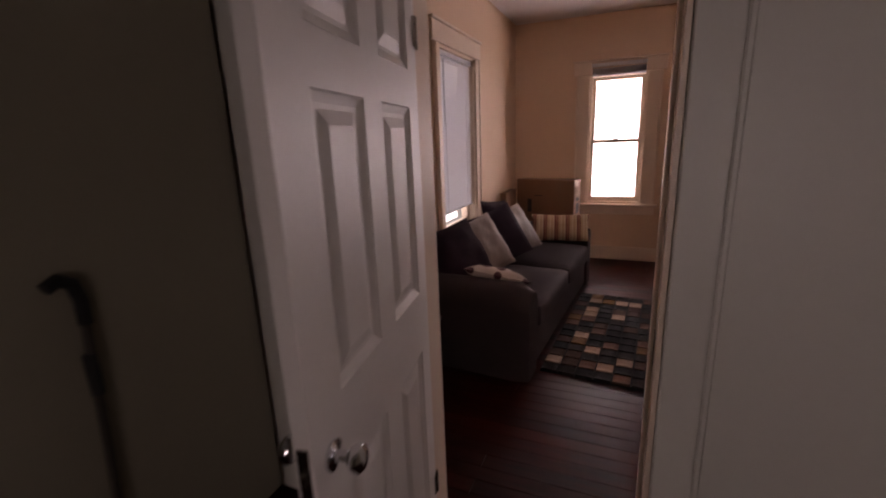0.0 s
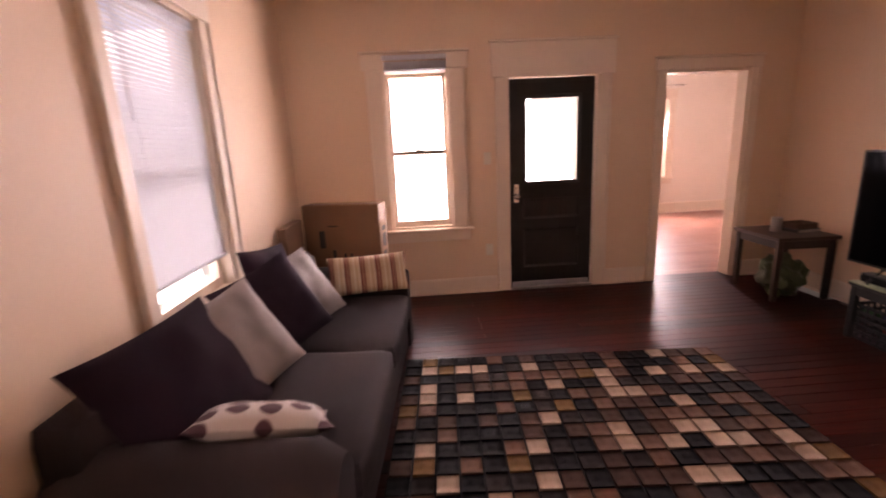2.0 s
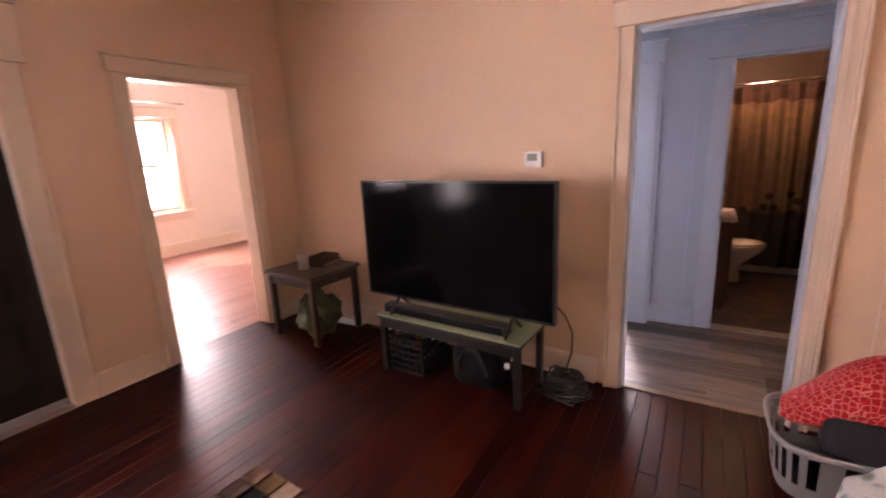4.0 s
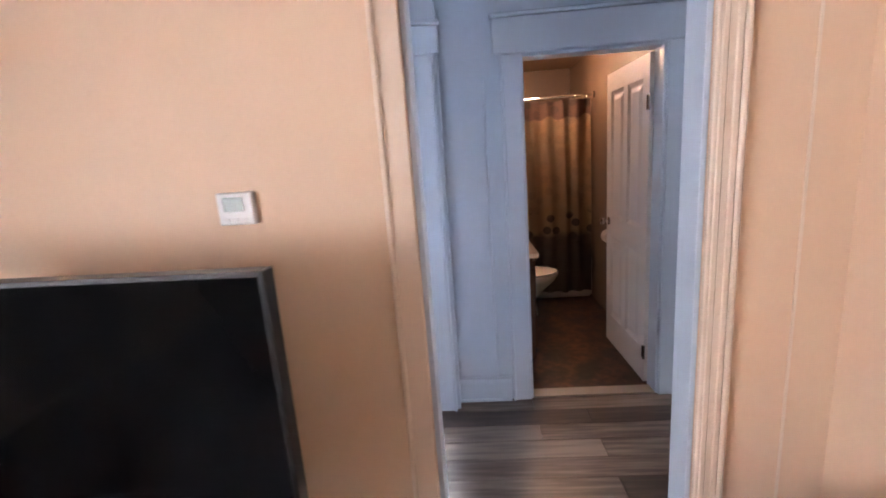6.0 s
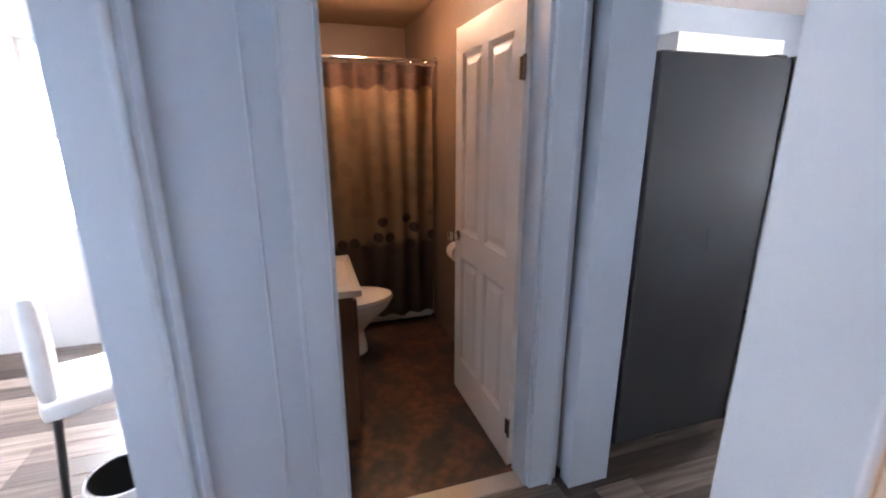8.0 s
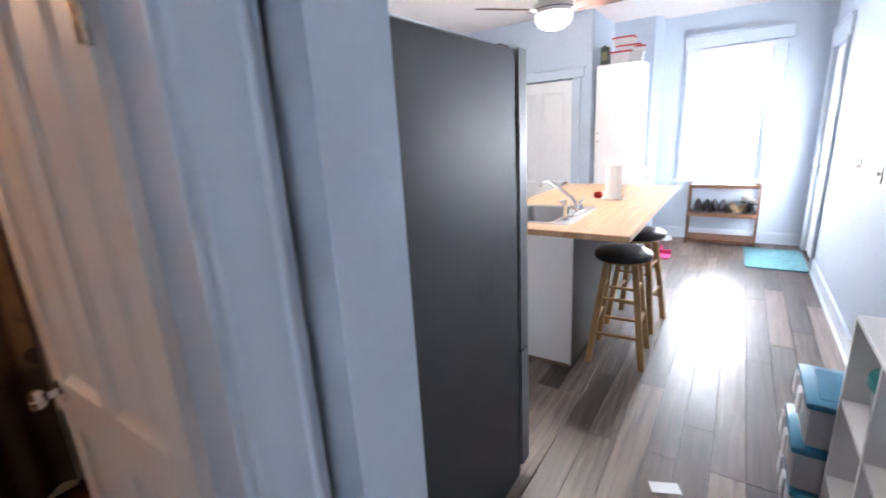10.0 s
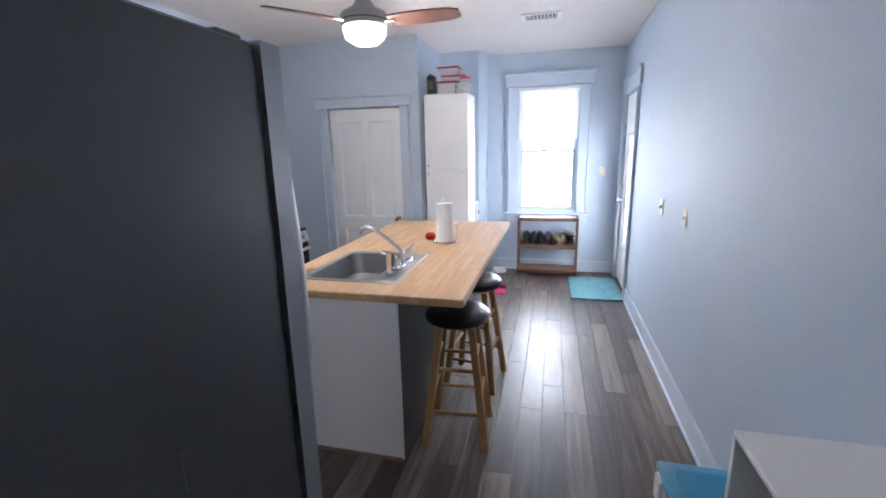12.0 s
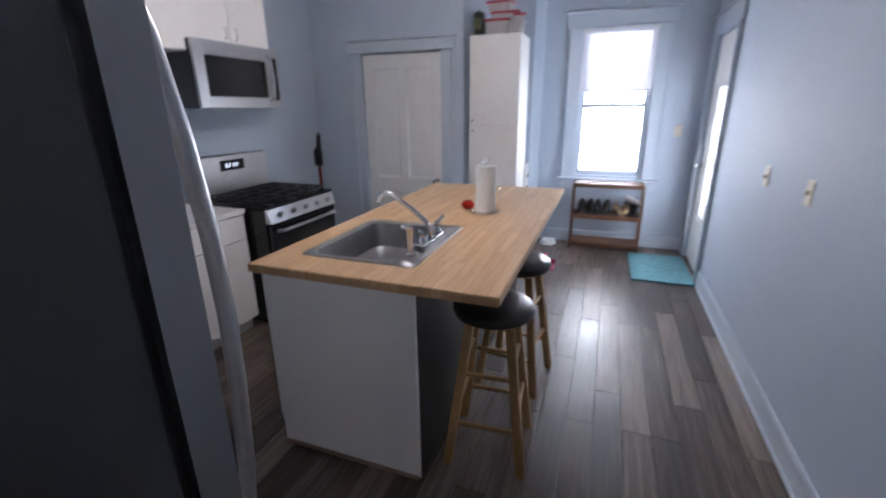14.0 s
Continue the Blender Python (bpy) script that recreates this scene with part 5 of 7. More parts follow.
# walking stick hanging on the bedroom wall
ob = thing("walking_stick", "dark stick with a black curved handle against the wall", "walking stick")
STICK = plank_mat("dark_stick_wood", ((0.02, 0.015, 0.01), (0.04, 0.03, 0.02)), "z", 0.5)
bm = bmesh.new()
bm_rod(bm, (-1.168, 1.18, 0.0), (-1.180, 1.245, 1.06), 0.013)
part("shaft", bm, STICK, ob)
bm = bmesh.new()
bm_tube(bm, [(-1.180, 1.245, 1.05), (-1.180, 1.247, 1.12), (-1.178, 1.235, 1.17), (-1.172, 1.20, 1.19), (-1.168, 1.17, 1.175)], 0.019, 8)
part("handle", bm, BLACK, ob, "black curved handle", smooth=True)
bm = bmesh.new()
bm_lathe(bm, [(0.017, 0.0), (0.018, 0.12), (0.014, 0.125)], 12, (-1.177, 1.232, 0.84))
part("grip_sleeve", bm, BLACK, ob)

# ---- kitchen things, laid out on the kitchen's own plan ----
before_kitchen = set(bpy.data.objects)
CHAR = mat("charcoal_appliance_paint", (0.034, 0.036, 0.041), 0.42, var=0.06, scale=4, bump=0.15, grain=220)
BLACKGLOSS = mat("black_enamel", (0.008, 0.008, 0.009), 0.15, var=0.05, bump=0.02)
CASTIRON = mat("cast_iron", (0.01, 0.01, 0.01), 0.6, bump=0.4, grain=150)
LAMINATE = mat("white_laminate", (0.84, 0.83, 0.82), 0.3, var=0.02, bump=0.03)


def butcher(name):
    """Butcher-block: short maple staves of slightly different tone."""
    m = bpy.data.materials.new(name)
    m.use_nodes = True
    t = m.node_tree
    b = t.nodes["Principled BSDF"]
    co, mp = t.nodes.new("ShaderNodeTexCoord"), t.nodes.new("ShaderNodeMapping")
    mp.inputs["Rotation"].default_value = (0, 0, radians(90))
    br = t.nodes.new("ShaderNodeTexBrick")
    br.offset, br.squash = 0.37, 1.0
    br.inputs["Color1"].default_value, br.inputs["Color2"].default_value = (0.50, 0.31, 0.16, 1), (0.60, 0.41, 0.235, 1)
    br.inputs["Mortar"].default_value = (0.40, 0.24, 0.12, 1)
    br.inputs["Scale"].default_value, br.inputs["Mortar Size"].default_value = 1.0, 0.0012
    br.inputs["Brick Width"].default_value, br.inputs["Row Height"].default_value = 0.33, 0.042
    nz = t.nodes.new("ShaderNodeTexNoise")
    nz.inputs["Scale"].default_value, nz.inputs["Detail"].default_value = 6, 5
    mp2 = t.nodes.new("ShaderNodeMapping")
    mp2.inputs["Scale"].default_value = (9, 0.7, 9)
    mix = t.nodes.new("ShaderNodeMix")
    mix.data_type, mix.blend_type = "RGBA", "MULTIPLY"
    mix.inputs[0].default_value = 0.38
    ramp = t.nodes.new("ShaderNodeValToRGB")
    ramp.color_ramp.elements[0].position, ramp.color_ramp.elements[0].color = 0.3, (0.62, 0.52, 0.42, 1)
    ramp.color_ramp.elements[1].position, ramp.color_ramp.elements[1].color = 0.7, (1, 1, 1, 1)
    t.links.new(co.outputs["Object"], mp.inputs[0])
    t.links.new(co.outputs["Object"], mp2.inputs[0])
    t.links.new(mp.outputs[0], br.inputs["Vector"])
    t.links.new(mp2.outputs[0], nz.inputs["Vector"])
    t.links.new(nz.outputs["Fac"], ramp.inputs[0])
    t.links.new(br.outputs["Color"], mix.inputs[6])
    t.links.new(ramp.outputs[0], mix.inputs[7])
    t.links.new(mix.outputs[2], b.inputs["Base Color"])
    b.inputs["Roughness"].default_value = 0.38
    return m


BUTCHER = butcher("maple_butcher_block")

# refrigerator, its charcoal side towards the hall
DOOR_EDGE = mat("grey_painted_door_edge", (0.24, 0.245, 0.26), 0.36, 0.4, var=0.05, scale=6, bump=0.05, grain=150)
fr = thing("refrigerator", "tall refrigerator with charcoal sides and steel doors", "refrigerator", (4.918, 0.575, 0))
box_part("body", (0.0, 0.085, 0.02), (0.90, 0.78, 1.812), CHAR, fr, 0.006)
box_part("door_gasket", (0.012, 0.068, 0.06), (0.888, 0.0845, 1.80), BLACK, fr, 0)
for x0, x1, z0, z1, nm in ((-0.004, 0.904, 0.64, 1.82, "door"), (-0.004, 0.904, 0.06, 0.632, "drawer")):
    bm = bmesh.new()
    n = 10
    fx = lambda u: -0.022 * (1 - (2 * u - 1) ** 2)
    rows = []
    for k in range(n + 1):
        u = k / n
        x = x0 + (x1 - x0) * u
        yy = fx((x + 0.004) / 0.908)
        rows.append([bm.verts.new(p) for p in ((x, yy, z0), (x, yy, z1), (x, 0.0675, z1), (x, 0.0675, z0))])
    for a, b in zip(rows, rows[1:]):
        for q in range(4):
            bm.faces.new((a[q], a[(q + 1) % 4], b[(q + 1) % 4], b[q]))
    bm.faces.new(rows[0])
    bm.faces.new(rows[-1][::-1])
    bm.normal_update()
    for fc in bm.faces:
        fc.material_index = 2 if abs(fc.normal.x) > 0.9 else 0 if max(v.co.z for v in fc.verts) - min(v.co.z for v in fc.verts) > 0.1 else 1
    dr = part(nm, bm, (STEEL, CHAR, DOOR_EDGE), fr, "brushed steel front", smooth=True)
    h = bmesh.new()
    if nm == "door":
        hx = 0.05
        bm_tube(h, [(hx, -0.004, 0.70), (hx, -0.040, 0.76), (hx, -0.064, 0.92), (hx, -0.076, 1.08), (hx, -0.080, 1.22), (hx, -0.075, 1.36), (hx, -0.060, 1.50), (hx, -0.034, 1.64), (hx, -0.004, 1.72)], 0.015, 12)
    else:
        bm_tube(h, [(0.10, -0.015, 0.55), (0.14, -0.06, 0.55), (0.45, -0.075, 0.55), (0.76, -0.06, 0.55), (0.80, -0.015, 0.55)], 0.013, 10)
    part("handle", h, STEEL, dr, "curved steel bar handle", smooth=True)
for x in (0.05, 0.85):
    box_part("hinge_cap", (x - 0.03, 0.09, 1.8125), (x + 0.03, 0.16, 1.826), CHAR, fr, 0.004)
box_part("toe_grille", (0.02, 0.05, 0.0), (0.88, 0.084, 0.058), BLACK, fr, 0.002)
bm = bmesh.new()
bm_box(bm, (-0.0015, 0.30, 0.98), (-0.0004, 0.40, 1.10))
bx = part("paper_note", bm, mat("worn_sticker", (0.05, 0.054, 0.06), 0.6), fr)

# island
isl = thing("kitchen_island", "kitchen island with white end panel and dark side", "island", (0, 0, 0))
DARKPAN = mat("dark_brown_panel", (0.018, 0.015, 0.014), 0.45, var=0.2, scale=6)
box_part("body", (5.045, -2.48, 0.10), (5.765, -0.40, 0.73), WHITE, isl, 0.003)
for lo, hi in (((5.045, -2.48, 0.7305), (5.08, -0.40, 0.878)), ((5.73, -2.48, 0.7305), (5.765, -0.40, 0.878)), ((5.0805, -0.435, 0.7305), (5.7295, -0.40, 0.878)), ((5.0805, -2.48, 0.7305), (5.7295, -2.445, 0.878))):
    box_part("top_rail", lo, hi, WHITE, isl, 0.002)
box_part("end_panel", (5.03, -0.3995, 0.0), (5.74, -0.38, 0.879), LAMINATE, isl, 0.002, "plain white end panel")
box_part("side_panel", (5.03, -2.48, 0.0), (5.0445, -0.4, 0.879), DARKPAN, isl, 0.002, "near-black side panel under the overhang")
box_part("plinth", (5.06, -2.46, 0.0), (5.70, -0.41, 0.0995), BLACK, isl, 0.002)
box_part("shoe_trim", (5.03, -0.3795, 0.0), (5.74, -0.368, 0.02), TH, isl, 0.003)
for k in range(4):
    y0 = -2.47 + k * 0.517
    dd = box_part("door", (5.7655, y0, 0.12), (5.784, y0 + 0.505, 0.87), LAMINATE, isl, 0.003)
    bm = bmesh.new()
    bm_tube(bm, [(5.785, y0 + 0.07, 0.70), (5.81, y0 + 0.07, 0.715), (5.81, y0 + 0.07, 0.80), (5.785, y0 + 0.07, 0.815)], 0.005, 8)
    part("handle", bm, STEEL, dd, smooth=True)
top = thing("worktop", "maple butcher-block worktop with an overhang for stools", "worktop")
SX0, SX1, SY0, SY1 = 5.125, 5.645, -1.20, -0.565
bm = bmesh.new()
ox0, ox1, oy0, oy1 = 4.70, 5.805, -2.60, -0.365
outer = [(ox0, oy0), (ox1, oy0), (ox1, oy1), (ox0, oy1)]
inner = [(SX0, SY0), (SX1, SY0), (SX1, SY1), (SX0, SY1)]
V = {}
for nm, ring in (("o", outer), ("i", inner)):
    for z in (0.8795, 0.918):
        V[nm, z] = [bm.verts.new((x, y, z)) for x, y in ring]
for k in range(4):
    q = (k + 1) % 4
    bm.faces.new((V["o", 0.918][k], V["o", 0.918][q], V["i", 0.918][q], V["i", 0.918][k]))
    bm.faces.new((V["o", 0.8795][k], V["i", 0.8795][k], V["i", 0.8795][q], V["o", 0.8795][q]))
    bm.faces.new((V["o", 0.8795][k], V["o", 0.8795][q], V["o", 0.918][q], V["o", 0.918][k]))
    bm.faces.new((V["i", 0.8795][k], V["i", 0.918][k], V["i", 0.918][q], V["i", 0.8795][q]))
es = [e for e in bm.edges if len(e.link_faces) == 2 and all(v in V["o", 0.918] + V["o", 0.8795] for v in e.verts)]
bmesh.ops.bevel(bm, geom=es, offset=0.004, segments=2, affect="EDGES")
part("slab", bm, BUTCHER, top)

# sink
sk = thing("sink", "stainless steel drop-in sink with a wide rim", "sink")
bm = bmesh.new()
def rrect(x0, x1, y0, y1, r, z, n=5):
    pts = []
    for cx, cy, a0 in ((x1 - r, y1 - r, 0), (x0 + r, y1 - r, 90), (x0 + r, y0 + r, 180), (x1 - r, y0 + r, 270)):
        for k in range(n + 1):
            a = radians(a0 + 90 * k / n)
            pts.append(bm.verts.new((cx + r * math.cos(a), cy + r * math.sin(a), z)))
    return pts
loops = [rrect(5.10, 5.67, -1.225, -0.54, 0.03, 0.9185), rrect(5.105, 5.665, -1.22, -0.545, 0.03, 0.9235), rrect(5.235, 5.645, -1.195, -0.57, 0.06, 0.9235),
         rrect(5.245, 5.635, -1.185, -0.58, 0.06, 0.915), rrect(5.26, 5.62, -1.17, -0.595, 0.07, 0.78), rrect(5.29, 5.59, -1.14, -0.625, 0.06, 0.762), rrect(5.40, 5.48, -0.92, -0.84, 0.03, 0.758)]
for a, b in zip(loops, loops[1:]):
    for k in range(len(a)):
        bm.faces.new((a[k], a[(k + 1) % len(a)], b[(k + 1) % len(a)], b[k]))
bm.faces.new(loops[-1])
part("basin", bm, mat("satin_sink_steel", (0.38, 0.38, 0.39), 0.33, 1.0, var=0.08, scale=14, grain=180), sk, smooth=True)
bm = bmesh.new()
bm_lathe(bm, [(0.04, 0.7585), (0.042, 0.762), (0.03, 0.763), (0.002, 0.76)], 20, (5.44, -0.88, 0))
part("drain", bm, CHROME, sk, smooth=True)
fa = thing("faucet", "chrome kitchen faucet with two lever handles", "faucet", (5.175, -0.90, 0.9245))
bm = bmesh.new()
bm_box(bm, (-0.03, -0.13, 0.0), (0.03, 0.13, 0.022), 0.010, 3)
part("base", bm, CHROME, fa, smooth=True)
bm = bmesh.new()
bm_tube(bm, [(0, 0, 0.02), (0, 0, 0.06), (0.015, 0.005, 0.10), (0.09, 0.02, 0.165), (0.17, 0.035, 0.225), (0.205, 0.042, 0.235), (0.235, 0.047, 0.225), (0.248, 0.05, 0.19)], 0.012, 12)
part("spout", bm, CHROME, fa, smooth=True)
for y in (-0.10, 0.10):
    bm = bmesh.new()
    bm_lathe(bm, [(0.024, 0.0225), (0.02, 0.04), (0.014, 0.06), (0.017, 0.068), (0.01, 0.078)], 16, (0, y, 0))
    bm_rod(bm, (0, y, 0.07), (-0.012, y * 1.55, 0.092), 0.007, 0.009, 8)
    part("lever", bm, CHROME, fa, smooth=True)
ob = thing("side_sprayer", "chrome sink side sprayer", "sprayer", (5.18, -0.68, 0.9245))
bm = bmesh.new()
bm_lathe(bm, [(0.026, 0.0), (0.026, 0.006), (0.016, 0.015), (0.013, 0.06), (0.016, 0.10), (0.018, 0.125), (0.008, 0.135)], 16)
part("body", bm, CHROME, ob, smooth=True)
bm = bmesh.new()
bm_rod(bm, (0.0, 0.0, 0.118), (0.035, 0.0, 0.128), 0.01, 0.012, 10)
part("nozzle", bm, CHROME, ob)

# paper towel stand and tomato timer
pt = thing("paper_towel_holder", "chrome wire stand with a roll of white paper towel", "paper towel", (5.085, -1.61, 0.9185))
bm = bmesh.new()
bm_lathe(bm, [(0.018, 0.012), (0.062, 0.012), (0.062, 0.29), (0.018, 0.29)], 28)
part("roll", bm, mat("paper_towel", (0.78, 0.78, 0.78), 0.9, bump=0.5, grain=180), pt, smooth=True)
bm = bmesh.new()
bm_rod(bm, (0, 0, 0.008), (0, 0, 0.30), 0.004)
bm_tube(bm, [(0.018 * math.cos(2 * math.pi * k / 16), 0, 0.318 + 0.018 * math.sin(2 * math.pi * k / 16)) for k in range(17)], 0.003, 6)
bm_tube(bm, [(0.085 * math.cos(2 * math.pi * k / 24), 0.085 * math.sin(2 * math.pi * k / 24), 0.006) for k in range(25)], 0.004, 6)
bm_tube(bm, [(-0.08, -0.02, 0.008), (-0.085, -0.02, 0.06), (-0.085, -0.02, 0.15), (-0.075, 0.03, 0.155)], 0.003, 6)
for k in range(3):
    a = k * 2.094 + 0.5
    bm_rod(bm, (0, 0, 0.006), (0.085 * math.cos(a), 0.085 * math.sin(a), 0.006), 0.003)
part("wire_frame", bm, CHROME, pt, smooth=True)
ob = thing("tomato_timer", "shiny red tomato on the worktop", "tomato", (5.215, -1.66, 0.9185))
bm = bmesh.new()
bm_lathe(bm, [(0.012, 0.0), (0.03, 0.006), (0.040, 0.025), (0.040, 0.04), (0.03, 0.055), (0.012, 0.06), (0.002, 0.056)], 22)
part("fruit", bm, mat("tomato_red", (0.45, 0.02, 0.012), 0.2, var=0.1, scale=20, bump=0.02), ob, smooth=True)
bm = bmesh.new()
for k in range(5):
    bm_rod(bm, (0, 0, 0.058), (0.016 * math.cos(k * 1.257), 0.016 * math.sin(k * 1.257), 0.06), 0.003, 0.001, 6)
part("stem", bm, mat("stem_green", (0.04, 0.09, 0.02), 0.6), ob)

# bar stools
PINE = plank_mat("honey_pine", ((0.33, 0.18, 0.065), (0.43, 0.25, 0.10), (0.50, 0.31, 0.14)), "z", 0.4)
VINYLB = mat("black_vinyl_seat", (0.012, 0.011, 0.011), 0.32, var=0.15, scale=12, bump=0.2, grain=120)
st = thing("bar_stool", "round pine bar stool with a padded black seat", "stool", (4.80, -0.70, 0), 4, "stools at the island")
bm = bmesh.new()
bm_lathe(bm, [(0.15, 0.695), (0.172, 0.70), (0.178, 0.715), (0.175, 0.735), (0.155, 0.75), (0.10, 0.757), (0.002, 0.76)], 32)
part("seat", bm, VINYLB, st, "padded black vinyl seat", smooth=True)
bm = bmesh.new()
bm_lathe(bm, [(0.13, 0.675), (0.14, 0.68), (0.14, 0.6945)], 28)
part("seat_base", bm, PINE, st)
legs = []
for sx, sy in ((-1, -1), (1, -1), (1, 1), (-1, 1)):
    a, b = Vector((0.085 * sx, 0.085 * sy, 0.6745)), Vector((0.165 * sx, 0.165 * sy, 0.0))
    legs.append((a, b))
    bm = bmesh.new()
    vs = []
    for p in (b, a):
        vs.append([bm.verts.new(p + Vector((ux * 0.019, uy * 0.019, 0))) for ux, uy in ((-1, -1), (1, -1), (1, 1), (-1, 1))])
    for k in range(4):
        bm.faces.new((vs[0][k], vs[0][(k + 1) % 4], vs[1][(k + 1) % 4], vs[1][k]))
    bm.faces.new(vs[0][::-1])
    bm.faces.new(vs[1])
    bmesh.ops.bevel(bm, geom=[e for e in bm.edges if abs((e.verts[0].co - e.verts[1].co).z) > 0.1], offset=0.006, segments=2, affect="EDGES")
    part("leg", bm, PINE, st)
for k in range(4):
    (a0, b0), (a1, b1) = legs[k], legs[(k + 1) % 4]
    for z in ((0.20, 0.44) if k % 2 == 0 else (0.28, 0.50)):
        u = 1 - z / 0.6745
        p, q = a0.lerp(b0, u), a1.lerp(b1, u)
        bm = bmesh.new()
        bm_rod(bm, p, q, 0.011, seg=10)
        part("rung", bm, PINE, st, smooth=True)
st2 = copy_thing(st, pose(4.805, -1.30, 0, 0, 0, -7))
tagged(st2, "second pine bar stool with a black seat")

# stove
sv = thing("stove", "stainless gas stove with black cooktop and oven door", "stove", (6.52, -2.06, 0))
box_part("body", (0.03, 0.0, 0.03), (0.70, 0.76, 0.895), BLACKGLOSS, sv, 0.004)
box_part("cooktop", (0.0, 0.0, 0.8955), (0.64, 0.76, 0.918), BLACKGLOSS, sv, 0.006)
bm = bmesh.new()
vs = [bm.verts.new(p) for p in ((-0.02, 0, 0.80), (0.0295, 0, 0.80), (0.0295, 0, 0.894), (0.01, 0, 0.894), (-0.02, 0.76, 0.80), (0.0295, 0.76, 0.80), (0.0295, 0.76, 0.894), (0.01, 0.76, 0.894))]
for f in ((0, 1, 2, 3), (7, 6, 5, 4), (0, 4, 5, 1), (1, 5, 6, 2), (2, 6, 7, 3), (3, 7, 4, 0)):
    bm.faces.new([vs[i] for i in f])
part("control_panel", bm, STEEL, sv)
for k in range(5):
    bm = bmesh.new()
    bm_lathe(bm, [(0.022, 0.0), (0.022, -0.006), (0.017, -0.01), (0.016, -0.03), (0.004, -0.032)], 16, (-0.012, 0.10 + 0.14 * k, 0.85), "x")
    part("knob", bm, STEEL, sv, smooth=True)
dr = box_part("oven_door", (-0.012, 0.01, 0.24), (0.0295, 0.75, 0.79), BLACKGLOSS, sv, 0.006, "black glass oven door")
bm = bmesh.new()
bm_tube(bm, [(-0.012, 0.06, 0.74), (-0.055, 0.07, 0.745), (-0.055, 0.69, 0.745), (-0.012, 0.70, 0.74)], 0.013, 10)
part("handle", bm, STEEL, dr, "steel bar handle", smooth=True)
box_part("drawer", (-0.01, 0.01, 0.05), (0.0295, 0.75, 0.23), STEEL, sv, 0.005)
box_part("backguard", (0.641, 0.0, 0.90), (0.70, 0.76, 1.22), STEEL, sv, 0.008, "steel backguard with display")
box_part("display", (0.6385, 0.26, 1.10), (0.6408, 0.50, 1.18), BLACKGLOSS, sv, 0.001)
glow = glowing("display_digits", (0.8, 0.9, 1.0), 1.2)
for k in range(4):
    box_part("digit", (0.6372, 0.33 + 0.03 * k + (0.012 if k > 1 else 0), 1.125), (0.6382, 0.345 + 0.03 * k + (0.012 if k > 1 else 0), 1.155), glow, sv, 0)
for y0 in (0.03, 0.28, 0.53):
    bm = bmesh.new()
    for x in (0.06, 0.20, 0.34, 0.48, 0.58):
        bm_box(bm, (x, y0, 0.9365), (x + 0.014, y0 + 0.22, 0.952))
    for y in (y0, y0 + 0.103, y0 + 0.206):
        bm_box(bm, (0.06, y, 0.9365), (0.594, y + 0.014, 0.9515))
    for x in (0.06, 0.58):
        for y in (y0, y0 + 0.206):
            bm_box(bm, (x, y, 0.9185), (x + 0.014, y + 0.014, 0.937))
    part("grate", bm, CASTIRON, sv)
for x, y in ((0.17, 0.14), (0.46, 0.14), (0.32, 0.39), (0.17, 0.64), (0.46, 0.64)):
    bm = bmesh.new()
    bm_lathe(bm, [(0.05, 0.9185), (0.045, 0.926), (0.03, 0.93), (0.028, 0.935), (0.002, 0.936)], 18, (x, y, 0))
    part("burner", bm, CASTIRON, sv, smooth=True)

# cabinet beside the stove
cb = thing("base_cabinet", "white base cabinet beside the stove", "cabinet", (6.70, -1.27, 0))
box_part("body", (0.02, 0.0, 0.10), (0.59, 0.62, 0.87), LAMINATE, cb, 0.003)
box_part("toe_kick", (0.07, 0.01, 0.0), (0.59, 0.61, 0.0995), WHITE, cb, 0)
box_part("top", (-0.01, -0.003, 0.871), (0.59, 0.63, 0.905), LAMINATE, cb, 0.005, "white laminate top")
dw = box_part("drawer", (0.0, 0.006, 0.70), (0.0195, 0.614, 0.862), LAMINATE, cb, 0.003)
bm = bmesh.new()
bm_tube(bm, [(-0.001, 0.25, 0.78), (-0.025, 0.26, 0.78), (-0.025, 0.36, 0.78), (-0.001, 0.37, 0.78)], 0.005, 8)
part("handle", bm, STEEL, dw, smooth=True)
for y0 in (0.006, 0.313):
    dd = box_part("door", (0.0, y0, 0.11), (0.0195, y0 + 0.301, 0.694), LAMINATE, cb, 0.003)
    bm = bmesh.new()
    bm_lathe(bm, [(0.006, -0.0005), (0.006, -0.015), (0.013, -0.02), (0.012, -0.028), (0.002, -0.03)], 12, (0.0, y0 + (0.27 if y0 < 0.1 else 0.03), 0.63), "x")
    part("knob", bm, STEEL, dd, smooth=True)

# microwave and the cabinet over it
mw = thing("microwave", "stainless over-the-range microwave hung below a cabinet", "microwave", (6.88, -2.0, 1.56))
box_part("case", (0.025, 0.0, 0.0), (0.418, 0.76, 0.418), CHAR, mw, 0.004)
bm = bmesh.new()
for lo, hi in (((0.0, 0.0, 0.0), (0.0245, 0.13, 0.42)), ((0.0, 0.68, 0.0), (0.0245, 0.76, 0.42)), ((0.0, 0.13, 0.0), (0.0245, 0.68, 0.075)), ((0.0, 0.13, 0.33), (0.0245, 0.68, 0.42))):
    bm_box(bm, lo, hi, 0.002)
part("front_frame", bm, STEEL, mw, "stainless steel front")
box_part("door_glass", (0.004, 0.131, 0.076), (0.02, 0.679, 0.329), BLACKGLOSS, mw, 0, "black door glass")
box_part("key_pad", (-0.002, 0.015, 0.06), (-0.0003, 0.085, 0.36), BLACKGLOSS, mw, 0)
bm = bmesh.new()
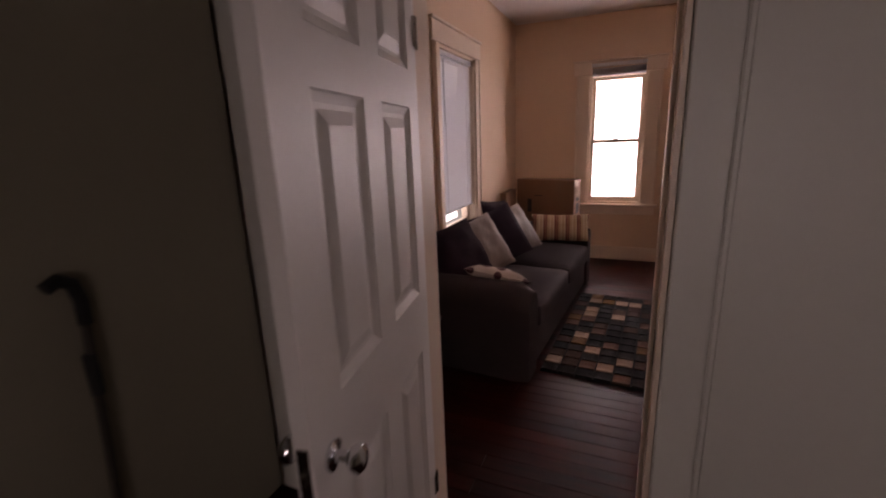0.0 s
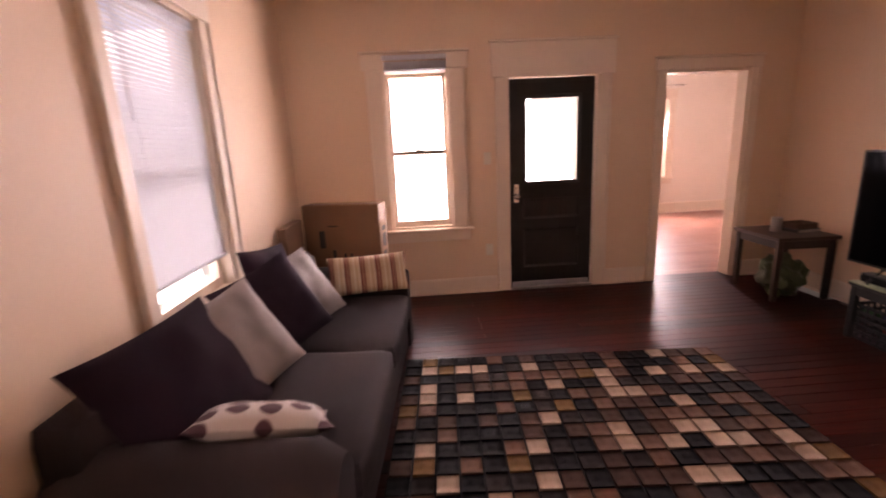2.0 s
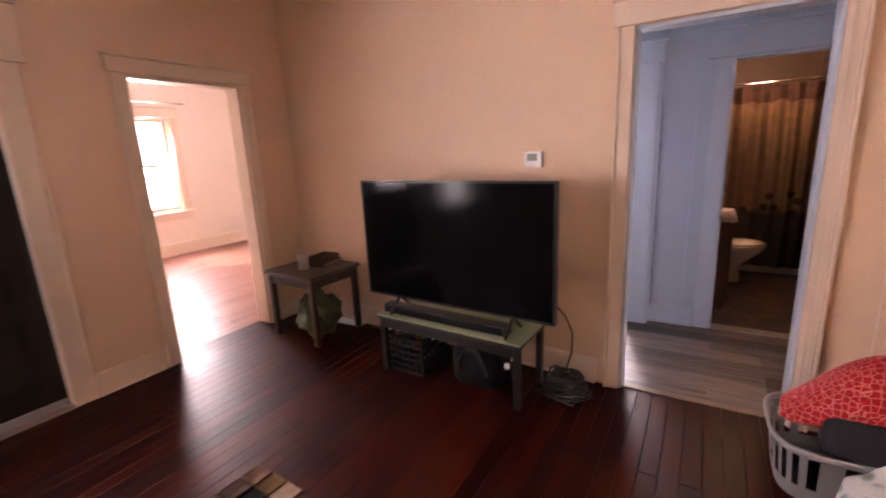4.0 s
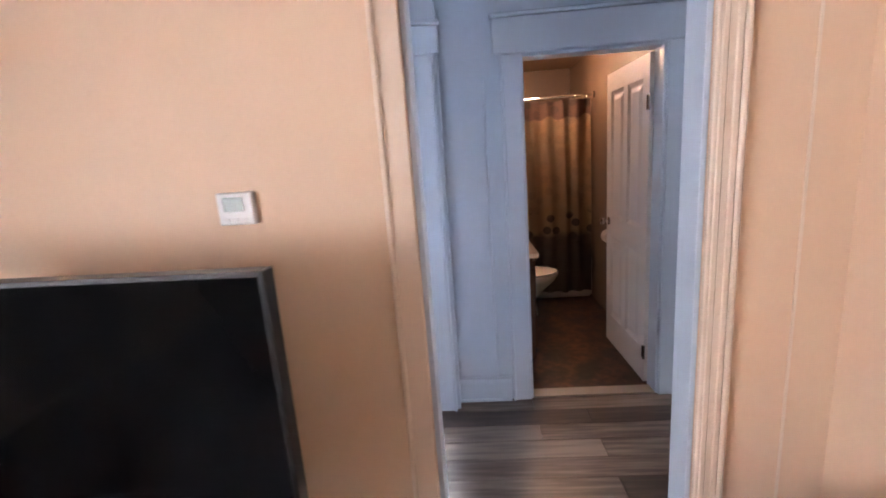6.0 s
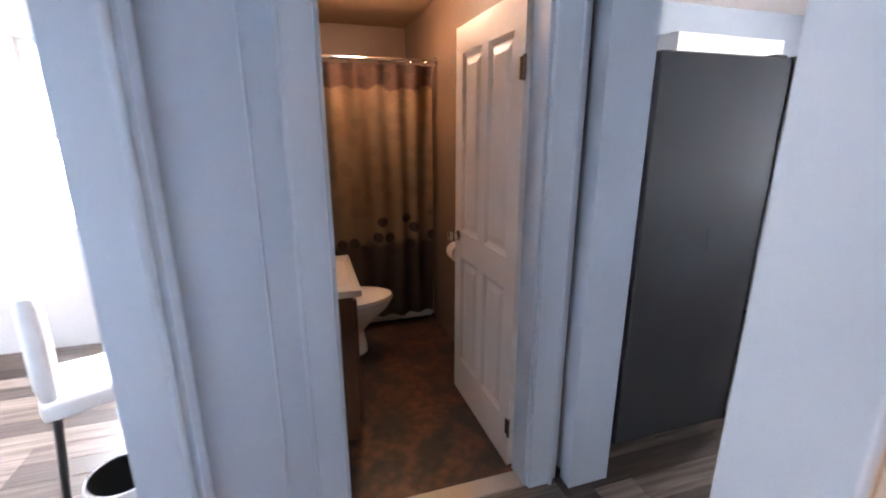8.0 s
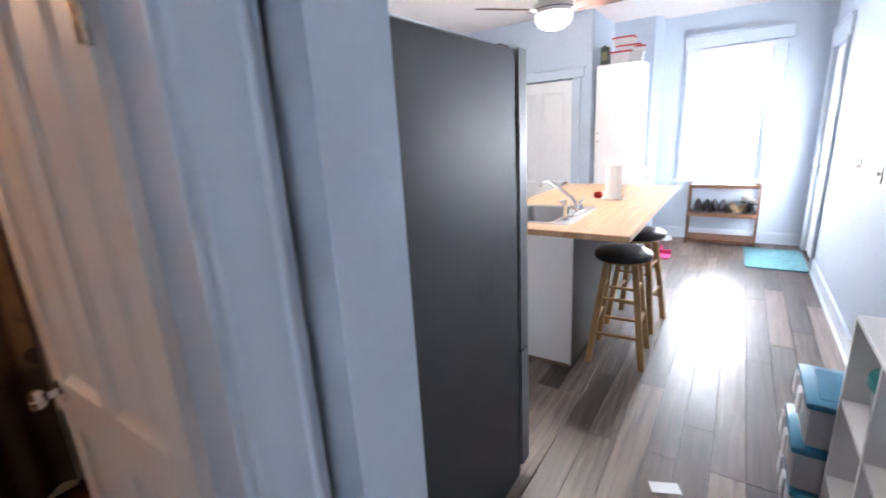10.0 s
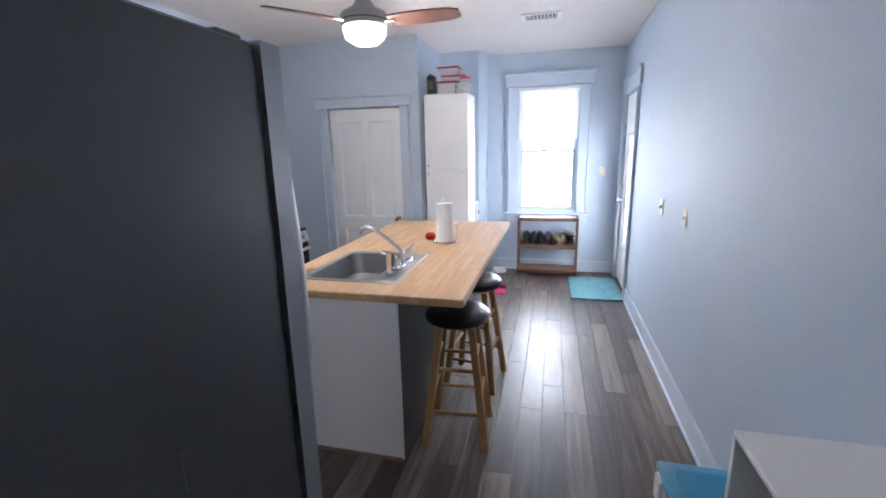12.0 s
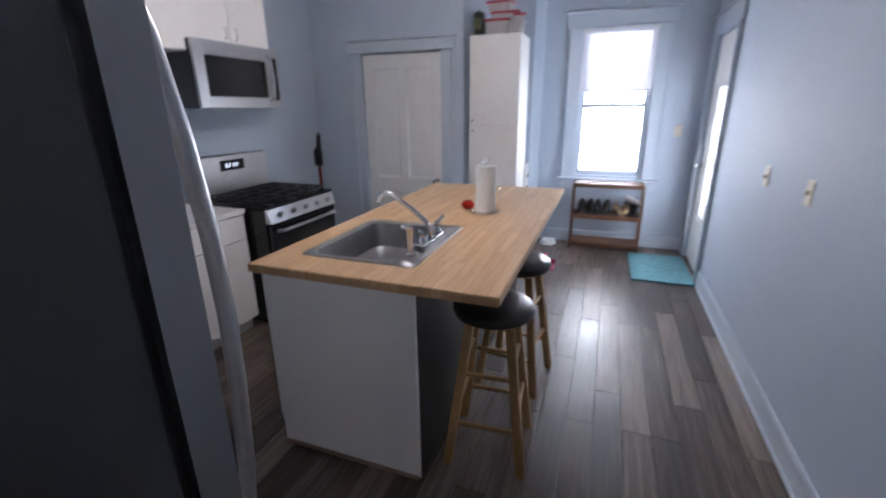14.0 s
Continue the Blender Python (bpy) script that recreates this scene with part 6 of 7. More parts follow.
bm_tube(bm, [(-0.001, 0.115, 0.05), (-0.04, 0.115, 0.08), (-0.045, 0.115, 0.2), (-0.04, 0.115, 0.34), (-0.001, 0.115, 0.37)], 0.011, 8)
part("handle", bm, STEEL, mw, smooth=True)
uc = thing("wall_cabinet", "white wall cabinet above the microwave", "cabinet", (6.94, -2.0, 1.982))
box_part("body", (0.02, 0.0, 0.0), (0.358, 0.76, 0.40), LAMINATE, uc, 0.003)
for y0 in (0.003, 0.382):
    dd = box_part("door", (0.0, y0, 0.004), (0.0195, y0 + 0.375, 0.396), LAMINATE, uc, 0.003)
    bm = bmesh.new()
    yy = y0 + (0.33 if y0 < 0.1 else 0.045)
    bm_tube(bm, [(-0.001, yy, 0.03), (-0.022, yy, 0.036), (-0.022, yy, 0.10), (-0.001, yy, 0.106)], 0.004, 8)
    part("handle", bm, STEEL, dd, smooth=True)

uc = thing("wall_cabinet", "bright white wall cabinet beside the microwave", "cabinet", (6.92, -1.236, 1.90))
box_part("body", (0.02, 0.0, 0.0), (0.378, 0.60, 0.482), LAMINATE, uc, 0.003)
for y0 in (0.003, 0.302):
    dd = box_part("door", (0.0, y0, 0.004), (0.0195, y0 + 0.295, 0.478), LAMINATE, uc, 0.003)
    bm = bmesh.new()
    yy = y0 + (0.25 if y0 < 0.1 else 0.045)
    bm_tube(bm, [(-0.001, yy, 0.03), (-0.022, yy, 0.036), (-0.022, yy, 0.10), (-0.001, yy, 0.106)], 0.004, 8)
    part("handle", bm, STEEL, dd, smooth=True)
ob = thing("charger", "white plug with a drooping white cord in the outlet", "charger", (7.3, -1.12, 1.306))
box_part("plug", (-0.05, -0.022, -0.02), (-0.011, 0.022, 0.022), WHITE, ob, 0.006, seg=2)
bm = bmesh.new()
bm_tube(bm, [(-0.05, 0, 0.0), (-0.09, -0.02, 0.0), (-0.11, -0.04, -0.06), (-0.10, -0.05, -0.16), (-0.12, -0.08, -0.28), (-0.15, -0.10, -0.385)], 0.005, 8)
part("cord", bm, WHITE, ob, smooth=True)

# stick vacuum in the corner
ob = thing("stick_vacuum", "dark red and black stick vacuum standing in the corner", "vacuum", (7.20, -2.90, 0))
bm = bmesh.new()
bm_rod(bm, (-0.02, 0.05, 0.08), (0.05, -0.02, 0.98), 0.018)
part("tube", bm, mat("metallic_dark_red", (0.18, 0.015, 0.015), 0.3, 0.3), ob, "dark red tube", smooth=True)
bm = bmesh.new()
bm_lathe(bm, [(0.03, 0.98), (0.045, 1.0), (0.045, 1.12), (0.035, 1.16), (0.015, 1.17)], 16, (0.052, -0.02, 0))
part("motor", bm, BLACK, ob, smooth=True)
bm = bmesh.new()
bm_tube(bm, [(0.05, -0.02, 1.15), (0.03, 0.0, 1.25), (-0.01, 0.04, 1.31), (-0.05, 0.08, 1.30), (-0.05, 0.08, 1.2), (0.0, 0.03, 1.10)], 0.014, 8)
part("grip", bm, BLACK, ob, smooth=True)
box_part("floor_head", (-0.13, -0.01, 0.0), (0.08, 0.11, 0.075), BLACK, ob, 0.015, seg=2)

# pantry cabinet and what stands on it
pc = thing("pantry_cabinet", "tall narrow white pantry cabinet in a niche", "cabinet", (5.19, -3.52, 0))
box_part("body", (0.0, 0.0, 0.0), (0.47, 0.39, 2.16), LAMINATE, pc, 0.003)
for z0, z1, hz in ((0.09, 1.385, 1.34), (1.392, 2.155, 1.43)):
    dd = box_part("door", (0.002, 0.3905, z0), (0.468, 0.41, z1), LAMINATE, pc, 0.003)
    bm = bmesh.new()
    bm_lathe(bm, [(0.006, 0.4105), (0.006, 0.422), (0.014, 0.428), (0.012, 0.436), (0.002, 0.438)], 12, (0.43, 0, hz), "y")
    part("knob", bm, STEEL, dd, smooth=True)
FROST = mat("cloudy_plastic", (0.50, 0.50, 0.52), 0.35, var=0.08, scale=10)
REDLID = mat("red_plastic_lid", (0.42, 0.02, 0.035), 0.35, var=0.06)


def food_box(label, x, y, z, sx, sy, sz, lid=REDLID, turn=0):
    ob = thing("food_container", label, "container", (x, y, z), turn, "containers on the pantry")
    bm = bmesh.new()
    bm_box(bm, (-sx / 2, -sy / 2, 0), (sx / 2, sy / 2, sz - 0.016), 0.012, 2)
    for v in bm.verts:
        k = 0.88 + 0.12 * v.co.z / sz
        v.co.x *= k
        v.co.y *= k
    part("tub", bm, FROST, ob, smooth=True)
    bm = bmesh.new()
    bm_box(bm, (-sx / 2 - 0.006, -sy / 2 - 0.006, sz - 0.0158), (sx / 2 + 0.006, sy / 2 + 0.006, sz), 0.005, 2)
    part("lid", bm, lid, ob, "red snap lid", smooth=True)


food_box("cloudy container with a red lid on the pantry", 5.43, -3.24, 2.161, 0.21, 0.16, 0.125)
food_box("shallow container with a clear lid on the pantry", 5.27, -3.24, 2.161, 0.12, 0.15, 0.05, FROST)
food_box("small container stacked on the pantry", 5.26, -3.25, 2.212, 0.12, 0.14, 0.055, FROST)
food_box("low container with a red lid, stacked", 5.36, -3.25, 2.288, 0.24, 0.16, 0.055, REDLID, 4)
food_box("wide red-lidded container on top of the pile", 5.41, -3.25, 2.345, 0.22, 0.15, 0.085, REDLID, -3)
food_box("tilted container with a red rim beside the pile", 5.24, -3.22, 2.269, 0.10, 0.10, 0.05, REDLID, 12)
ob = thing("oil_tin", "tall dark green oil tin on the pantry", "tin", (5.595, -3.22, 2.161))
box_part("body", (-0.042, -0.055, 0), (0.042, 0.055, 0.19), mat("dark_green_tin", (0.012, 0.02, 0.014), 0.35, var=0.2), ob, 0.008)
box_part("label", (-0.03, 0.0552, 0.05), (0.03, 0.056, 0.14), mat("tin_label", (0.10, 0.11, 0.05), 0.5), ob, 0)
bm = bmesh.new()
bm_lathe(bm, [(0.014, 0.1905), (0.014, 0.21), (0.004, 0.212)], 12, (0.015, 0, 0))
part("cap", bm, BLACK, ob)

ob = thing("step_ladder", "folded white step ladder with black feet beside the pantry", "ladder", (5.135, -3.40, 0))
for y in (0.0, 0.10):
    bm = bmesh.new()
    bm_tube(bm, [(0.0, y, 0.02), (0.0, y + 0.01, 0.6), (0.0, y + 0.02, 0.98), (0.0, y + 0.045, 1.02), (0.0, y + 0.07, 0.98), (0.0, y + 0.085, 0.5), (0.0, y + 0.095, 0.02)], 0.010, 8)
    part("rail", bm, WHITE, ob, smooth=True)
    bm = bmesh.new()
    bm_lathe(bm, [(0.016, 0.0), (0.016, 0.05), (0.011, 0.055)], 12, (0, y, 0))
    part("foot", bm, BLACK, ob)
for z in (0.9, 0.78):
    bm = bmesh.new()
    bm_lathe(bm, [(0.022, -0.014), (0.024, 0.0), (0.022, 0.014)], 14, (0, 0.03, z), "x")
    part("joint", bm, BLACK, ob, smooth=True)
for z in (0.28, 0.53):
    box_part("tread", (-0.016, 0.012, z), (-0.0105, 0.085, z + 0.2), WHITE, ob, 0.002)

# shoe rack under the window
RACKW = plank_mat("reddish_brown_rack_wood", ((0.06, 0.026, 0.014), (0.11, 0.05, 0.027), (0.15, 0.075, 0.043)), "x", 0.45)
rk = thing("shoe_rack", "brown wooden shoe rack below the kitchen window", "shoe rack", (3.99, -4.27, 0))
for x in (0.0, 0.72):
    for y in (0.0, 0.245):
        box_part("post", (x, y, 0), (x + 0.02, y + 0.025, 0.745), RACKW, rk, 0.002)
for z in (0.07, 0.385, 0.73):
    for y in ((0.002, 0.096, 0.19) if z < 0.7 else (0.0, 0.094, 0.188)):
        box_part("slat", (0.0205, y + 0.0, z), (0.7195, y + 0.08, z + 0.014), RACKW, rk, 0.002)
for z in (0.03, 0.35, 0.70):
    box_part("rail", (0.0205, 0.255, z), (0.7195, 0.27, z + 0.035), RACKW, rk, 0.002)


def shoe(label, x, y, z, turn, mt, low=0.0):
    ob = thing("shoe", label, "shoe", (x, y, z), turn, "shoes on the rack")
    bm = bmesh.new()
    rings = []
    for i in range(11):
        u = i / 10
        w = 0.036 * (0.75 + 0.5 * math.sin(math.pi * min(1, u * 0.9 + 0.12)))
        if i in (0, 10):
            w *= 0.55
        hgt = (0.085 - low) * (1 - u) ** 0.7 + 0.042
        rings.append([bm.verts.new((w * math.cos(2 * math.pi * k / 14), -0.125 + 0.25 * u, 0.014 + hgt / 2 + hgt / 2 * math.sin(2 * math.pi * k / 14))) for k in range(14)])
    for a, b in zip(rings, rings[1:]):
        for k in range(14):
            bm.faces.new((a[k], a[(k + 1) % 14], b[(k + 1) % 14], b[k]))
    bm.faces.new(rings[0])
    bm.faces.new(rings[-1][::-1])
    part("upper", bm, mt, ob, smooth=True)
    bm = bmesh.new()
    bm_box(bm, (-0.04, -0.128, 0), (0.04, 0.128, 0.016), 0.007, 2)
    part("sole", bm, BLACK, ob)


LEATHER = mat("black_leather", (0.012, 0.011, 0.011), 0.35, var=0.2, scale=20)
TANL = mat("tan_leather", (0.28, 0.19, 0.11), 0.55, var=0.15, scale=20)
for k, x in enumerate((4.62, 4.535, 4.44, 4.36)):
    shoe("black leather shoe on the middle shelf", x, -4.13, 0.4, (4, -3, 6, -5)[k], LEATHER)
for k, x in enumerate((4.245, 4.165)):
    shoe("tan low sandal on the middle shelf", x, -4.13, 0.4, (12, -8)[k], TANL, 0.04)
shoe("dark sneaker at the end of the shelf", 4.075, -4.13, 0.4, 5, LEATHER, 0.02)
shoe("white sneaker sole up on the tan sandals", 4.09, -4.15, 0.505, 30, mat("white_canvas", (0.5, 0.48, 0.46), 0.8), 0.06)

# mat by the back door
MATM = fabric("turquoise_mat_cloth", (0.17, 0.36, 0.40), scale=30, var=0.25, weave=120)
ob = thing("door_mat", "pale turquoise door mat at the back door", "mat", (3.565, -3.98, 0), 1)
bm = bmesh.new()
bm_box(bm, (0, 0, 0.0005), (0.53, 0.82, 0.014))
bmesh.ops.subdivide_edges(bm, edges=bm.edges[:], cuts=10, use_grid_fill=True)
for v in bm.verts:
    if v.co.z > 0.01:
        v.co.z += 0.003 * noise.noise(v.co * 9)
part("woven_top", bm, MATM, ob, smooth=True)
box_part("hem", (-0.004, -0.004, 0.0004), (0.534, 0.006, 0.012), mat("dark_teal_hem", (0.03, 0.14, 0.17), 0.8), ob, 0.002)
box_part("hem", (-0.004, 0.814, 0.0004), (0.534, 0.824, 0.012), mat("dark_teal_edge", (0.03, 0.14, 0.17), 0.8), ob, 0.002)

ob = thing("pet_bowl", "white pet bowl on the floor by the wall", "bowl", (4.97, -4.10, 0))
bm = bmesh.new()
bm_lathe(bm, [(0.09, 0.0), (0.095, 0.01), (0.075, 0.045), (0.068, 0.042), (0.05, 0.012), (0.002, 0.01)], 24)
part("bowl", bm, WHITE, ob, smooth=True)
ob = thing("pink_dustpan", "bright pink dustpan on the floor beyond the stools", "dustpan", (4.90, -3.25, 0))
PINK = mat("bright_pink_plastic", (0.55, 0.02, 0.14), 0.4)
bm = bmesh.new()
bm_box(bm, (-0.10, -0.09, 0.0), (0.10, 0.09, 0.012), 0.003)
bm_box(bm, (-0.10, -0.10, 0.012), (0.10, -0.088, 0.06), 0.003)
part("pan", bm, PINK, ob)
bm = bmesh.new()
bm_rod(bm, (0, -0.095, 0.04), (0.02, -0.24, 0.06), 0.012, 0.015)
part("handle", bm, PINK, ob)

# cube shelf along the blue wall
cs = thing("cube_shelf", "white laminate cube shelf against the blue wall", "shelf", (3.555, 0.42, 0))
L, DP, H = 1.0, 0.32, 0.92
box_part("top", (0, 0, H - 0.016), (DP, L, H), LAMINATE, cs, 0.002)
box_part("bottom", (0, 0, 0.0), (DP, L, 0.016), LAMINATE, cs, 0.002)
box_part("back", (0, 0.0165, 0.0165), (0.004, L - 0.0165, H - 0.0165), LAMINATE, cs, 0)
for y in (0.0, 0.328, 0.656, L - 0.016):
    box_part("upright", (0.0045 if 0 < y < 0.9 else 0, y, 0.0165), (DP, y + 0.016, H - 0.0165), LAMINATE, cs, 0.001)
for z in (0.31, 0.61):
    for y in (0.0165, 0.3445, 0.6725):
        box_part("shelf", (0.0045, y, z), (DP - 0.003, y + 0.311, z + 0.014), LAMINATE, cs, 0.001)
TEAL = mat("teal_plastic", (0.02, 0.25, 0.24), 0.3, var=0.06)
BLUEP = mat("blue_plastic", (0.015, 0.16, 0.27), 0.3, var=0.06)
ob = thing("round_tub", "round clear tub with a teal lid in the cube shelf", "container", (3.73, 0.585, 0.6245))
bm = bmesh.new()
bm_lathe(bm, [(0.09, 0.0), (0.10, 0.01), (0.115, 0.14), (0.11, 0.142)], 26)
part("tub", bm, FROST, ob, smooth=True)
bm = bmesh.new()
bm_lathe(bm, [(0.124, 0.138), (0.127, 0.145), (0.124, 0.162), (0.10, 0.168), (0.095, 0.162), (0.06, 0.160), (0.055, 0.166), (0.002, 0.166)], 30)
part("lid", bm, TEAL, ob, "teal round lid", smooth=True)
ob = thing("storage_jar", "pale jar with a teal lid in the cube shelf", "jar", (3.76, 0.90, 0.6245))
bm = bmesh.new()
bm_lathe(bm, [(0.055, 0.0), (0.06, 0.005), (0.06, 0.11), (0.05, 0.12)], 20)
part("jar", bm, FROST, ob, smooth=True)
bm = bmesh.new()
bm_lathe(bm, [(0.062, 0.1205), (0.062, 0.14), (0.002, 0.142)], 20)
part("lid", bm, TEAL, ob, smooth=True)
ob = thing("folded_towel", "folded white cloth in the cube shelf", "cloth", (3.74, 0.90, 0.3245))
soft_part("cloth", (-0.10, -0.11, 0), (0.11, 0.11, 0.12), 0.03, fabric("white_towel", (0.55, 0.54, 0.54)), ob)
ob = thing("red_folder", "dark red folder with a black spine on the shelf", "folder", (3.60, 1.02, 0.9205), -8)
box_part("cover", (0, 0, 0), (0.2, 0.29, 0.022), REDC, ob, 0.002)
box_part("spine", (-0.004, 0.0, 0.0), (-0.0002, 0.29, 0.023), BLACK, ob, 0)


def bin_box(label, z, dx):
    ob = thing("storage_box", label, "storage box", (3.585 + dx, 0.10, z), 0, "stacked storage boxes")
    bm = bmesh.new()
    bm_box(bm, (0, 0, 0), (0.36, 0.29, 0.155), 0.018, 2)
    part("tub", bm, FROST, ob, "cloudy plastic tub", smooth=True)
    bm = bmesh.new()
    bm_box(bm, (-0.012, -0.012, 0.1552), (0.372, 0.302, 0.185), 0.012, 2)
    bm_box(bm, (0.03, 0.03, 0.185), (0.33, 0.26, 0.189), 0.002)
    part("lid", bm, BLUEP, ob, "blue snap lid", smooth=True)
    for y in (0.07, 0.20):
        box_part("latch", (0.373, y - 0.03, 0.09), (0.385, y + 0.03, 0.18), LAMINATE, ob, 0.004, "white latch")
    box_part("latch", (0.13, 0.303, 0.09), (0.21, 0.314, 0.18), LAMINATE, ob, 0.004, "white latch")


for k in range(3):
    bin_box("cloudy storage box with a blue lid, stacked", 0.0005 + 0.1895 * k, (0.0, 0.015, -0.005, 0.01)[k])

# ceiling fan with its lit globe
fan = thing("ceiling_fan", "brushed nickel ceiling fan with brown blades and lit globe", "ceiling fan", (5.435, -1.13, 0.03))
NICK = mat("brushed_nickel", (0.50, 0.48, 0.45), 0.3, 1.0, var=0.05, scale=15)
bm = bmesh.new()
bm_lathe(bm, [(0.012, 2.44), (0.012, 2.65), (0.05, 2.66), (0.065, HK - 0.031)], 24)
part("downrod", bm, NICK, fan, smooth=True)
bm = bmesh.new()
bm_lathe(bm, [(0.016, 2.50), (0.03, 2.44), (0.075, 2.385), (0.125, 2.36), (0.142, 2.34), (0.142, 2.295), (0.135, 2.283), (0.128, 2.28)], 32)
part("motor_housing", bm, NICK, fan, smooth=True)
bm = bmesh.new()
bm_lathe(bm, [(0.1425, 2.312), (0.1445, 2.309), (0.1425, 2.306)], 32, cap=False)
part("trim_ring", bm, BLACK, fan)
bm = bmesh.new()
bm_lathe(bm, [(0.127, 2.279), (0.126, 2.25), (0.11, 2.215), (0.075, 2.192), (0.03, 2.183), (0.002, 2.182)], 32)
part("globe", bm, glowing("lit_opal_glass", (1.0, 0.97, 0.92), 4.5), fan, "lit white opal glass globe", smooth=True)
WALNUT = plank_mat("walnut_blade", ((0.05, 0.022, 0.015), (0.09, 0.042, 0.03), (0.12, 0.06, 0.042)), "x", 0.35)
for ang in (178, 50, -66):
    bm = bmesh.new()
    rows = []
    for i in range(9):
        u = i / 8
        r = 0.16 + 0.42 * u
        w = 0.035 + 0.032 * math.sin(math.pi * min(1, 0.2 + 0.62 * u))
        if i == 8:
            w *= 0.72
        rows.append([bm.verts.new((r, s * w, z - s * w * 0.22)) for s, z in ((-1, -0.004), (1, -0.004), (1, 0.004), (-1, 0.004))])
    for a, b in zip(rows, rows[1:]):
        for k in range(4):
            bm.faces.new((a[k], a[(k + 1) % 4], b[(k + 1) % 4], b[k]))
    bm.faces.new(rows[0])
    bm.faces.new(rows[-1][::-1])
    bl = part("blade", bm, WALNUT, fan, "walnut brown blade")
    bl.matrix_local = pose(0, 0, 2.305, 0, 0, ang)
    bm = bmesh.new()
    bm_box(bm, (0.12, -0.02, -0.012), (0.20, 0.02, -0.005), 0.003)
    part("blade_iron", bm, NICK, bl)

vent = thing("ceiling_vent", "white slatted ceiling vent", "vent", (4.47, -2.80, HK))
bm = bmesh.new()
for lo, hi in (((-0.17, -0.10, -0.012), (0.17, -0.075, -0.001)), ((-0.17, 0.075, -0.012), (0.17, 0.10, -0.001)), ((-0.17, -0.075, -0.012), (-0.14, 0.075, -0.001)), ((0.14, -0.075, -0.012), (0.17, 0.075, -0.001))):
    bm_box(bm, lo, hi, 0.002)
part("frame", bm, WHITE, vent)
for k in range(9):
    x = -0.128 + k * 0.032
    bm = bmesh.new()
    bm_box(bm, (x - 0.001, -0.075, -0.012), (x + 0.001, 0.075, -0.002))
    bmesh.ops.rotate(bm, verts=bm.verts[:], cent=(x, 0, -0.007), matrix=Matrix.Rotation(radians(35), 3, "Y"))
    part("slat", bm, WHITE, vent)
box_part("backing", (-0.14, -0.075, -0.0018), (0.14, 0.075, -0.0006), GREYC, vent, 0)
ob = thing("paper_scrap", "small scrap of white paper on the kitchen floor", "paper", (4.36, 0.40, 0.0015), 24)
box_part("sheet", (-0.06, -0.03, 0), (0.06, 0.03, 0.0012), WHITE, ob, 0)

# the kitchen plan's origin in the house
for ob in [o for o in bpy.data.objects if o not in before_kitchen and o.parent is None]:
    ob.location += Vector((-0.20, 0.12, 0))

# ---- bathroom ----
PORC = mat("white_porcelain", (0.70, 0.66, 0.60), 0.12, var=0.02, bump=0.0)
tl = thing("toilet", "white porcelain toilet with the lid down", "toilet", (6.10, 3.085, 0), 180)
bm = bmesh.new()
def toilet_ring(z, front, back, w):
    out = []
    for k in range(28):
        a = 2 * math.pi * k / 28
        c, s = math.cos(a), math.sin(a)
        out.append(bm.verts.new((w * c * (1 - 0.12 * max(0, s)), (back + front) / 2 + (front - back) / 2 * s, z)))
    return out
prof = [(0.0, 0.60, 0.20, 0.115), (0.03, 0.60, 0.20, 0.115), (0.16, 0.58, 0.20, 0.105), (0.24, 0.66, 0.18, 0.14), (0.33, 0.76, 0.16, 0.185), (0.375, 0.785, 0.16, 0.192), (0.385, 0.78, 0.165, 0.188)]
rings = [toilet_ring(*p) for p in prof]
for a, b in zip(rings, rings[1:]):
    for k in range(28):
        bm.faces.new((a[k], a[(k + 1) % 28], b[(k + 1) % 28], b[k]))
bm.faces.new(rings[0][::-1])
bm.faces.new(rings[-1])
part("bowl", bm, PORC, tl, smooth=True)
for nm, z0, z1, g in (("seat", 0.386, 0.402, 0.0), ("lid", 0.4025, 0.425, -0.006)):
    bm = bmesh.new()
    rings = [toilet_ring(z0, 0.79 + g, 0.20, 0.195 + g), toilet_ring(z1 - 0.006, 0.795 + g, 0.20, 0.198 + g), toilet_ring(z1, 0.775 + g, 0.21, 0.18 + g)]
    for a, b in zip(rings, rings[1:]):
        for k in range(28):
            bm.faces.new((a[k], a[(k + 1) % 28], b[(k + 1) % 28], b[k]))
    bm.faces.new(rings[0][::-1])
    bm.faces.new(rings[-1])
    part(nm, bm, PORC, tl, smooth=True)
tk = box_part("tank", (-0.21, -0.01, 0.386), (0.21, 0.18, 0.74), PORC, tl, 0.025, seg=3)
box_part("tank_lid", (-0.22, -0.015, 0.7405), (0.22, 0.19, 0.775), PORC, tl, 0.01, seg=2)
bm = bmesh.new()
bm_rod(bm, (0.15, 0.182, 0.68), (0.09, 0.20, 0.675), 0.007)
part("flush_lever", bm, CHROME, tk)

vn = thing("vanity", "brown bathroom vanity with a white moulded basin top", "vanity", (5.17, 2.62, 0))
BROWNW = plank_mat("brown_vanity_wood", ((0.10, 0.045, 0.02), (0.16, 0.075, 0.035)), "z", 0.4)
box_part("body", (0.0, 0.03, 0.0), (0.58, 0.49, 0.77), BROWNW, vn, 0.003)
for x in (0.01, 0.295):
    box_part("door", (x, 0.012, 0.08), (x + 0.275, 0.0295, 0.75), BROWNW, vn, 0.004)
bm = bmesh.new()
vn_o = [(-0.015, -0.01), (0.60, -0.01), (0.60, 0.495), (-0.015, 0.495)]
vn_t = [bm.verts.new((x, y, 0.805)) for x, y in vn_o]
vn_b = [bm.verts.new((x, y, 0.771)) for x, y in vn_o]
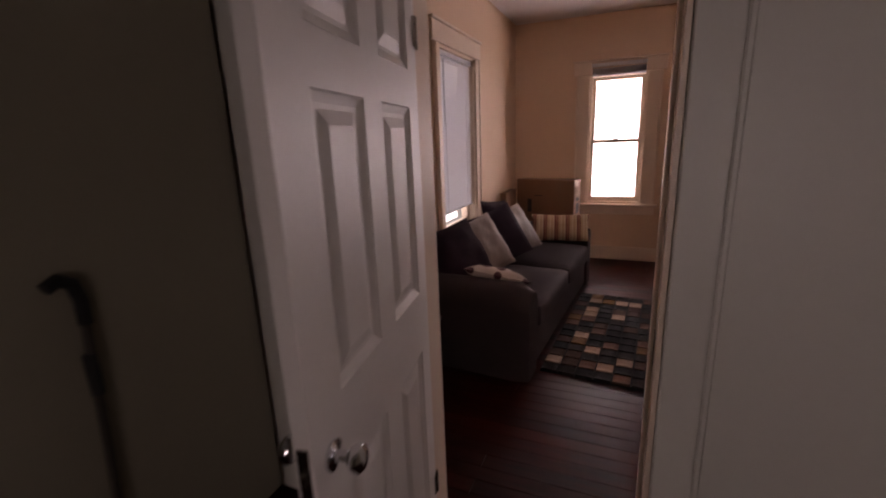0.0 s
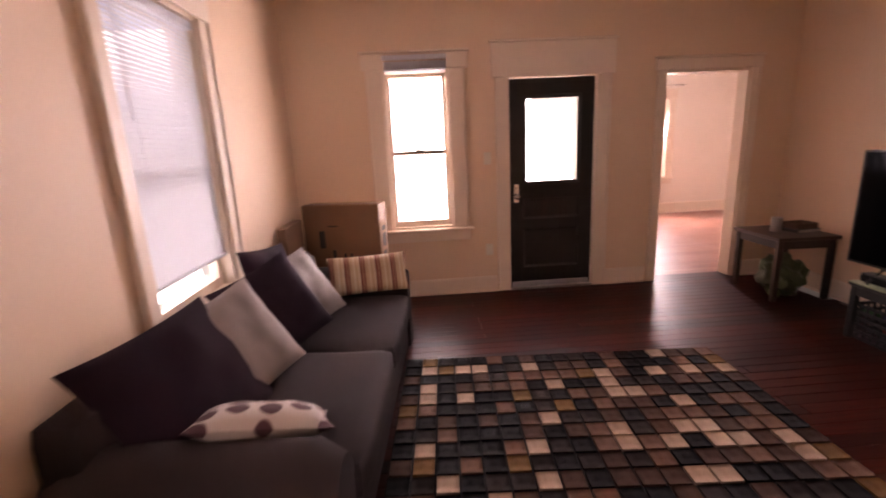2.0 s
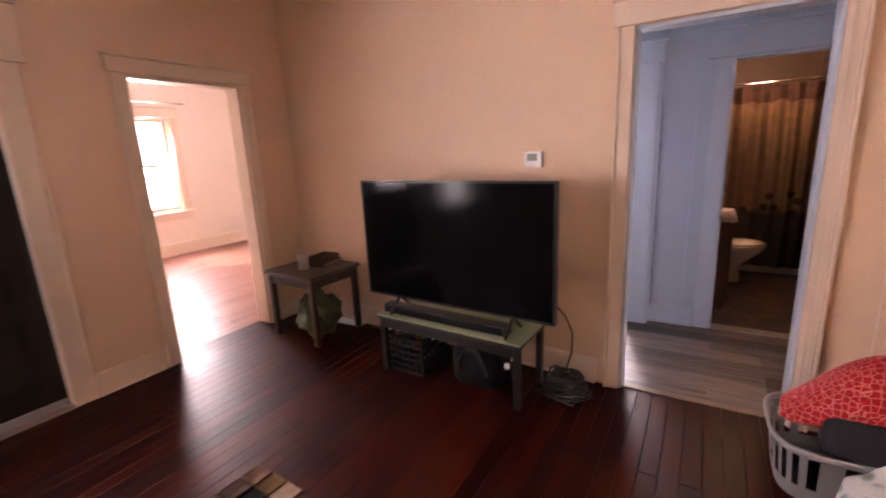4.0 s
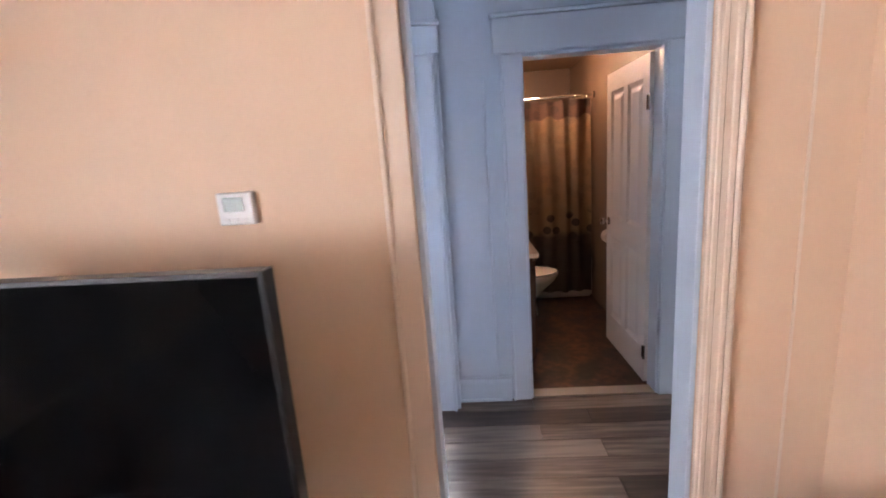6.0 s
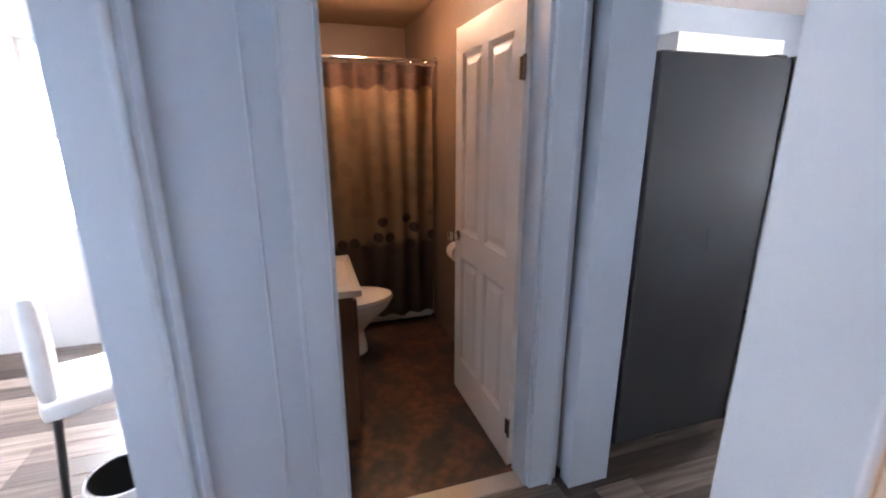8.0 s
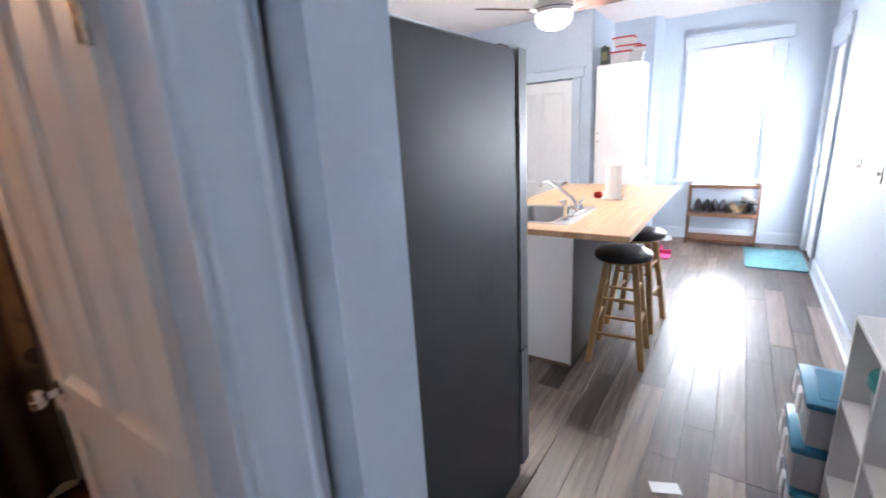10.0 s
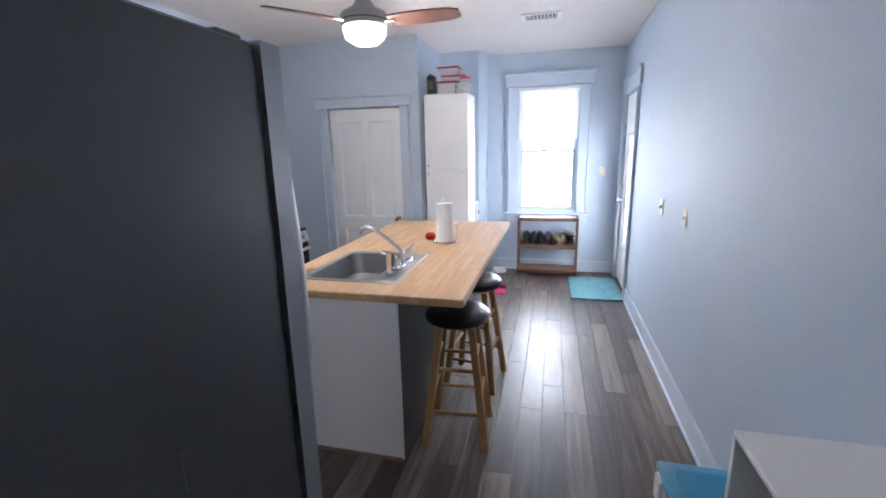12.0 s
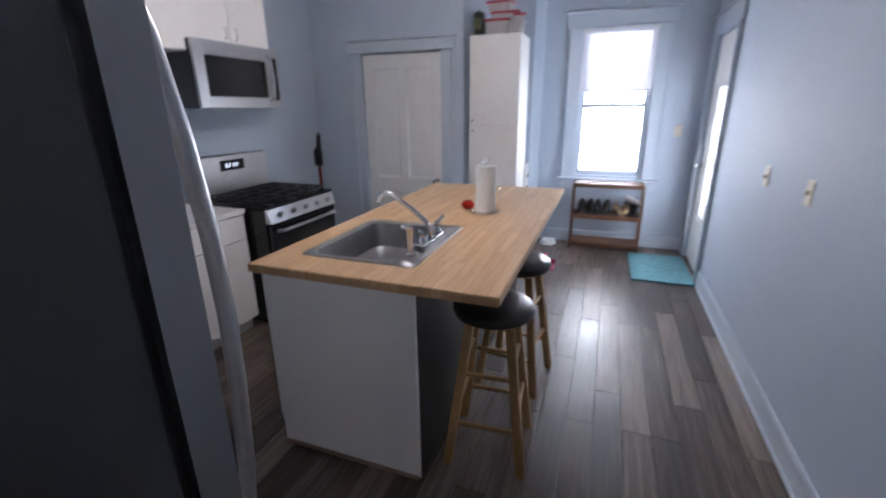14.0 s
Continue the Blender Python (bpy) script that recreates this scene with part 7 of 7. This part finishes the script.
for k in range(4):
    bm.faces.new((vn_b[k], vn_b[(k + 1) % 4], vn_t[(k + 1) % 4], vn_t[k]))
bm.faces.new(vn_b[::-1])
f = bm.faces.new(vn_t)
bmesh.ops.inset_region(bm, faces=[f], thickness=0.09, depth=0)
bmesh.ops.inset_region(bm, faces=[f], thickness=0.03, depth=-0.025)
bmesh.ops.bevel(bm, geom=[e for e in bm.edges if e.calc_length() > 0.3], offset=0.006, segments=2, affect="EDGES")
part("basin_top", bm, PORC, vn, "white moulded basin top")
bm = bmesh.new()
bm_tube(bm, [(0.29, 0.45, 0.806), (0.29, 0.45, 0.88), (0.29, 0.41, 0.92), (0.29, 0.34, 0.91)], 0.012, 10)
part("tap", bm, CHROME, vn, smooth=True)
ob = thing("hand_towel", "pale green towel hanging on the bathroom wall", "towel", (5.48, 3.195, 1.1))
soft_part("cloth", (-0.05, -0.06, -0.25), (0.07, -0.012, 0.1), 0.02, fabric("pale_green_towel", (0.22, 0.33, 0.24)), ob)
bm = bmesh.new()
bm_rod(bm, (-0.08, -0.03, 0.09), (0.10, -0.03, 0.09), 0.007)
bm_rod(bm, (-0.08, -0.03, 0.09), (-0.08, 0.004, 0.09), 0.007)
bm_rod(bm, (0.10, -0.03, 0.09), (0.10, 0.004, 0.09), 0.007)
part("rail", bm, CHROME, ob)

tub = thing("bathtub", "white bathtub behind the shower curtain", "bathtub", (6.52, 1.862, 0))
bm = bmesh.new()
bm_box(bm, (0, 0, 0), (0.86, 1.336, 0.42))
t_ = [f for f in bm.faces if f.normal.z > 0.9]
bmesh.ops.inset_region(bm, faces=t_, thickness=0.06, depth=0)
bmesh.ops.inset_region(bm, faces=t_, thickness=0.05, depth=-0.32)
bmesh.ops.bevel(bm, geom=bm.edges[:], offset=0.02, segments=2, affect="EDGES")
part("shell", bm, PORC, tub, smooth=True)

# printed shower curtain
CUR = bpy.data.materials.new("printed_shower_curtain")
CUR.use_nodes = True
_t = CUR.node_tree
_c, _s = _t.nodes.new("ShaderNodeTexCoord"), _t.nodes.new("ShaderNodeSeparateXYZ")
_t.links.new(_c.outputs["Object"], _s.inputs[0])
_wob = _t.nodes.new("ShaderNodeTexNoise")
_wob.inputs["Scale"].default_value = 9
_t.links.new(_c.outputs["Object"], _wob.inputs["Vector"])
_zz = _t.nodes.new("ShaderNodeMath")
_zz.operation = "MULTIPLY_ADD"
_zz.inputs[1].default_value = 0.10
_t.links.new(_wob.outputs["Fac"], _zz.inputs[0])
_t.links.new(_s.outputs[2], _zz.inputs[2])
_dv = _t.nodes.new("ShaderNodeMath")
_dv.operation = "MULTIPLY"
_dv.inputs[1].default_value = 0.5
_t.links.new(_zz.outputs[0], _dv.inputs[0])
_r = _t.nodes.new("ShaderNodeValToRGB")
_e = _r.color_ramp.elements
_e[0].position, _e[0].color = 0.0, (0.055, 0.042, 0.036, 1)
_e[1].position, _e[1].color = 1.0, (0.11, 0.06, 0.045, 1)
for p, c in ((0.24, (0.075, 0.055, 0.045)), (0.345, (0.10, 0.07, 0.052)), (0.375, (0.30, 0.20, 0.12)), (0.84, (0.38, 0.26, 0.16)), (0.905, (0.38, 0.25, 0.155)), (0.912, (0.12, 0.065, 0.048))):
    _k = _e.new(p)
    _k.color = (*c, 1)
_t.links.new(_dv.outputs[0], _r.inputs[0])
_map = _t.nodes.new("ShaderNodeMapping")
_map.inputs["Scale"].default_value = (1, 1.0, 0.75)
_v = _t.nodes.new("ShaderNodeTexVoronoi")
_v.inputs["Scale"].default_value = 7.5
_flat = _t.nodes.new("ShaderNodeCombineXYZ")
_t.links.new(_s.outputs[1], _flat.inputs[0])
_t.links.new(_s.outputs[2], _flat.inputs[1])
_v.voronoi_dimensions = "2D"
_t.links.new(_flat.outputs[0], _v.inputs["Vector"])
_lf = _t.nodes.new("ShaderNodeValToRGB")
_lf.color_ramp.elements[0].position, _lf.color_ramp.elements[0].color = 0.26, (1, 1, 1, 1)
_lf.color_ramp.elements[1].position, _lf.color_ramp.elements[1].color = 0.31, (0, 0, 0, 1)
_t.links.new(_v.outputs["Distance"], _lf.inputs[0])
_band = _t.nodes.new("ShaderNodeValToRGB")
_b = _band.color_ramp.elements
_b[0].position, _b[0].color = 0.30, (0.25, 0.25, 0.25, 1)
_b[1].position, _b[1].color = 0.95, (0.6, 0.6, 0.6, 1)
for p, c in ((0.36, 0.9), (0.44, 0.9), (0.47, 0.16), (0.88, 0.16)):
    _k = _b.new(p)
    _k.color = (c, c, c, 1)
_t.links.new(_dv.outputs[0], _band.inputs[0])
_mul = _t.nodes.new("ShaderNodeMath")
_mul.operation = "MULTIPLY"
_t.links.new(_lf.outputs[0], _mul.inputs[0])
_t.links.new(_band.outputs[0], _mul.inputs[1])
_mx = _t.nodes.new("ShaderNodeMix")
_mx.data_type = "RGBA"
_mx.inputs[7].default_value = (0.05, 0.035, 0.03, 1)
_t.links.new(_mul.outputs[0], _mx.inputs[0])
_t.links.new(_r.outputs[0], _mx.inputs[6])
_t.links.new(_mx.outputs[2], _t.nodes["Principled BSDF"].inputs["Base Color"])
_t.nodes["Principled BSDF"].inputs["Roughness"].default_value = 0.7
cu = thing("shower_curtain", "tan shower curtain with dark leaf borders", "curtain", (6.42, 1.90, 0.03))
bm = bmesh.new()
ny_, nz_ = 150, 26
g = []
for i in range(ny_ + 1):
    y = 1.27 * i / ny_
    col = []
    for j in range(nz_ + 1):
        z = 0.07 + 1.85 * j / nz_
        amp = 0.022 + 0.012 * noise.noise(Vector((y * 2, 0, z * 0.6)))
        x = amp * math.sin(y * 42 + 2.2 * noise.noise(Vector((y * 3, z * 0.5, 2)))) + 0.012 * math.sin(y * 17 + z)
        col.append(bm.verts.new((x, y, z)))
    g.append(col)
for i in range(ny_):
    for j in range(nz_):
        bm.faces.new((g[i][j], g[i + 1][j], g[i + 1][j + 1], g[i][j + 1]))
bmesh.ops.solidify(bm, geom=bm.faces[:], thickness=0.0015)
part("cloth", bm, CUR, cu, smooth=True)
for k in range(12):
    y = 0.05 + k * 0.106
    bm = bmesh.new()
    bm_tube(bm, [(0.02 * math.cos(2 * math.pi * q / 12), y, 1.938 + 0.024 * math.sin(2 * math.pi * q / 12)) for q in range(13)], 0.002, 5)
    part("ring", bm, CHROME, cu)
ob = thing("curtain_rod", "chrome shower curtain rod", "curtain rod", (6.42, 1.861, 1.98))
bm = bmesh.new()
bm_rod(bm, (0, 0.0, 0), (0, 1.338, 0), 0.0125, seg=14)
part("rod", bm, CHROME, ob, smooth=True)
for y in (0.001, 1.323):
    bm = bmesh.new()
    bm_lathe(bm, [(0.03, y), (0.03, y + 0.012)], 16, axis="y")
    part("flange", bm, CHROME, ob)
ob = thing("bath_light", "lit square bathroom ceiling light", "ceiling light", (6.20, 2.42, 2.39))
box_part("base", (-0.13, -0.13, -0.02), (0.13, 0.13, -0.001), WHITE, ob, 0.004)
box_part("diffuser", (-0.115, -0.115, -0.05), (0.115, 0.115, -0.0205), glowing("lit_bath_diffuser", (1.0, 0.86, 0.66), 9.0), ob, 0.012, "lit warm diffuser", 2)
ob = thing("toilet_paper", "roll of toilet paper on a wall holder", "toilet paper", (5.72, 1.862, 0.78))
bm = bmesh.new()
bm_lathe(bm, [(0.02, -0.05), (0.055, -0.05), (0.055, 0.05), (0.02, 0.05)], 22, (0, 0.085, 0), "x")
part("roll", bm, mat("toilet_paper_white", (0.7, 0.66, 0.6), 0.9), ob, smooth=True)
bm = bmesh.new()
bm_rod(bm, (-0.07, 0.001, 0), (-0.07, 0.085, 0), 0.006)
bm_rod(bm, (-0.07, 0.085, 0), (0.06, 0.085, 0), 0.006)
part("bracket", bm, CHROME, ob)

# ---- laundry room seen from the hall ----
ob = thing("high_chair", "white plastic child seat in the laundry room", "chair", (5.28, 3.72, 0), 25)
for x in (-0.20, 0.20):
    for y in (-0.20, 0.20):
        bm = bmesh.new()
        bm_rod(bm, (x, y, 0.0), (x * 0.8, y * 0.8, 0.45), 0.014)
        part("leg", bm, BLACK, ob)
soft_part("seat", (-0.2, -0.2, 0.45), (0.2, 0.2, 0.53), 0.03, WHITE, ob)
soft_part("backrest", (-0.2, 0.13, 0.531), (0.2, 0.2, 0.95), 0.03, WHITE, ob)
ob = thing("waste_bin", "black waste bin with a white liner rim", "bin", (4.93, 3.56, 0))
bm = bmesh.new()
bm_lathe(bm, [(0.10, 0.0), (0.105, 0.01), (0.125, 0.25), (0.12, 0.25), (0.10, 0.02), (0.002, 0.018)], 24)
part("body", bm, BLACK, ob, smooth=True)
bm = bmesh.new()
bm_lathe(bm, [(0.128, 0.22), (0.131, 0.235), (0.128, 0.257), (0.118, 0.257)], 24, cap=False)
part("liner", bm, WHITE, ob, "white bag rim", smooth=True)
bm = bmesh.new()
bm_lathe(bm, [(0.008, 0.0), (0.008, -0.004), (0.002, -0.005)], 12, (4.527, 3.29, 1.0), "x")
part("screw_hole", bm, BLACK, bpy.data.objects["door_trim_laundry"])

# ---- floor planks, laid one by one ----
def plank_mesh(name, lx, ly, material, bev=0.002):
    bm = bmesh.new()
    bm_box(bm, (0, 0, -0.012), (lx, ly, 0))
    top = [f for f in bm.faces if f.normal.z > 0.9]
    r = bmesh.ops.inset_region(bm, faces=top, thickness=bev, depth=0)
    for v in bm.verts:
        if v.co.z > -0.001 and (v.co.x < 1e-5 or v.co.x > lx - 1e-5 or v.co.y < 1e-5 or v.co.y > ly - 1e-5):
            v.co.z -= 0.002
    me = bpy.data.meshes.new(name)
    bmesh.ops.recalc_face_normals(bm, faces=bm.faces[:])
    bm.to_mesh(me)
    bm.free()
    me.materials.append(material)
    return me


def lay(me, x, y, parent, name="plank"):
    ob = new(name, me)
    ob.parent = parent
    ob.location = (x, y, 0)
    return ob


rng = random.Random(4)
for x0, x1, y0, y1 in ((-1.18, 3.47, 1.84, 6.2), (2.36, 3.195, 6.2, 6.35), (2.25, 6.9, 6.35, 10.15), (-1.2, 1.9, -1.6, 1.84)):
    w = 0.085
    n = max(1, int((y1 - y0) / w))
    w = (y1 - y0) / n
    cuts = {}
    for r in range(n):
        x = x0
        while x < x1 - 0.01:
            lx = rng.choice((1.55, 2.3, 3.1)) if x > x0 else rng.choice((0.8, 1.6, 2.4))
            if x + lx > x1 - 0.25:
                lx = x1 - x
            key = round(lx, 3)
            if key not in cuts:
                # planks beyond the north doorway take the copy with daylight in its colour
                cuts[key] = plank_mesh("plank", lx - 0.0015, w - 0.0015, WOOD_RED_LIT if y0 > 6.3 else WOOD_RED)
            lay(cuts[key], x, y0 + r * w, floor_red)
            x += lx
for x0, x1, y0, y1 in ((3.33, 7.1, -4.18, 1.72), (3.53, 4.645, 1.86, 5.3), (3.475, 3.53, 2.41, 3.235), (4.645, 6.8, 3.3, 5.2), (3.53, 4.645, 1.72, 1.86)):
    n = max(1, round((x1 - x0) / 0.135))
    w = (x1 - x0) / n
    cuts = {}
    for c in range(n):
        y = y0 + 0.0
        first = True
        while y < y1 - 0.01:
            ly = rng.choice((0.3, 0.6, 0.9)) if first else 1.2
            first = False
            if y + ly > y1 - 0.08:
                ly = y1 - y
            key = round(ly, 2)
            if key not in cuts:
                cuts[key] = plank_mesh("plank", w - 0.001, ly - 0.001, VINYL, 0.0012)
            lay(cuts[key], x0 + c * w, y, floor_kitchen)
            y += ly
